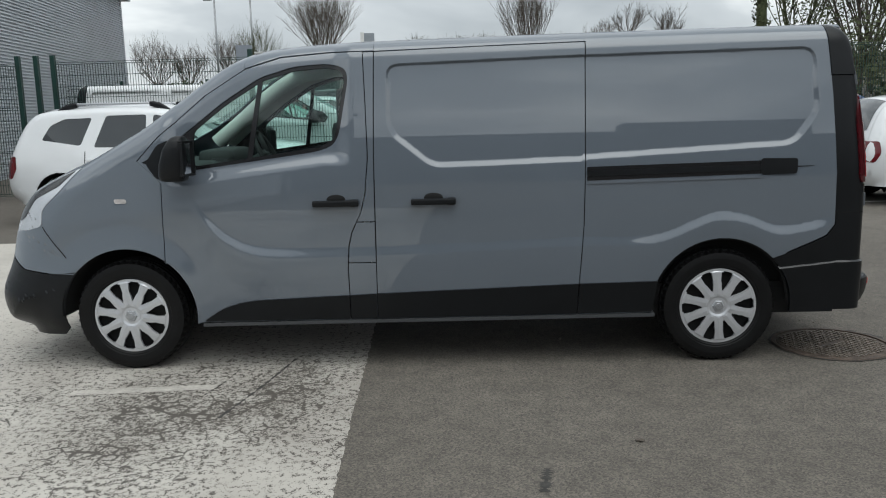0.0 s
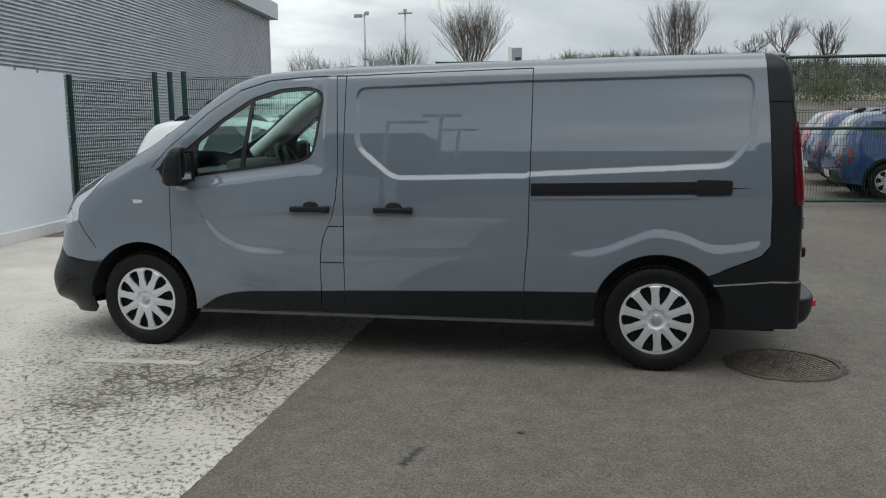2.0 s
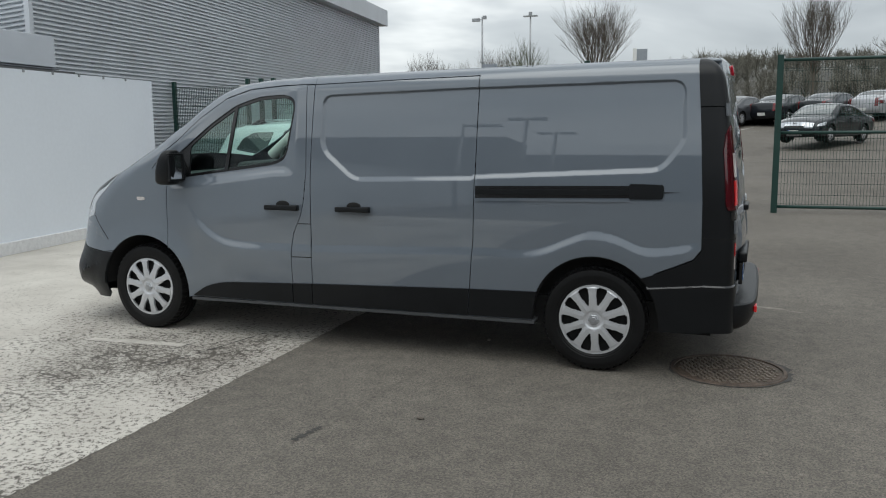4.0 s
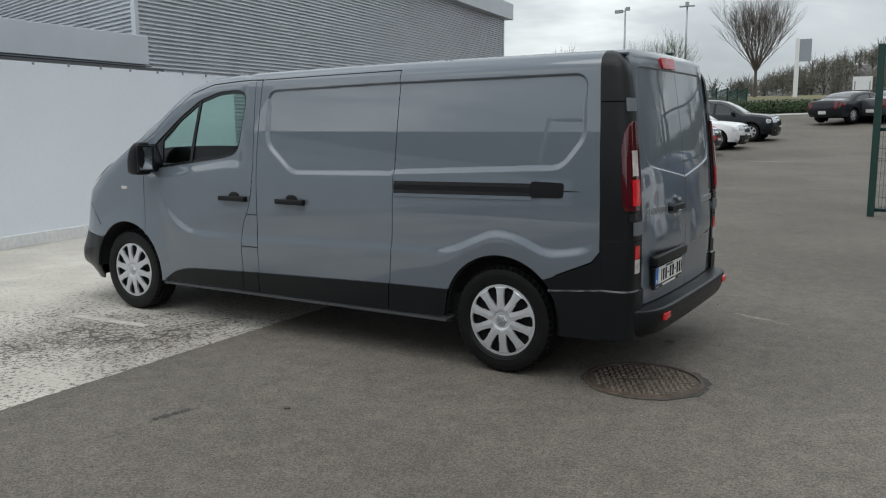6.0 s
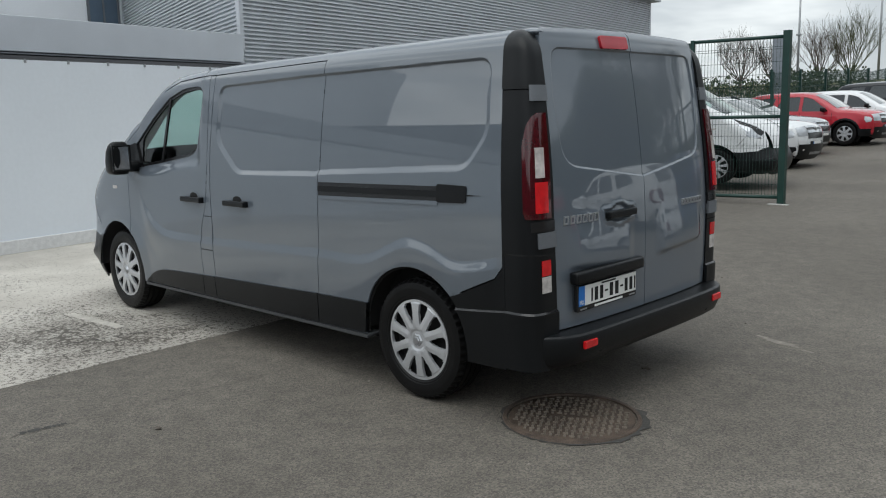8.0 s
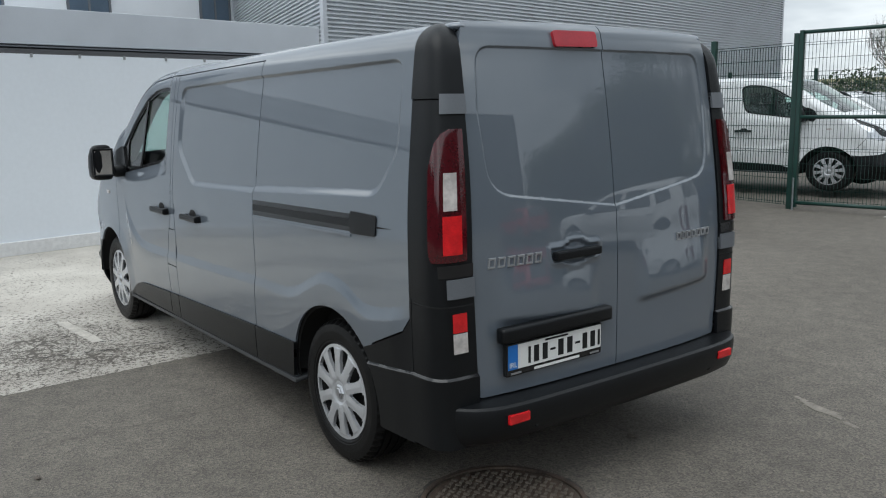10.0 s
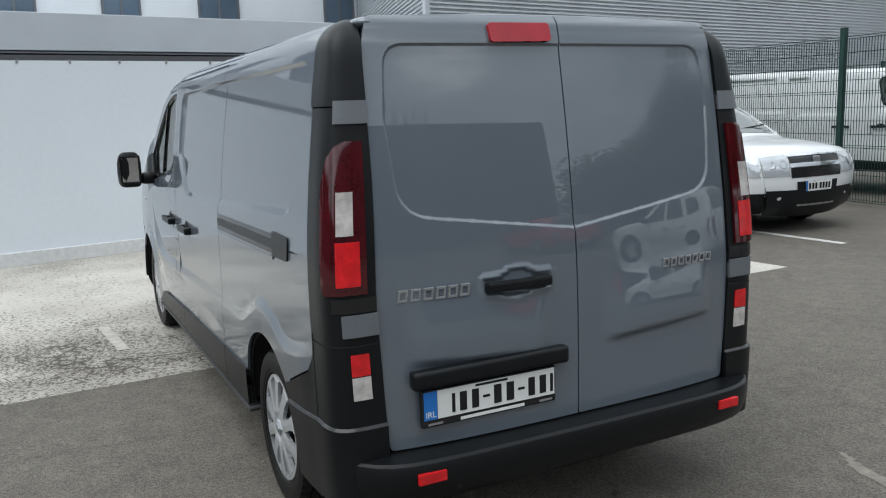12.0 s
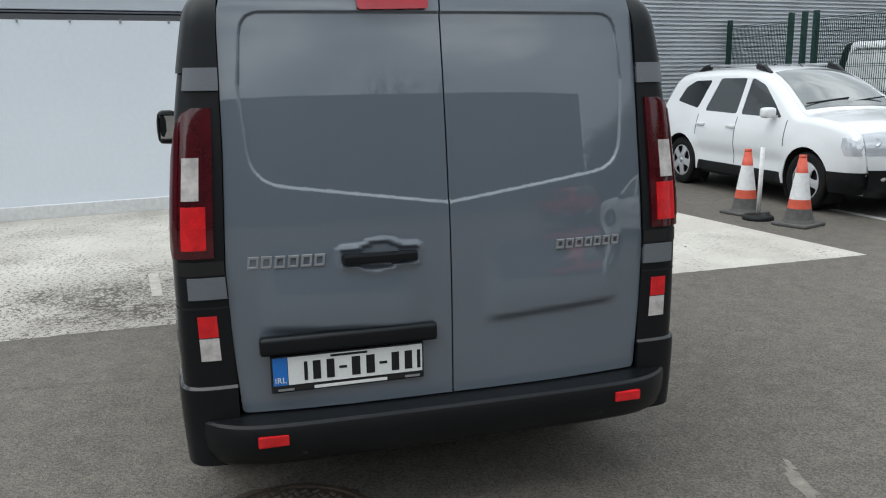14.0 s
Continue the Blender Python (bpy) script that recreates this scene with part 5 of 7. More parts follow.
# hooks along the top of the hoarding
for i in range(25):
    o = boxes("hoarding_hook", [(0.0, 0.018, -0.012, 0.012, 2.30, 2.345)], M_GALV, None, "small steel hook on the hoarding", category="hook", group="hoarding hooks")
    o.matrix_basis = BLD @ Matrix.Translation((0, -8 + i * 0.56, 0))


# ---- other cars ----
SUV = dict(L=4.31, fa=1.335, ra=-1.338, r=0.345, W=0.905, H=1.645, belt=1.03,
    line=[(-2.02, 0.30, 0.20, 0.25), (-2.14, 0.42, 0.20, 0.28), (-2.165, 0.60, 0.18, 0.26), (-2.13, 0.85, 0.16, 0.24), (-2.07, 1.05, 0.15, 0.2), (-1.96, 1.30, 0.12, 0.16), (-1.84, 1.48, 0.10, 0.13), (-1.66, 1.585, 0.10, 0.11),
          (-1.2, 1.63, 0.10, 0.10), (-0.4, 1.645, 0.10, 0.10), (0.15, 1.60, 0.10, 0.10), (0.50, 1.46, 0.10, 0.10), (0.85, 1.245, 0.10, 0.10), (1.08, 1.105, 0.10, 0.09), (1.38, 1.078, 0.08, 0.08), (1.80, 1.025, 0.08, 0.09),
          (2.00, 0.965, 0.09, 0.12), (2.10, 0.86, 0.11, 0.16), (2.14, 0.68, 0.13, 0.20), (2.14, 0.50, 0.16, 0.23), (2.11, 0.34, 0.17, 0.24), (2.02, 0.24, 0.19, 0.27)],
    cuts=dict(gate=(-2.13, 0.85), rw=(-2.07, 1.05), rr=(-1.66, 1.585), ws=(0.15, 1.60), cowl=(0.98, 1.15), nose=(2.01, 0.955)),
    panes=[[(-0.02, 1.065), (0.80, 1.055), (0.60, 1.22), (0.30, 1.44), (0.05, 1.52), (-0.02, 1.525)], [(-0.86, 1.085), (-0.12, 1.068), (-0.12, 1.53), (-0.70, 1.525)], [(-1.62, 1.20), (-1.05, 1.11), (-0.90, 1.50), (-1.30, 1.49), (-1.50, 1.40)]],
    lamp=[(1.87, 0.905), (2.03, 0.895), (2.105, 0.80), (2.135, 0.69), (1.93, 0.70), (1.86, 0.80)], tail=[(-2.12, 0.98), (-1.98, 0.98), (-1.97, 0.80), (-2.05, 0.66), (-2.15, 0.68)], seams=[-0.07, 0.92, -0.98])
SEDAN = dict(L=4.9, fa=1.48, ra=-1.42, r=0.34, W=0.93, H=1.45, belt=0.98,
    line=[(-2.3, 0.28, 0.2, 0.25), (-2.42, 0.42, 0.2, 0.28), (-2.45, 0.62, 0.18, 0.28), (-2.42, 0.85, 0.18, 0.26), (-2.35, 0.99, 0.16, 0.2), (-1.95, 1.05, 0.14, 0.14), (-1.62, 1.11, 0.12, 0.12), (-1.1, 1.33, 0.10, 0.10), (-0.6, 1.43, 0.10, 0.10),
          (0.0, 1.45, 0.10, 0.10), (0.45, 1.385, 0.10, 0.10), (0.95, 1.13, 0.11, 0.11), (1.2, 0.985, 0.15, 0.15), (1.75, 0.91, 0.2, 0.2), (2.2, 0.79, 0.26, 0.3), (2.38, 0.62, 0.26, 0.36), (2.40, 0.42, 0.26, 0.34), (2.3, 0.25, 0.24, 0.30)],
    cuts=dict(gate=(-2.42, 0.85), rw=(-1.62, 1.11), rr=(-0.75, 1.41), ws=(0.2, 1.43), cowl=(1.1, 1.03), nose=(2.3, 0.72)),
    panes=[[(-0.10, 1.0), (0.86, 0.99), (0.62, 1.16), (0.30, 1.32), (-0.05, 1.36)], [(-1.30, 1.03), (-0.18, 1.0), (-0.14, 1.36), (-0.55, 1.35), (-1.0, 1.22)]],
    lamp=[(1.85, 0.80), (2.28, 0.70), (2.34, 0.62), (1.95, 0.66)], tail=[(-2.43, 0.90), (-2.1, 0.93), (-2.1, 0.80), (-2.43, 0.74)], seams=[-0.14, 1.0, -1.0])


def build_car(k, paint_m, label, at, sx=1.0, sz=1.0, near=False, clad=True, rails=False, m_rim=None, category="car", group=""):
    car = thing("parked_car", label, category, group, at=at)
    T = np.array(k["line"], float)
    T[:, 0] *= sx
    T[:, 1] *= sz
    L = spline(T, 8 if near else 3)
    xy = L[:, :2]
    W, H, belt = k["W"], k["H"] * sz, k["belt"] * sz
    st = 0.022 if near else 0.07
    closed = np.vstack([xy, [(xy[-1, 0], 0), (xy[0, 0], 0)]])
    kk = np.arange(len(L))

    def flank(x, z):
        x, z = np.asarray(x, float), np.asarray(z, float)
        w = W * smooth_interp(z / sz, [0.15, 0.30, 0.50, 0.70, 0.86, 0.96, 1.05, 1.3, 1.7], [0.94, 0.965, 0.985, 1.0, 0.99, 0.965, 0.935, 0.845, 0.70])
        w = w - 0.018 * np.exp(-(((z / sz - 0.52) / 0.10) ** 2)) * sstep(-1.1, -0.8, x) * sstep(1.1, 0.8, x)
        for ax in (k["fa"] * sx, k["ra"] * sx):
            w = w + 0.018 * (1 - sstep(k["r"] + 0.02, k["r"] + 0.22, np.hypot(x - ax, z - k["r"])))
        d, where = to_line(x, z, xy)
        d = d * inside(x, z, closed)
        q = np.clip(1 - d / np.interp(where, kk, L[:, 3]), 0, 1)
        return w - np.interp(where, kk, L[:, 2]) * (1 - np.sqrt(np.clip(1 - q**2.2, 0, 1)))

    def S(x, z):
        return np.stack([x, -flank(x, z), z], -1)

    t = np.gradient(xy, axis=0)
    nrm = np.c_[t[:, 1], -t[:, 0]] / np.linalg.norm(t, axis=1)[:, None]
    ring = np.vstack([densify(xy + nrm * d, 0.02 if near else 0.05, False) for d in ((0.003, 0.010, 0.022, 0.038, 0.058, 0.082, 0.11) if near else (0.004, 0.018, 0.045, 0.08))])
    r, fa, ra = k["r"], k["fa"] * sx, k["ra"] * sx
    ar = r + 0.055
    low = 0.27
    zb = math.degrees(math.asin(max(-0.9, min(0.9, (low - r) / ar))))
    base = [(xy[-1, 0], low)] + arc(fa, r, ar, zb, 180 - zb, 16) + arc(ra, r, ar, zb, 180 - zb, 16) + [(xy[0, 0], max(low, xy[0, 1]))]
    body = [tuple(q) for q in xy] + base
    panes = [rounded([(x * sx, z * sz) for x, z in p], 0.04, 4) for p in k["panes"]]
    obs = []

    def P(name, poly, m, lab="", parent=car, **q):
        o = panel(name, poly, S, q.pop("step", st), m, parent, lab, **q)
        obs.append(o)
        return o

    side = P("body_side", body, paint_m, holes=panes, extra=ring)
    for p in panes:
        P("side_window", p, M_CARGLASS, "dark side window", side, lift=-0.008, thick=0.0)
    if clad:
        nose_pts = [tuple(q) for q in xy if q[0] > 1.8 * sx and low < q[1] < 0.515 * sz]
        P("bumper_side", [(fa + ar + 0.005, low), (fa + ar - 0.03, 0.50 * sz), (nose_pts[0][0], 0.515 * sz)] + nose_pts + [(nose_pts[-1][0], low)], M_PLASTIC, "black bumper side", side, lift=0.014)
        for ax in (fa, ra) if not near else ():
            band = arc(ax, r, ar + 0.055, zb, 180 - zb, 18) + arc(ax, r, ar, zb, 180 - zb, 18)[::-1]
            P("arch_trim", band, M_PLASTIC, "black wheel arch trim", side, lift=0.006)
        P("sill_trim", [(fa - ar - 0.03, low), (fa - ar - 0.07, 0.40), (ra + ar + 0.07, 0.40), (ra + ar + 0.03, low)], M_PLASTIC, "black sill trim", side, lift=0.008)
    for i, x in enumerate(k["seams"]):
        z0 = 0.42 if abs(x) < 0.9 else (0.75 if x < 0 else 0.72)
        P("door_seam", [(x * sx - 0.005, z0), (x * sx + 0.005, z0), (x * sx + 0.006, belt), (x * sx - 0.006, belt)], M_BLACK, "", side, lift=0.002, thick=0.002)
    for x in (-0.25, -0.95):
        bm = bmesh.new()
        w = float(flank(np.array([x * sx]), np.array([0.90 * sz]))[0])
        box(bm, x * sx, x * sx + 0.19, -w - 0.03, -w + 0.01, 0.885 * sz, 0.92 * sz, 0.008)
        obs.append(part("door_handle", bm, paint_m, side))
    if k["H"] > 1.5:
        wrap = [tuple(q) for q in xy if q[0] > 1.85 * sx and 0.69 * sz < q[1] < 0.90 * sz]
        P("headlamp", [(1.90 * sx, 0.885 * sz)] + wrap + [(1.96 * sx, 0.70 * sz), (1.90 * sx, 0.78 * sz)], M_HEAD, "clear headlamp", lift=0.006)
    else:
        P("headlamp", rounded([(x * sx, z * sz) for x, z in k["lamp"]], 0.03, 4), M_HEAD, "clear headlamp", lift=0.006)
    P("tail_lamp", rounded([(x * sx, z * sz) for x, z in k["tail"]], 0.03, 4), M_TAIL, "red tail lamp", lift=0.006)
    bm = bmesh.new()
    mx = (k["panes"][0][1][0] - 0.12) * sx
    w = float(flank(np.array([mx]), np.array([belt + 0.05]))[0])
    box(bm, mx - 0.07, mx + 0.06, -w - 0.20, -w - 0.03, belt + 0.02, belt + 0.15, 0.04)
    box(bm, mx - 0.02, mx + 0.03, -w - 0.05, -w + 0.03, belt + 0.0, belt + 0.05, 0.01)
    obs.append(part("door_mirror", bm, paint_m if near else M_PLASTIC, car, "door mirror", smooth=True))
    for o in list(obs):
        if o.parent is car:
            c = mirrored(o, car)
            for ch in [q for q in obs if q.parent is o]:
                k2 = bpy.data.objects.new(ch.name.split(".")[0], ch.data)
                scene.collection.objects.link(k2)
                k2.parent = c

    fl = flank(L[:, 0], L[:, 1])
    e = len(L) - 1
    bow = 0.075 * sx

    def sweep(name, a, b, m, lab="", s0=-1.0, s1=1.0, lift=0.0, crown=0.05, n=13, parent=car):
        i0, i1 = int(round(a)), int(round(b))
        i1 = min(max(i1, i0 + 1), e)
        i0 = min(i0, i1 - 1)
        nn = -nrm[i0:i1 + 1]
        more = bow * sstep(1.2 * sx, 2.0 * sx, xy[i0:i1 + 1, 0])
        ys = np.linspace(s0, s1, n)
        pts = np.zeros((i1 + 1 - i0, n, 3))
        for j, s in enumerate(ys):
            o = crown * (1 - abs(s) ** 2.4) + lift
            pts[:, j, 0], pts[:, j, 2], pts[:, j, 1] = xy[i0:i1 + 1, 0] + nn[:, 0] * o + more * (1 - abs(s) ** 2.6), xy[i0:i1 + 1, 1] + nn[:, 1] * o, fl[i0:i1 + 1] * s
        return link(name, grid_mesh(name, pts, flip=True), m, parent, lab)

    ix = {n: int(np.argmin(np.hypot(xy[:, 0] - a * sx, xy[:, 1] - b * sz))) for n, (a, b) in k["cuts"].items()}
    sweep("rear_bumper", 0, ix["gate"] - 4, M_PLASTIC if clad else paint_m)
    tg = sweep("tailgate", ix["gate"] - 4, ix["rw"], paint_m)
    sweep("rear_window", ix["rw"], ix["rr"], paint_m)
    sweep("rear_glass", ix["rw"] + 1, ix["rr"] - 1, M_CARGLASS, "dark rear window", -0.88, 0.88, 0.006)
    sweep("roof", ix["rr"], ix["ws"], paint_m)
    sweep("screen_frame", ix["ws"], ix["cowl"], paint_m)
    sweep("windscreen", ix["ws"] + 1, ix["cowl"], M_SCREEN, "windscreen with sky sheen in its colour", -0.93, 0.93, 0.006)
    sweep("bonnet", ix["cowl"], ix["nose"], paint_m)
    fb = sweep("front_bumper", ix["nose"], e, paint_m)
    zn, ze = xy[ix["nose"], 1], xy[e, 1]

    def zf(f):
        """The point of the nose line at a share of its height, from the bonnet edge down."""
        return ix["nose"] + int(np.argmin(np.abs(xy[ix["nose"]:, 1] - (zn + (ze - zn) * f))))

    def on_nose(f, s, lift=0.0):
        i = zf(f)
        o = 0.05 * (1 - abs(s) ** 2.4) + lift
        return Vector((xy[i, 0] - nrm[i, 0] * o + bow * (1 - abs(s) ** 2.6), fl[i] * s, xy[i, 1] - nrm[i, 1] * o))

    sweep("grille", zf(0.04), zf(0.38), M_GLOSSB, "black grille", -0.55, 0.55, 0.006, parent=fb)
    for q in (0.04, 0.17):
        sweep("grille_bar", zf(q), max(zf(q + 0.035), zf(q) + 1), M_CHROME, "chrome grille bar", -0.56, 0.56, 0.013, parent=fb)
    bm = bmesh.new()
    c = on_nose(0.14, 0.0, 0.012)
    box(bm, c.x - 0.02, c.x + 0.012, -0.055, 0.055, c.z - 0.035, c.z + 0.045, 0.012)
    box(bm, c.x - 0.02, c.x + 0.010, -0.032, 0.032, c.z - 0.075, c.z, 0.012)
    part("badge", bm, M_STEEL, fb, "plain silver badge")
    for sg in (-1, 1):
        a, b = sorted((sg * 0.57, sg * 1.0))
        hl = sweep("headlamp", zf(0.03), zf(0.34), M_HEAD, "clear headlamp", a, b, 0.006, n=7)
        for s in (0.67, 0.86) if near else ():
            bm = bmesh.new()
            c = on_nose(0.17, sg * s, 0.004)
            i = zf(0.17)
            face = Matrix.Rotation(sg * radians(14 if s < 0.8 else 36), 3, "Z") @ Vector((-nrm[i, 0], 0, -nrm[i, 1]))
            lathe(bm, [(0.001, 0.004), (0.036, 0.001), (0.046, -0.003), (0.052, -0.002), (0.054, 0.006)], 24, Matrix.Translation(c) @ face.to_track_quat("-Y", "Z").to_matrix().to_4x4())
            part("reflector", bm, M_STEEL, hl, "round silver reflector", smooth=True)
        a, b = sorted((sg * 0.78, sg * 1.0))
        sweep("tail_lamp", ix["gate"] - 3, ix["rw"] - 1, M_TAIL, "red tail lamp", a, b, 0.008, n=5)
    sweep("lower_grille", zf(0.585), e, M_PLASTIC, "black lower bumper", -1.012, 1.012, 0.012, parent=fb)
    sweep("lower_grille", zf(0.45), zf(0.60), M_PLASTIC, "black plate panel", -0.46, 0.46, 0.009, parent=fb)
    sweep("skid_bar", zf(0.80), max(zf(0.835), zf(0.80) + 1), M_STEEL, "silver bumper bar", -0.45, 0.45, 0.012, parent=fb)
    for sg in (-1, 1):
        bm = bmesh.new()
        c = on_nose(0.70, sg * 0.80, 0.0)
        lathe(bm, [(0.001, -0.012), (0.030, -0.010), (0.036, 0.0), (0.036, 0.02)], 20, Matrix.Translation(c) @ Matrix.Rotation(radians(90 + sg * 18), 4, "Z"))
        part("fog_lamp", bm, M_LENSW, fb, "round fog lamp", smooth=True)
    sweep("plate", zf(0.46), zf(0.60), M_PLATE, "white number plate", -0.30, 0.30, 0.020, n=5, parent=fb)
    sweep("plate_band", zf(0.46), zf(0.60), M_PLATEB, "blue plate band", -0.30, -0.262, 0.022, n=3, parent=fb)
    for q in (-0.22, -0.15, -0.08, 0.02, 0.09, 0.16, 0.23) if near else ():
        sweep("plate_bar", zf(0.485), zf(0.575), M_BLACK, "", q - 0.024, q + 0.024, 0.024, n=3, parent=fb)
    if near:
        ic = ix["cowl"]
        for y0, y1 in ((-0.62, 0.02), (-0.05, 0.55)):
            bm = bmesh.new()
            z0 = xy[ic - 2, 1] + 0.055
            tube(bm, (xy[ic - 2, 0] + 0.01, y0, z0 - 0.01), (xy[ic - 4, 0] + 0.03, y1, xy[ic - 4, 1] + 0.060), 0.009, n=6)
            part("wiper", bm, M_BLACK, car, "black wiper")
    sweep("plate", ix["gate"] - 6, ix["gate"] - 4, M_PLATE, "white number plate", -0.28, 0.28, 0.02, n=5, parent=tg)
    bm = bmesh.new()
    box(bm, ra + ar, fa - ar, -W * 0.88, W * 0.88, 0.22, 0.45)
    box(bm, xy[:, 0].min() + 0.25, xy[:, 0].max() - 0.28, -W * 0.62, W * 0.62, 0.26, 0.80 * sz)
    part("underbody", bm, M_BLACK, car, "dark underbody")
    for ax in (fa, ra):
        for sg in (-1, 1):
            bm = bmesh.new()
            lathe(bm, [(ar, 0.0), (ar, 0.25), (0.05, 0.25)], 20, Matrix.Translation((ax, sg * (W - 0.03), r)) @ Matrix.Diagonal((1, -sg, 1, 1)))
            bmesh.ops.delete(bm, geom=[f for f in bm.faces if f.calc_center_median().z < 0.16], context="FACES")
            part("wheel_housing", bm, M_BLACK, car)
            wheel(car, ax, sg * (W - 0.13), r, m_rim or M_CAP, spokes=5 if near else 7, width=0.215, rim_r=0.225, detail=False, turn=0.1)
    if rails:
        for sg in (-1, 1):
            bm = bmesh.new()
            y = sg * 0.56
            box(bm, -1.22 * sx, 0.02 * sx, y - 0.022, y + 0.022, H + 0.032, H + 0.064, 0.014)
            rl = part("roof_rail", bm, M_STEEL, car, "silver roof rail", smooth=True)
            for a, b in ((-1.50, -1.16), (0.22, -0.10)):
                bm = bmesh.new()
                d = 1 if b > a else -1
                rows = []
                for f, zz, hh in ((0.0, -0.075, 0.008), (0.25, -0.030, 0.022), (0.55, 0.018, 0.034), (0.85, 0.042, 0.030), (1.0, 0.046, 0.022)):
                    q = (a + (b - a) * f) * sx
                    rows.append([bm.verts.new((q, y + oy, H + zz + oz)) for oy, oz in ((-0.030, -hh - 0.02), (-0.030, hh * 0.4), (-0.018, hh), (0.018, hh), (0.030, hh * 0.4), (0.030, -hh - 0.02))])
                for p0, p1 in zip(rows, rows[1:]):
                    for i in range(6):
                        bm.faces.new((p0[i], p0[(i + 1) % 6], p1[(i + 1) % 6], p1[i]))
                bm.faces.new(rows[0])
                bm.faces.new(rows[-1][::-1])
                part("rail_foot", bm, M_PLASTIC, rl, "black rail foot", smooth=True)
        bm = bmesh.new()
        tube(bm, (0.1, 0, H), (0.0, 0, H + 0.06), 0.008, 0.004, 6)
        part("aerial", bm, M_BLACK, car)
    return car


def car_at(k, paint_m, label, nose_x, near_y, turn=0.0, **q):
    """Nose towards +x unless turned; near_y is the flank that faces -y."""
    y = near_y + k["W"]
    x = nose_x - k["L"] / 2 * q.get("sx", 1.0)
    z = float(rise(np.float64(x), np.float64(y)))
    return build_car(k, paint_m, label, pose(x, y, z, 0, 0, turn), **q)


car_at(SUV, M_WHITE, "white compact off-road car with black cladding and roof rails", -1.97, 5.92, near=True, rails=True, category="car")
car_at(SUV, M_WHITE, "white compact off-road car in a parked row", -2.4, 15.2, rails=True, group="parked row")
car_at(SUV, M_SILVER, "silver compact car in a parked row", -3.4, 18.6, sx=0.98, sz=0.95, group="parked row")
car_at(SUV, M_RED, "red compact crossover in a parked row", -2.9, 22.2, sx=0.96, sz=0.955, group="parked row")
car_at(SUV, M_WHITE, "white hatchback in a parked row", -2.65, 25.4, sx=0.96, sz=0.90, clad=False, group="parked row")
car_at(SUV, M_DARK, "black crossover in a parked row", -2.25, 29.3, sx=1.03, sz=0.975, group="parked row")
for x, y, m, lab, tn in ((-0.45, 39.9, M_DARK, "black saloon parked by the far kerb", 62), (1.5, 40.7, M_CHARCOAL, "dark grey saloon parked by the far kerb", 62), (3.7, 41.6, M_DARK, "black saloon parked by the far kerb", 62), (6.0, 42.6, M_DARK, "black saloon parked by the far kerb", 62), (8.5, 43.8, M_SILVER, "silver saloon parked by the far kerb", 62)):
    build_car(SEDAN, m, lab, pose(x, y, float(rise(x, y)) - 0.03, 0, 0, tn), clad=False, group="far saloons")
build_car(SEDAN, M_DARK, "black saloon facing the yard", pose(4.9, 29.6, float(rise(4.9, 29.6)) + 0.12, 0, 0, -118), clad=False)
car_at(SUV, M_BLUE, "blue compact off-road car parked behind the fence", 9.95, 10.9, rails=True, group="blue cars")
car_at(SUV, M_BLUE, "blue compact off-road car parked behind the fence", 10.1, 13.6, rails=True, group="blue cars")
car_at(SUV, M_RED, "red crossover parked behind the blue cars", 10.6, 16.9, sx=1.0, sz=0.97)
car_at(SUV, M_DARK, "dark car parked behind the fence", 16.5, 12.0, sz=0.93)
car_at(SUV, M_WHITE, "white hatchback with red tail lamps in the yard", 10.0, 6.0, sx=0.95, sz=0.93, clad=False)
build_car(SUV, M_RED, "red crossover parked behind the yard", pose(17.0, 9.0, float(rise(17.0, 9.0)), 0, 0, 4), sz=0.95)
white_van = build_van(M_WHITE, "white panel van parked behind the mesh fence", False, pose(-4.30, 11.27, 0.14, 0, 0, 188.6) @ Matrix.Diagonal((1.15, 1, 1, 1)))


# ---- fence and gate ----
def wires(bm, p, q, z0, z1, pitch=0.05, lev=0.2, r=0.0034):
    p, q = Vector((p[0], p[1], 0)), Vector((q[0], q[1], 0))
    n = max(1, int((q - p).length / pitch))
    zp, zq = float(rise(p.x, p.y)), float(rise(q.x, q.y))
    for i in range(n + 1):
        a = p.lerp(q, i / n)
        zz = zp + (zq - zp) * i / n
        tube(bm, a + Vector((0, 0, z0 + zz)), a + Vector((0, 0, z1 + zz)), r, n=4, caps=False)
    k = int(round((z1 - z0) / lev))
    for i in range(k + 1):
        z = z0 + (z1 - z0) * i / k
        for o in (0.0, 0.035 if i % 4 == 0 else 0.0):
            tube(bm, p + Vector((0, 0.006, z + o + zp)), q + Vector((0, 0.006, z + o + zq)), r * 1.2, n=4, caps=False)


def fence_run(pts, label, top=2.42, post_top=2.62, post=0.04):
    f = thing("mesh_fence", label, "fence")
    for p in pts:
        bm = bmesh.new()
        z = float(rise(p[0], p[1]))
        box(bm, p[0] - post, p[0] + post, p[1] - post, p[1] + post, z - 0.05, z + post_top, 0.004)
        part("post", bm, M_GREEN, f)
    for a, b in zip(pts, pts[1:]):
        bm = bmesh.new()
        wires(bm, a, b, 0.06, top, r=0.0052)
        part("mesh_panel", bm, M_GREEN, f, "green welded wire panel")
    return f


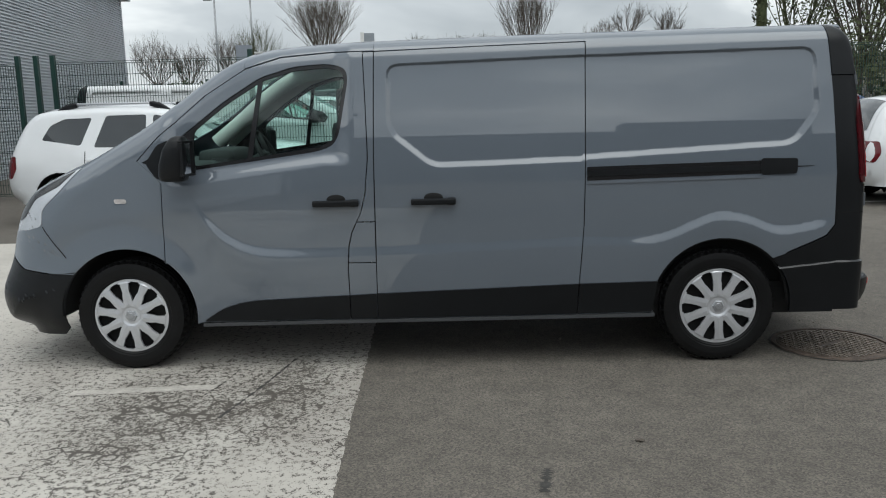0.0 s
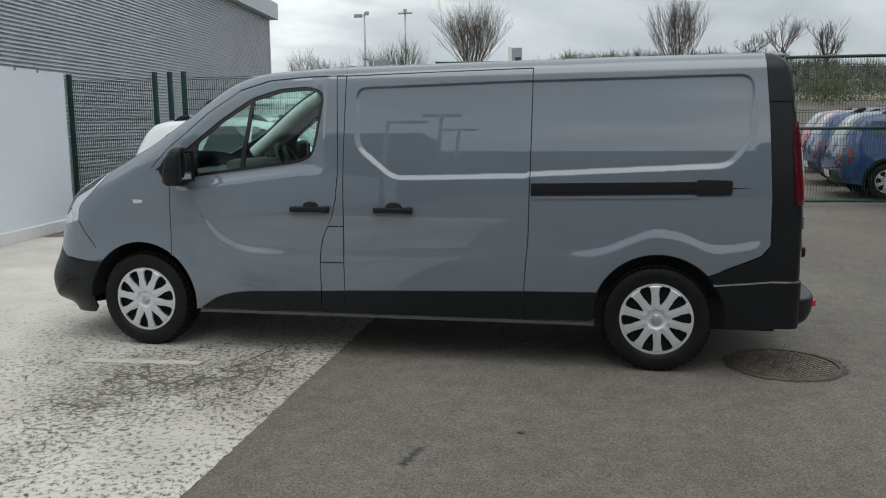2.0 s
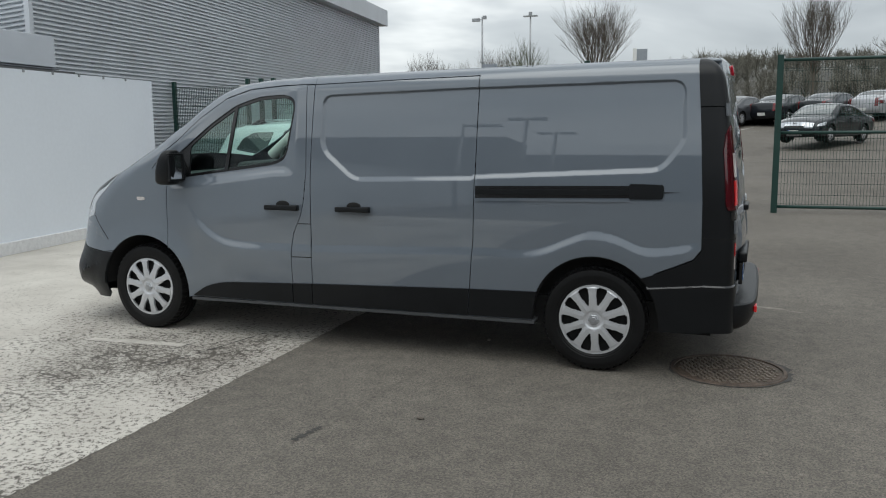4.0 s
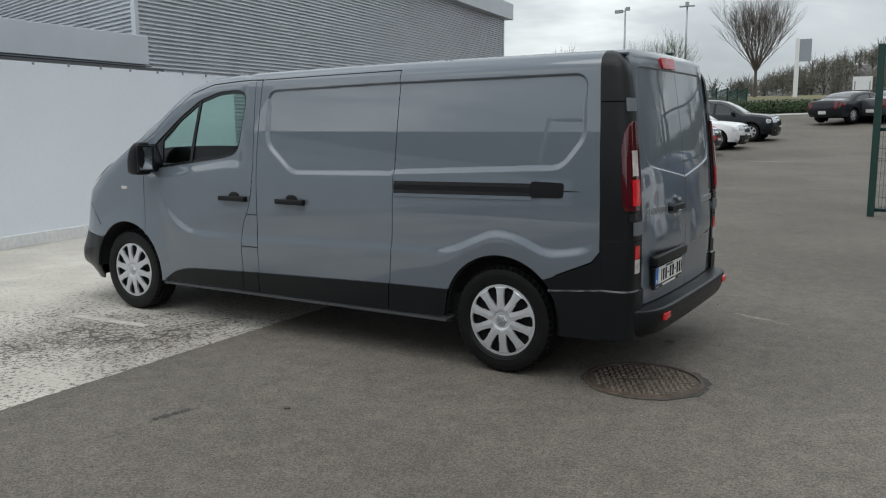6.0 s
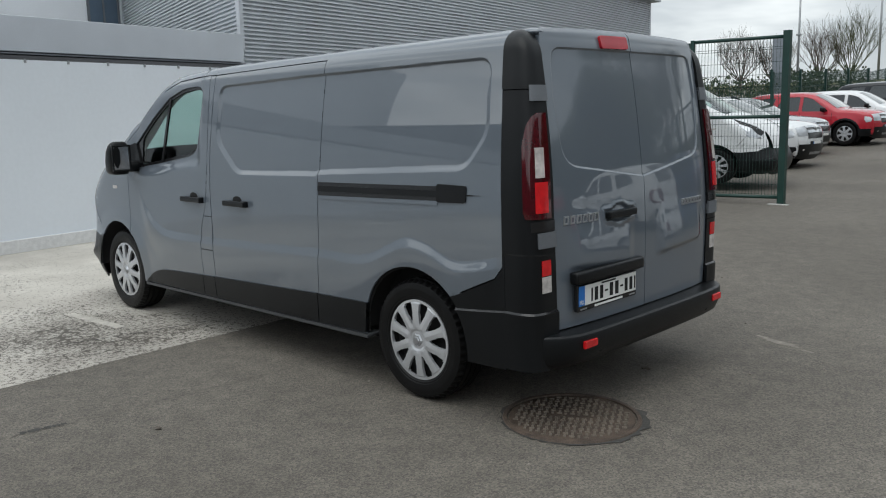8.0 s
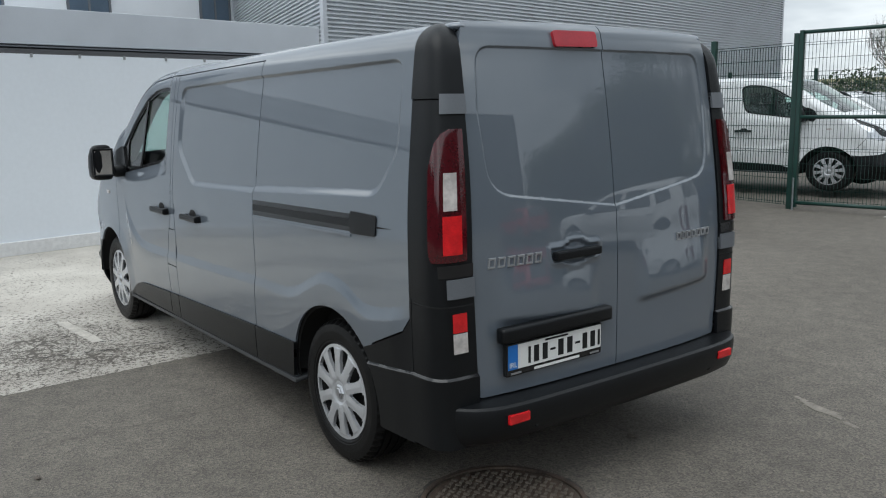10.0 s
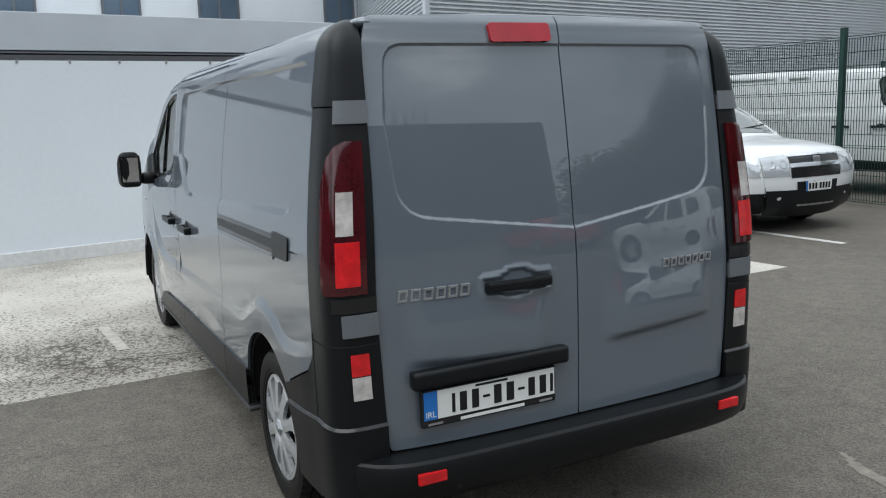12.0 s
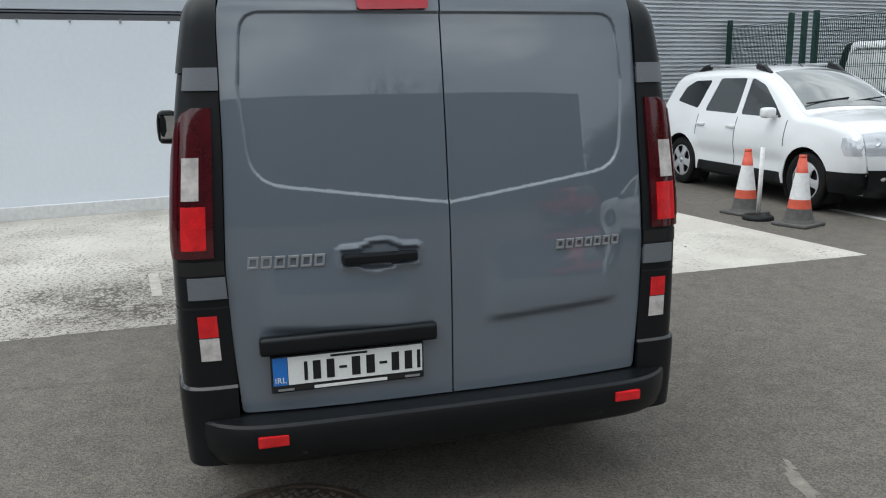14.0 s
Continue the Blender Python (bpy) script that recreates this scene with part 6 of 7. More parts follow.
fence_run([(-9.95, 9.75), (-7.85, 9.58)], "dark green welded mesh fence by the building", 2.45)
fence_run([(-7.52, 9.60)], "dark green fence post", 2.45)
fence_run([(-7.20, 9.58), (-3.50, 9.30), (-1.92, 9.10)], "dark green welded mesh fence with posts", 2.45)
fence_run([(6.30, 9.75), (8.9, 9.9), (11.5, 10.05), (14.1, 10.2), (16.7, 10.35), (19.3, 10.5)], "green welded mesh fence of the car park", 2.45)


def gate_leaf(p, q, label, post_at=0):
    g = thing("gate_leaf", label, "gate")
    p, q = Vector((*p, 0)), Vector((*q, 0))
    for i, a in enumerate((p, q)):
        bm = bmesh.new()
        w = 0.052 if i == post_at else 0.03
        box(bm, a.x - w, a.x + w, a.y - w, a.y + w, 0.0 if i == post_at else 0.05, 2.72 if i == post_at else 2.66, 0.004)
        part("gate_post" if i == post_at else "stile", bm, M_GREEN, g)
    for z in (0.12, 1.40, 2.63):
        bm = bmesh.new()
        tube(bm, p + Vector((0, 0, z)), q + Vector((0, 0, z)), 0.028, n=8)
        part("rail", bm, M_GREEN, g, smooth=True)
    bm = bmesh.new()
    wires(bm, p, q, 0.12, 2.63)
    part("mesh_panel", bm, M_GREEN, g, "green welded wire panel")
    bm = bmesh.new()
    tube(bm, q + Vector((0, -0.05, 0.0)), q + Vector((0, -0.05, 0.5)), 0.012, n=6)
    part("drop_bolt", bm, M_GALV, g)
    return g


gate_leaf((-0.345, 9.27), (-1.80, 9.02), "open dark green mesh gate leaf")
gate_leaf((2.92, 9.54), (6.24, 9.74), "dark green mesh gate leaf")
boxes("gate_stop", [(-0.5, -0.2, 9.10, 9.22, 0.0, 0.02)], M_CONC, None, "small concrete patch at the gate post", kind="structure")
# boundary fence behind the parked row
bf = thing("mesh_fence", "dark green boundary fence behind parked cars", "fence")
bpost = [(-7.5 - 0.0175 * (y - 26), y, 2.88 + 0.0292 * (y - 26)) for y in [26.0 + 2.8 * i for i in range(10)]]
for x, y, top in bpost:
    bm = bmesh.new()
    box(bm, x - 0.045, x + 0.045, y - 0.045, y + 0.045, float(rise(x, y)) - 0.05, top, 0.004)
    part("post", bm, M_GREEN, bf)
for p, q in zip(bpost, bpost[1:]):
    bm = bmesh.new()
    ym = (p[1] + q[1]) / 2
    wires(bm, p[:2], q[:2], 0.04, (p[2] + q[2]) / 2 - float(rise(0, ym)) - 0.10, r=0.005)
    part("mesh_panel", bm, M_GREEN, bf, "green welded wire panel")
fence_run([(-12.5, 18.9), (-9.9, 19.2), (-7.4, 19.5), (-4.9, 19.8)], "dark green mesh fence behind the white van", 2.1, 2.3)


# ---- cones and stub post ----
def cone(at):
    c = thing("traffic_cone", "orange and white traffic cone with a dusty grey base", "traffic cone", "traffic cones", at=at)
    bm = bmesh.new()
    box(bm, -0.20, 0.20, -0.20, 0.20, 0.0, 0.035, 0.015)
    ring = lathe(bm, [(0.175, -0.03), (0.15, -0.07), (0.122, -0.19)], 24, Matrix.Rotation(radians(-90), 4, "X"))
    part("base", bm, M_CONEB, c, "dusty grey rubber base", smooth=False)
    for z0, z1, m, n in ((0.188, 0.285, M_ORANGE, "band"), (0.285, 0.565, M_CONEW, "sleeve"), (0.565, 0.745, M_ORANGE, "tip")):
        bm = bmesh.new()
        rr = lambda z: 0.128 - (z - 0.155) * (0.128 - 0.036) / 0.59
        lathe(bm, [(rr(z0), -z0), (rr(z1), -z1)] + ([(0.036, -0.72), (0.04, -0.725), (0.04, -0.75), (0.001, -0.755)] if n == "tip" else []), 28, Matrix.Rotation(radians(-90), 4, "X"))
        part(n, bm, m, c, smooth=True)
    return c


c1 = cone(pose(-2.80, 5.15, 0, 0, 0, 12))
copy_thing(c1, pose(-1.97, 5.22, 0, 0, 0, 20))
st = thing("stub_post", "thin white post in a round black base", "post", at=pose(-2.42, 5.05, 0))
bm = bmesh.new()
lathe(bm, [(0.001, -0.07), (0.05, -0.07), (0.15, -0.05), (0.17, -0.03), (0.17, 0.0)], 28, Matrix.Rotation(radians(-90), 4, "X"))
part("base", bm, M_RUBBER, st, smooth=True)
bm = bmesh.new()
tube(bm, (0, 0, 0.06), (0.012, 0, 0.80), 0.024, n=14)
part("post", bm, M_CONEW, st, smooth=True)

# ---- manhole ----
mh = thing("manhole_cover", "round rusty cast iron manhole cover in asphalt", "manhole cover", at=pose(2.555, -0.62, 0.0, 0, 0, 28))
bm = bmesh.new()
lathe(bm, [(0.001, -0.006), (0.318, -0.006), (0.322, -0.002)], 64, Matrix.Rotation(radians(-90), 4, "X"))
part("lid", bm, M_IRON, mh)
bm = bmesh.new()
lathe(bm, [(0.328, -0.003), (0.330, -0.011), (0.350, -0.011), (0.354, -0.003)], 64, Matrix.Rotation(radians(-90), 4, "X"))
part("frame", bm, M_IRON, mh, smooth=False)
bm = bmesh.new()
for i in range(-9, 10):
    for j in range(-9, 10):
        x, y = i * 0.034, j * 0.034
        if math.hypot(x, y) < 0.295 and not (abs(y) < 0.03 and abs(x) < 0.12):
            w, h = (0.0125, 0.006) if (i + j) % 2 else (0.006, 0.0125)
            box(bm, x - w, x + w, y - h, y + h, 0.006, 0.0125)
part("tread", bm, M_IRONT, mh)
rng = random.Random(11)
ring_o = [((0.362 + rng.uniform(-0.008, 0.014) + (0.05 if 300 < a or a < 30 else 0) * rng.random()) * math.cos(radians(a)), (0.361 + rng.uniform(-0.007, 0.012)) * math.sin(radians(a))) for a in range(0, 360, 5)]
me = bpy.data.meshes.new("tar_ring")
n0 = len(ring_o)
vin = [(0.352 * math.cos(radians(a)), 0.352 * math.sin(radians(a))) for a in range(0, 360, 5)]
me.from_pydata([(x, y, 0.0042) for x, y in ring_o + vin], [], [(i, (i + 1) % n0, n0 + (i + 1) % n0, n0 + i) for i in range(n0)])
link("tar_ring", me, M_TAR, mh, "dark earth joint")


# ---- marks on the ground ----
def ribbon(name, pts, w, m, label, z=0.0012, seed=1, jitter=0.4):
    rng = random.Random(seed)
    p = spline(pts, 14)
    t = np.gradient(p, axis=0)
    n = np.c_[-t[:, 1], t[:, 0]] / np.linalg.norm(t, axis=1)[:, None]
    a, b = [], []
    for q, d in zip(p, n):
        ww = w * (1 + jitter * rng.uniform(-1, 1)) / 2
        a.append((*(q + d * ww), float(rise(*q)) + z))
        b.append((*(q - d * ww), float(rise(*q)) + z))
    return link(name, grid_mesh(name, np.stack([a, b], 1)), m, None, label, kind="structure")


ribbon("tar_joint_2", [(-0.80, -0.75), (-0.86, -1.10), (-0.93, -1.45), (-1.00, -1.75)], 0.014, M_TAR, "dark crack in the white paint", z=0.0032, seed=6, jitter=0.95)
ribbon("tar_joint_3", [(-1.10, -0.95), (-1.13, -1.2), (-1.18, -1.4)], 0.008, M_TAR, "dark crack in the white paint", z=0.0032, seed=7, jitter=0.95)
ribbon("tar_joint_4", [(0.60, -2.38), (0.585, -2.48), (0.565, -2.6)], 0.035, M_TAR, "dark patch in the joint", z=0.0024, seed=9, jitter=0.9)
ribbon("tar_joint_1", [(0.74, -0.5), (0.70, -1.3), (0.645, -2.0), (0.585, -2.5), (0.54, -3.0)], 0.030, M_TARF, "faint rough joint in the asphalt", seed=2, jitter=0.9)
ribbon("line_pad", [(-1.95, -1.335), (-1.6, -1.30), (-1.15, -1.26)], 0.08, M_LINEP, "old white line on the pad", z=0.0032, seed=3, jitter=0.1)
for i, (a, b) in enumerate((((5.3, 12.95), (9.9, 13.2)), ((5.4, 15.6), (10, 15.9)), ((5.6, 18.4), (10, 18.6)), ((5.2, 10.45), (9.6, 10.6)), ((-1.6, 21.5), (0.3, 21.6)), ((-1.3, 35.0), (2.2, 36.6)), ((2.2, 36.6), (5.0, 37.9)), ((1.0, 36.0), (2.2, 39.2)), ((3.6, 37.2), (4.8, 40.5)), ((-2.7, 6.27), (-1.1, 6.36)), ((5.5, 6.6), (7.5, 6.7)))):
    ribbon("line_parking", [a, ((a[0] + b[0]) / 2, (a[1] + b[1]) / 2), b], 0.11, M_LINE, "white parking bay line", seed=20 + i, jitter=0.12)


rng = random.Random(4)
for i, (cx, cy, rx, ry) in enumerate(((2.83, 1.39, 0.15, 0.045), (3.02, 1.30, 0.05, 0.02), (2.66, 1.46, 0.06, 0.018))):
    flat("pale_scrape", [(cx + rx * rng.uniform(0.65, 1.15) * math.cos(a * 0.349) , cy - 0.25 * rx * math.cos(a * 0.349) + ry * rng.uniform(0.6, 1.2) * math.sin(a * 0.349)) for a in range(18)], 0.002, M_SCRAPE, "pale scrape of mortar on asphalt")
bm = bmesh.new()
for i in range(110):
    x, y = rng.uniform(-1.5, 5.5), rng.uniform(-4.5, 4.5)
    q = rng.uniform(0.004, 0.010) * (1.5 if i % 9 == 0 else 1)
    z = 0.002 + (0.004 if x < -0.2 else 0)
    bmesh.ops.create_icosphere(bm, subdivisions=1, radius=q, matrix=Matrix.Translation((x, y, z)) @ Matrix.Rotation(rng.uniform(0, 6), 4, "Z") @ Matrix.Diagonal((1.3, 0.9, 0.7, 1)))
part("pebbles", bm, M_SCRAPE, None, "small pale stones lying on asphalt", category="pebbles", kind="stuff")
for i, (x, y, q) in enumerate(((2.43, 0.33, 0.02), (1.05, -2.1, 0.015), (4.2, -1.9, 0.016))):
    bm = bmesh.new()
    bmesh.ops.create_icosphere(bm, subdivisions=2, radius=q, matrix=Matrix.Translation((x, y, 0.006)) @ Matrix.Diagonal((1.6, 0.9, 0.3, 1)))
    for v in bm.verts:
        v.co += Vector((rng.uniform(-1, 1), rng.uniform(-1, 1), rng.uniform(0, 1))) * q * 0.2
    part("dead_leaf", bm, M_BARK, None, "brown scrap of leaf litter on the asphalt", category="leaf litter", group="leaf litter")


# ---- poles and signs ----
def mast(x, y, h, label, arms):
    z = float(rise(x, y))
    m = thing("lamp_mast", label, "lamp post", at=pose(x, y, z))
    bm = bmesh.new()
    tube(bm, (0, 0, 0), (0, 0, h), 0.09 * h / 7, 0.055 * h / 7, 10)
    box(bm, -0.14, 0.14, -0.14, 0.14, h * 0.52, h * 0.52 + 0.12, 0.02)
    part("pole", bm, M_GALV, m, smooth=True)
    for i, (a, b, s) in enumerate(arms):
        bm = bmesh.new()
        tube(bm, (0, 0, a[2]), a, 0.03, n=6)
        part("arm", bm, M_GALV, m)
        bm = bmesh.new()
        box(bm, a[0] - s[0], a[0] + s[0], a[1] - s[1], a[1] + s[1], a[2] - s[2], a[2] + s[2], 0.02, None)
        part(b, bm, M_GALV, m, "grey " + b.replace("_", " "))
    return m


mast(-16.15, 50.9, 6.65, "grey mast with security cameras", [((-0.45, 0, 6.45), "camera_head", (0.28, 0.1, 0.11)), ((0.18, 0, 6.6), "camera_head", (0.12, 0.1, 0.12))])
mast(-25.9, 100.0, 11.6, "tall grey steel floodlight mast", [((-0.5, 0, 11.2), "floodlight", (0.42, 0.2, 0.08)), ((0.5, 0, 11.2), "floodlight", (0.42, 0.2, 0.08)), ((0, 0, 11.45), "floodlight", (0.2, 0.16, 0.26))])
mast(-3.1, -11.6, 4.8, "grey lamp post with a side arm", [((0.5, 0, 4.72), "floodlight", (0.32, 0.08, 0.04))])
mast(-2.9, -15.6, 6.3, "tall grey steel floodlight post", [((-0.3, 0, 6.2), "floodlight", (0.2, 0.12, 0.06)), ((0.3, 0, 6.2), "floodlight", (0.2, 0.12, 0.06))])
mast(-3.8, -22.5, 7.5, "tall grey steel floodlight post", [((-0.4, 0, 7.4), "floodlight", (0.25, 0.12, 0.07)), ((0.4, 0, 7.4), "floodlight", (0.25, 0.12, 0.07))])
sp = thing("sign_post", "tall pale totem sign", "sign", at=pose(-9.8, 82.0, float(rise(-9.8, 82.0))))
boxes("post", [(-0.38, 0.0, -0.15, 0.15, 0, 5.6)], M_CONEW, sp)
boxes("board", [(0.0, 1.05, -0.11, 0.11, 3.4, 5.5)], M_SIGN, sp, "dull blue sign board")
bd = thing("notice_board", "small white notice board", "sign", at=pose(-1.9, 58.0, float(rise(-1.9, 58.0))))
boxes("post", [(-0.5, -0.42, -0.05, 0.05, 0, 1.2), (0.42, 0.5, -0.05, 0.05, 0, 1.2)], M_GALV, bd)
boxes("board", [(-0.6, 0.6, -0.04, 0.04, 0.6, 1.5)], M_CONEW, bd)
fb2 = thing("flag_sign", "tall pale blue banner sign", "sign", at=pose(-9.2, 31.0, float(rise(-9.2, 31))))
boxes("board", [(-0.35, 0.35, -0.06, 0.06, 0, 3.6)], M_SIGN, fb2)


# ---- trees ----
def branch(bm, p, d, length, r, depth, rng, spread, up, n=5):
    seg = 3 if depth > 1 else 2
    pts, q = [Vector(p)], Vector(p)
    d = Vector(d).normalized()
    for i in range(seg):
        d = (d + Vector((rng.uniform(-1, 1), rng.uniform(-1, 1), rng.uniform(-0.4, 1))) * 0.13 + Vector((0, 0, up))).normalized()
        q = q + d * (length / seg)
        pts.append(q.copy())
    for i in range(seg):
        a, b = r * (1 - 0.5 * i / seg), r * (1 - 0.5 * (i + 1) / seg)
        tube(bm, pts[i], pts[i + 1], a, b, n if depth > 1 else 3, caps=False)
    if depth == 0:
        return
    k = rng.randint(3, 4) if depth > 1 else rng.randint(3, 5)
    for i in range(k):
        f = 0.35 + 0.65 * (i + 1) / k
        j = min(seg - 1, int(f * seg))
        o = pts[j].lerp(pts[j + 1], min(1, f * seg - j))
        side = Vector((rng.uniform(-1, 1), rng.uniform(-1, 1), rng.uniform(-0.2, 0.6))).normalized()
        branch(bm, o, (d + side * spread).normalized(), length * rng.uniform(0.52, 0.78), r * 0.56, depth - 1, rng, spread, up, max(3, n - 1))


def bare_tree(label, x, y, h, seed, trunk=0.28, limbs=8, spread=0.6, up=0.10, depth=3, m=None, r=0.12, open_=0.55, thin=0.36):
    rng = random.Random(seed)
    t = thing("tree", label, "tree", at=pose(x, y, float(rise(x, y)) - 0.05))
    bm = bmesh.new()
    ht = h * trunk
    tube(bm, (0, 0, 0), (0.02, 0.0, ht * 0.6), r * 1.2, r, 9, False)
    tube(bm, (0.02, 0, ht * 0.6), (0, 0.02, ht * 1.05), r, r * 0.95, 9, False)
    part("trunk", bm, m or M_BARK, t, smooth=True)
    bm = bmesh.new()
    for i in range(limbs):
        a = 2 * math.pi * (i + rng.uniform(-0.3, 0.3)) / limbs
        tilt = open_ * rng.uniform(0.25, 1.15)
        d = Vector((math.cos(a) * math.sin(tilt), math.sin(a) * math.sin(tilt), math.cos(tilt)))
        branch(bm, (0, 0, ht * rng.uniform(0.80, 1.06)), d, h * (1 - trunk) * rng.uniform(0.46, 0.58) * (1.08 - 0.22 * min(1, tilt)), r * thin, depth, rng, spread, up)
    part("crown", bm, m or M_BARK, t, "bare winter branches", smooth=True)
    return t


ta = bare_tree("bare vase-shaped winter tree by the hedge", -15.9, 92.5, 11.0, 3, trunk=0.30, limbs=52, spread=0.44, up=0.05, r=0.16, open_=0.80, thin=0.27)
tb = bare_tree("bare vase-shaped winter tree", 6.7, 78.7, 9.0, 8, trunk=0.30, limbs=36, spread=0.36, up=0.08, r=0.15, open_=0.75, thin=0.27)
it = bare_tree("tall bare tree with ivy round its trunk", 16.2, 40.0, 12.0, 15, trunk=0.5, limbs=9, spread=0.8, up=0.03, r=0.27, m=M_BARKG, open_=0.95)
bare_tree("small bare round-headed winter tree", 10.76, 58.0, 5.2, 21, trunk=0.62, limbs=9, spread=0.7, up=0.02, r=0.10, open_=1.1)
bare_tree("small bare round-headed winter tree", 12.67, 58.0, 6.2, 22, trunk=0.58, limbs=9, spread=0.7, up=0.02, r=0.11, open_=1.0)
bare_tree("low bushy bare winter tree", 15.62, 58.0, 5.2, 31, trunk=0.55, limbs=16, spread=0.5, up=0.04, r=0.11, open_=1.2)
for i, (x, y, h) in enumerate(((-17.5, 58.5, 4.2), (-15.9, 60, 4.8), (-22.0, 55.5, 4.2), (-20.0, 56.5, 3.6), (19.6, 44, 11), (21.5, 40, 11), (24, 44, 11.5), (23.5, 37, 11), (27, 38, 11), (26, 32, 10), (30, 30, 9))):
    bare_tree("bare winter tree at the boundary", x, y, h, 40 + i, trunk=0.15, limbs=18 if h < 6 else 13, spread=0.65, r=0.09 if h < 6 else 0.16, open_=1.0 if h < 6 else 0.7, m=M_BARKG if i % 3 == 1 else M_BARK)


def leaves(bm, c, s, n, size, rng):
    for _ in range(n):
        u = Vector((rng.gauss(0, 1), rng.gauss(0, 1), rng.gauss(0, 1))).normalized() * (rng.random() ** 0.4)
        p = Vector(c) + Vector((u.x * s[0], u.y * s[1], u.z * s[2]))
        a = Vector((rng.uniform(-1, 1), rng.uniform(-1, 1), rng.uniform(-1, 1))).normalized()
        b = a.orthogonal().normalized()
        k = size * rng.uniform(0.6, 1.3)
        bm.faces.new([bm.verts.new(p + a * k), bm.verts.new(p + b * k * 0.6), bm.verts.new(p - a * k * 0.8), bm.verts.new(p - b * k * 0.6)])


def stuff(name, bm, m, label, category):
    o = part(name, bm, m, None, label, category=category, kind="stuff")
    return o


rng = random.Random(77)
bm = bmesh.new()
for i in range(90):
    f = i / 89
    x, y = -11.5 + 13.0 * f, 43.2 + 3.4 * f + rng.uniform(-0.5, 0.5)
    leaves(bm, (x, y, float(rise(x, y)) + 0.35), (0.6, 0.6, 0.45), 150, 0.075, rng)
stuff("hedge", bm, M_HEDGE, "low green hedge along the far kerb", "hedge")
bm = bmesh.new()
for i in range(70):
    x, y = rng.uniform(11, 30), rng.uniform(48, 56)
    leaves(bm, (x, y, float(rise(x, y)) + rng.uniform(0.2, 1.5)), (1.3, 1.2, 0.8), 130, 0.085, rng)
for i in range(26):
    f = i / 25
    leaves(bm, (16.2 + rng.uniform(-0.2, 0.2), 40.0 + rng.uniform(-0.2, 0.2), float(rise(16, 40)) + 0.4 + 8.2 * f), (0.42, 0.42, 0.35), 90, 0.09, rng)
for i in range(150):
    x, y = rng.uniform(18, 34), rng.uniform(32, 44)
    leaves(bm, (x, y, float(rise(x, y)) + 7.5 * rng.random() ** 1.3), (1.5, 1.4, 1.4), 170, 0.10, rng)
stuff("undergrowth", bm, M_IVY, "brown-green winter undergrowth and ivy", "undergrowth")
bm = bmesh.new()
for i in range(60):
    x, y = -9.2 - 4.0 * rng.random(), 26 + 17 * rng.random() ** 1.2
    leaves(bm, (x, y, float(rise(x, y)) + rng.uniform(0.2, 1.7)), (0.9, 1.0, 0.6), 110, 0.085, rng)
stuff("far_scrub", bm, M_SCRUB, "dark green scrub behind the boundary fence", "scrub")
# wooded hill
def hill(x, y):
    return 3.4 + (1.0 + 7.0 * sstep(-34, -8, x) * (1 - 0.6 * sstep(15, 60, x))) * sstep(105, 160, y) + 1.5 * sstep(150, 240, y)


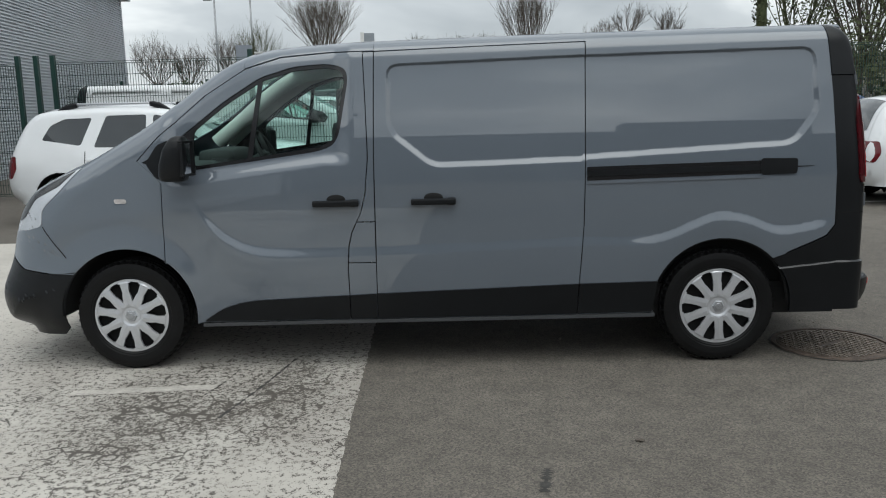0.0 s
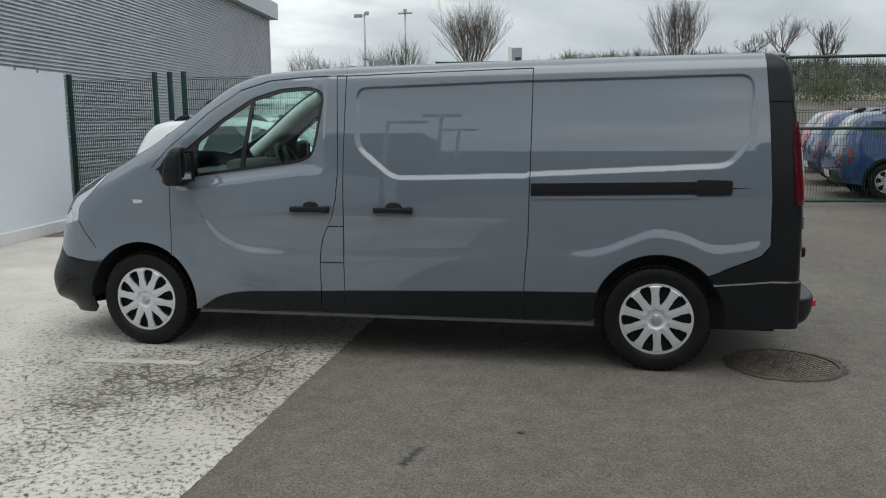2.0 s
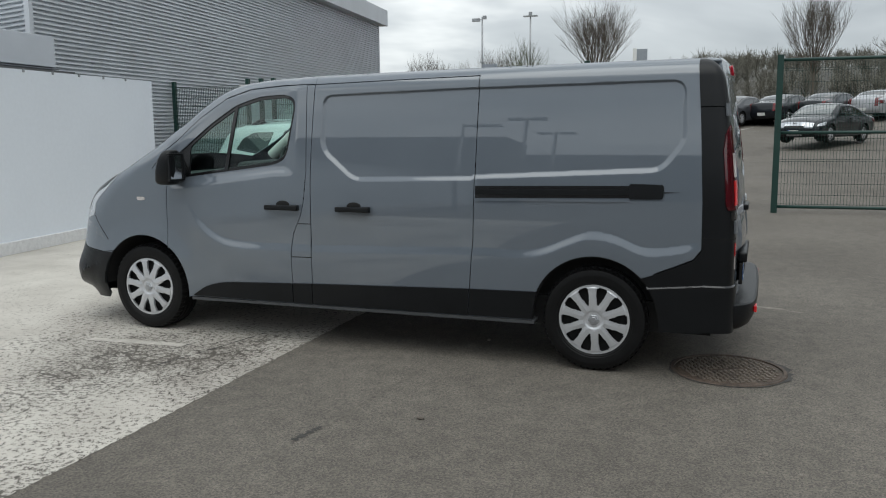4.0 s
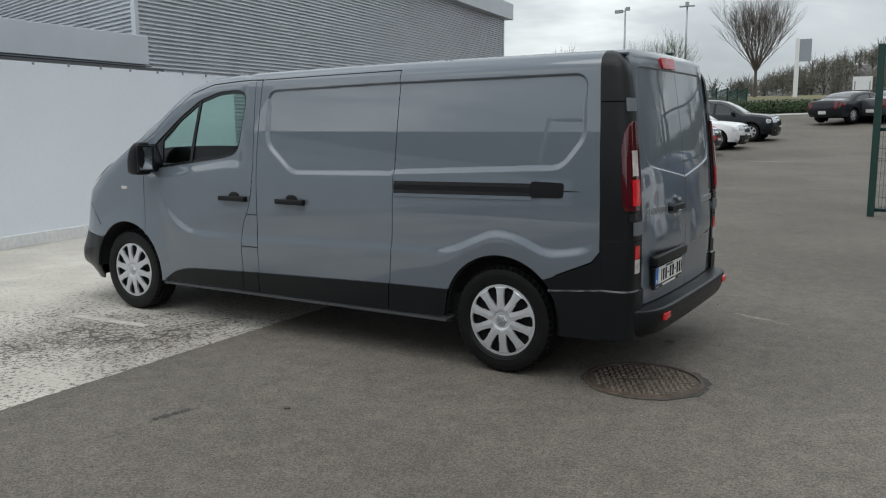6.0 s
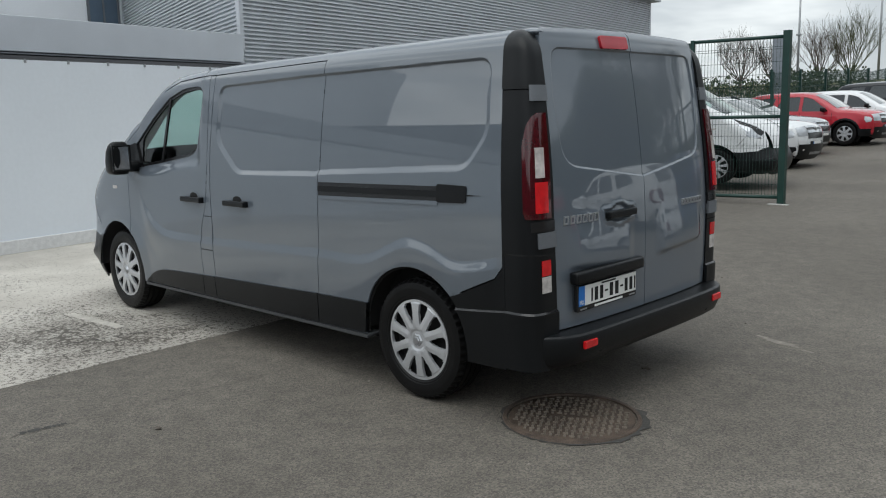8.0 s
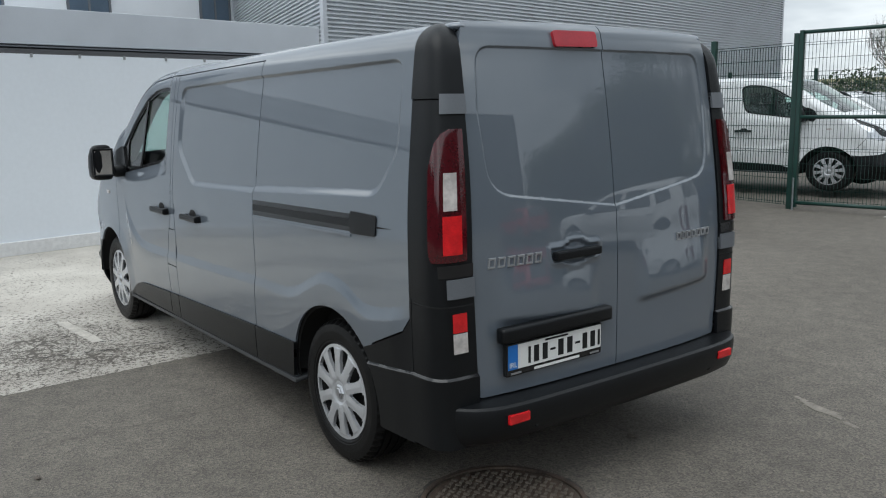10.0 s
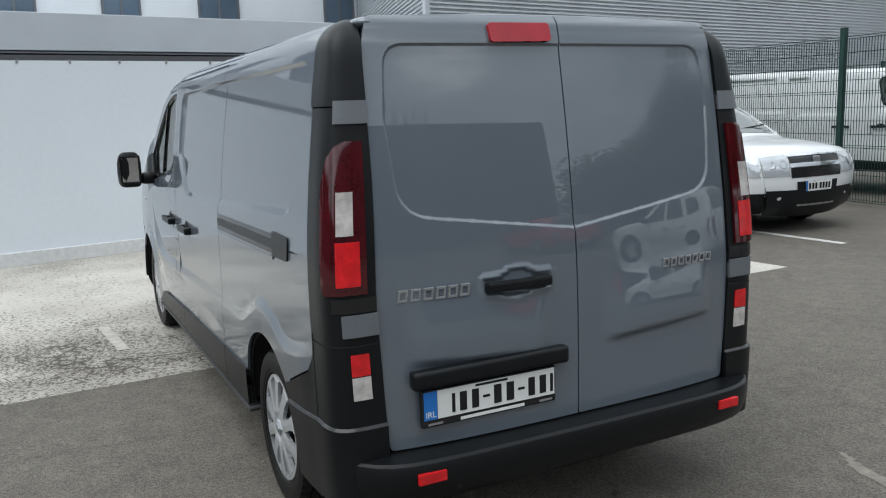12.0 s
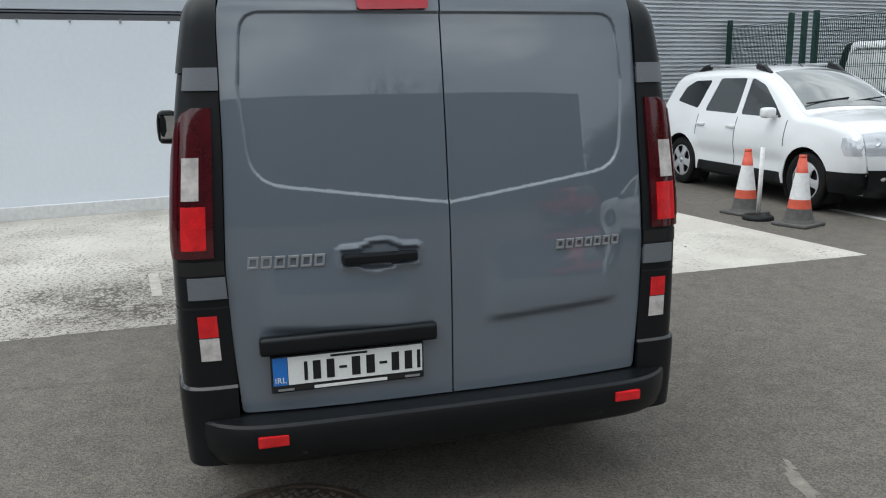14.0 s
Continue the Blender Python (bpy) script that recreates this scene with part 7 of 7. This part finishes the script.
hx = np.linspace(-140, 150, 60)
hy = np.linspace(95, 260, 20)
HX, HY = np.meshgrid(hx, hy, indexing="ij")
HZ = hill(HX, HY)
link("backdrop_hill", grid_mesh("backdrop_hill", np.stack([HX, HY, HZ], -1)), M_HILL, None, "distant wooded hill", kind="structure")
bm = bmesh.new()
for i in range(620):
    x, y = rng.uniform(-27, 75), 116 + 72 * rng.random() ** 1.3
    z = max(float(hill(x, y)), float(rise(x, y)) - 0.3)
    h = rng.uniform(2.8, 4.9)
    for j in range(30):
        a, tl = rng.uniform(0, 6.28), rng.uniform(0.05, 0.8)
        d = Vector((math.cos(a) * math.sin(tl), math.sin(a) * math.sin(tl), math.cos(tl)))
        o = Vector((x, y, z + h * rng.uniform(0.05, 0.45)))
        tube(bm, o, o + d * h * rng.uniform(0.3, 0.6), 0.06, 0.015, 3, False)
    leaves(bm, (x, y, z + h * 0.4), (2.0, 2.0, h * 0.42), 170, 0.12, rng)
stuff("far_woods", bm, M_TWIG, "brown bare winter woods on a hill", "woods")
flat("field", [(-60, 62), (-60, 110), (80, 110), (80, 62)], 0.03, M_GRASS, "rough winter grass field")
kb = [(-12.5, 41.8), (-6, 43.0), (-1.5, 44.3), (3, 46.2), (9, 48.5)]
bm = bmesh.new()
for (a, b), (c, d) in zip(kb, kb[1:]):
    tube(bm, (a, b, float(rise(a, b)) + 0.03), (c, d, float(rise(c, d)) + 0.03), 0.11, n=6)
part("kerb", bm, M_CONC, None, "pale concrete kerb", kind="structure")

# ---- behind the camera ----
boxes("wall_far_south", [(-9, 8, -38, -36, 0, 8.4), (8, 17, -38, -36, 0, 9.3), (17, 50, -38, -36, 0, 7.6)], M_WALLGAP, None, "dark low building across the yard", kind="structure")
boxes("wall_near_south", [(-44, -19.5, -17, -15, 0, 7.4), (-19.5, -3.2, -17, -15, 0, 5.2)], M_WALLGAP, None, "dark flat-roofed shed across the yard", kind="structure")
boxes("wall_far_east", [(40, 42, -30, 25.5, 0, 11.9)], M_WALLGAP, None, "dark low building across the road", kind="structure")
bare_tree("bare tree across the road", 27, 5.2, 8.6, 61, limbs=9, r=0.2, open_=0.7)
bm = bmesh.new()
for i in range(170):
    a, q = radians(rng.uniform(30, 53)), rng.uniform(28, 34)
    leaves(bm, (2.5 + q * math.sin(a), q * math.cos(a), rng.uniform(0.8, 9.0) * (0.78 + 0.22 * math.sin(a * 13))), (2.0, 2.0, 1.6), 560, 0.15, rng)
stuff("road_trees", bm, M_IVY, "dark trees across the road", "trees")
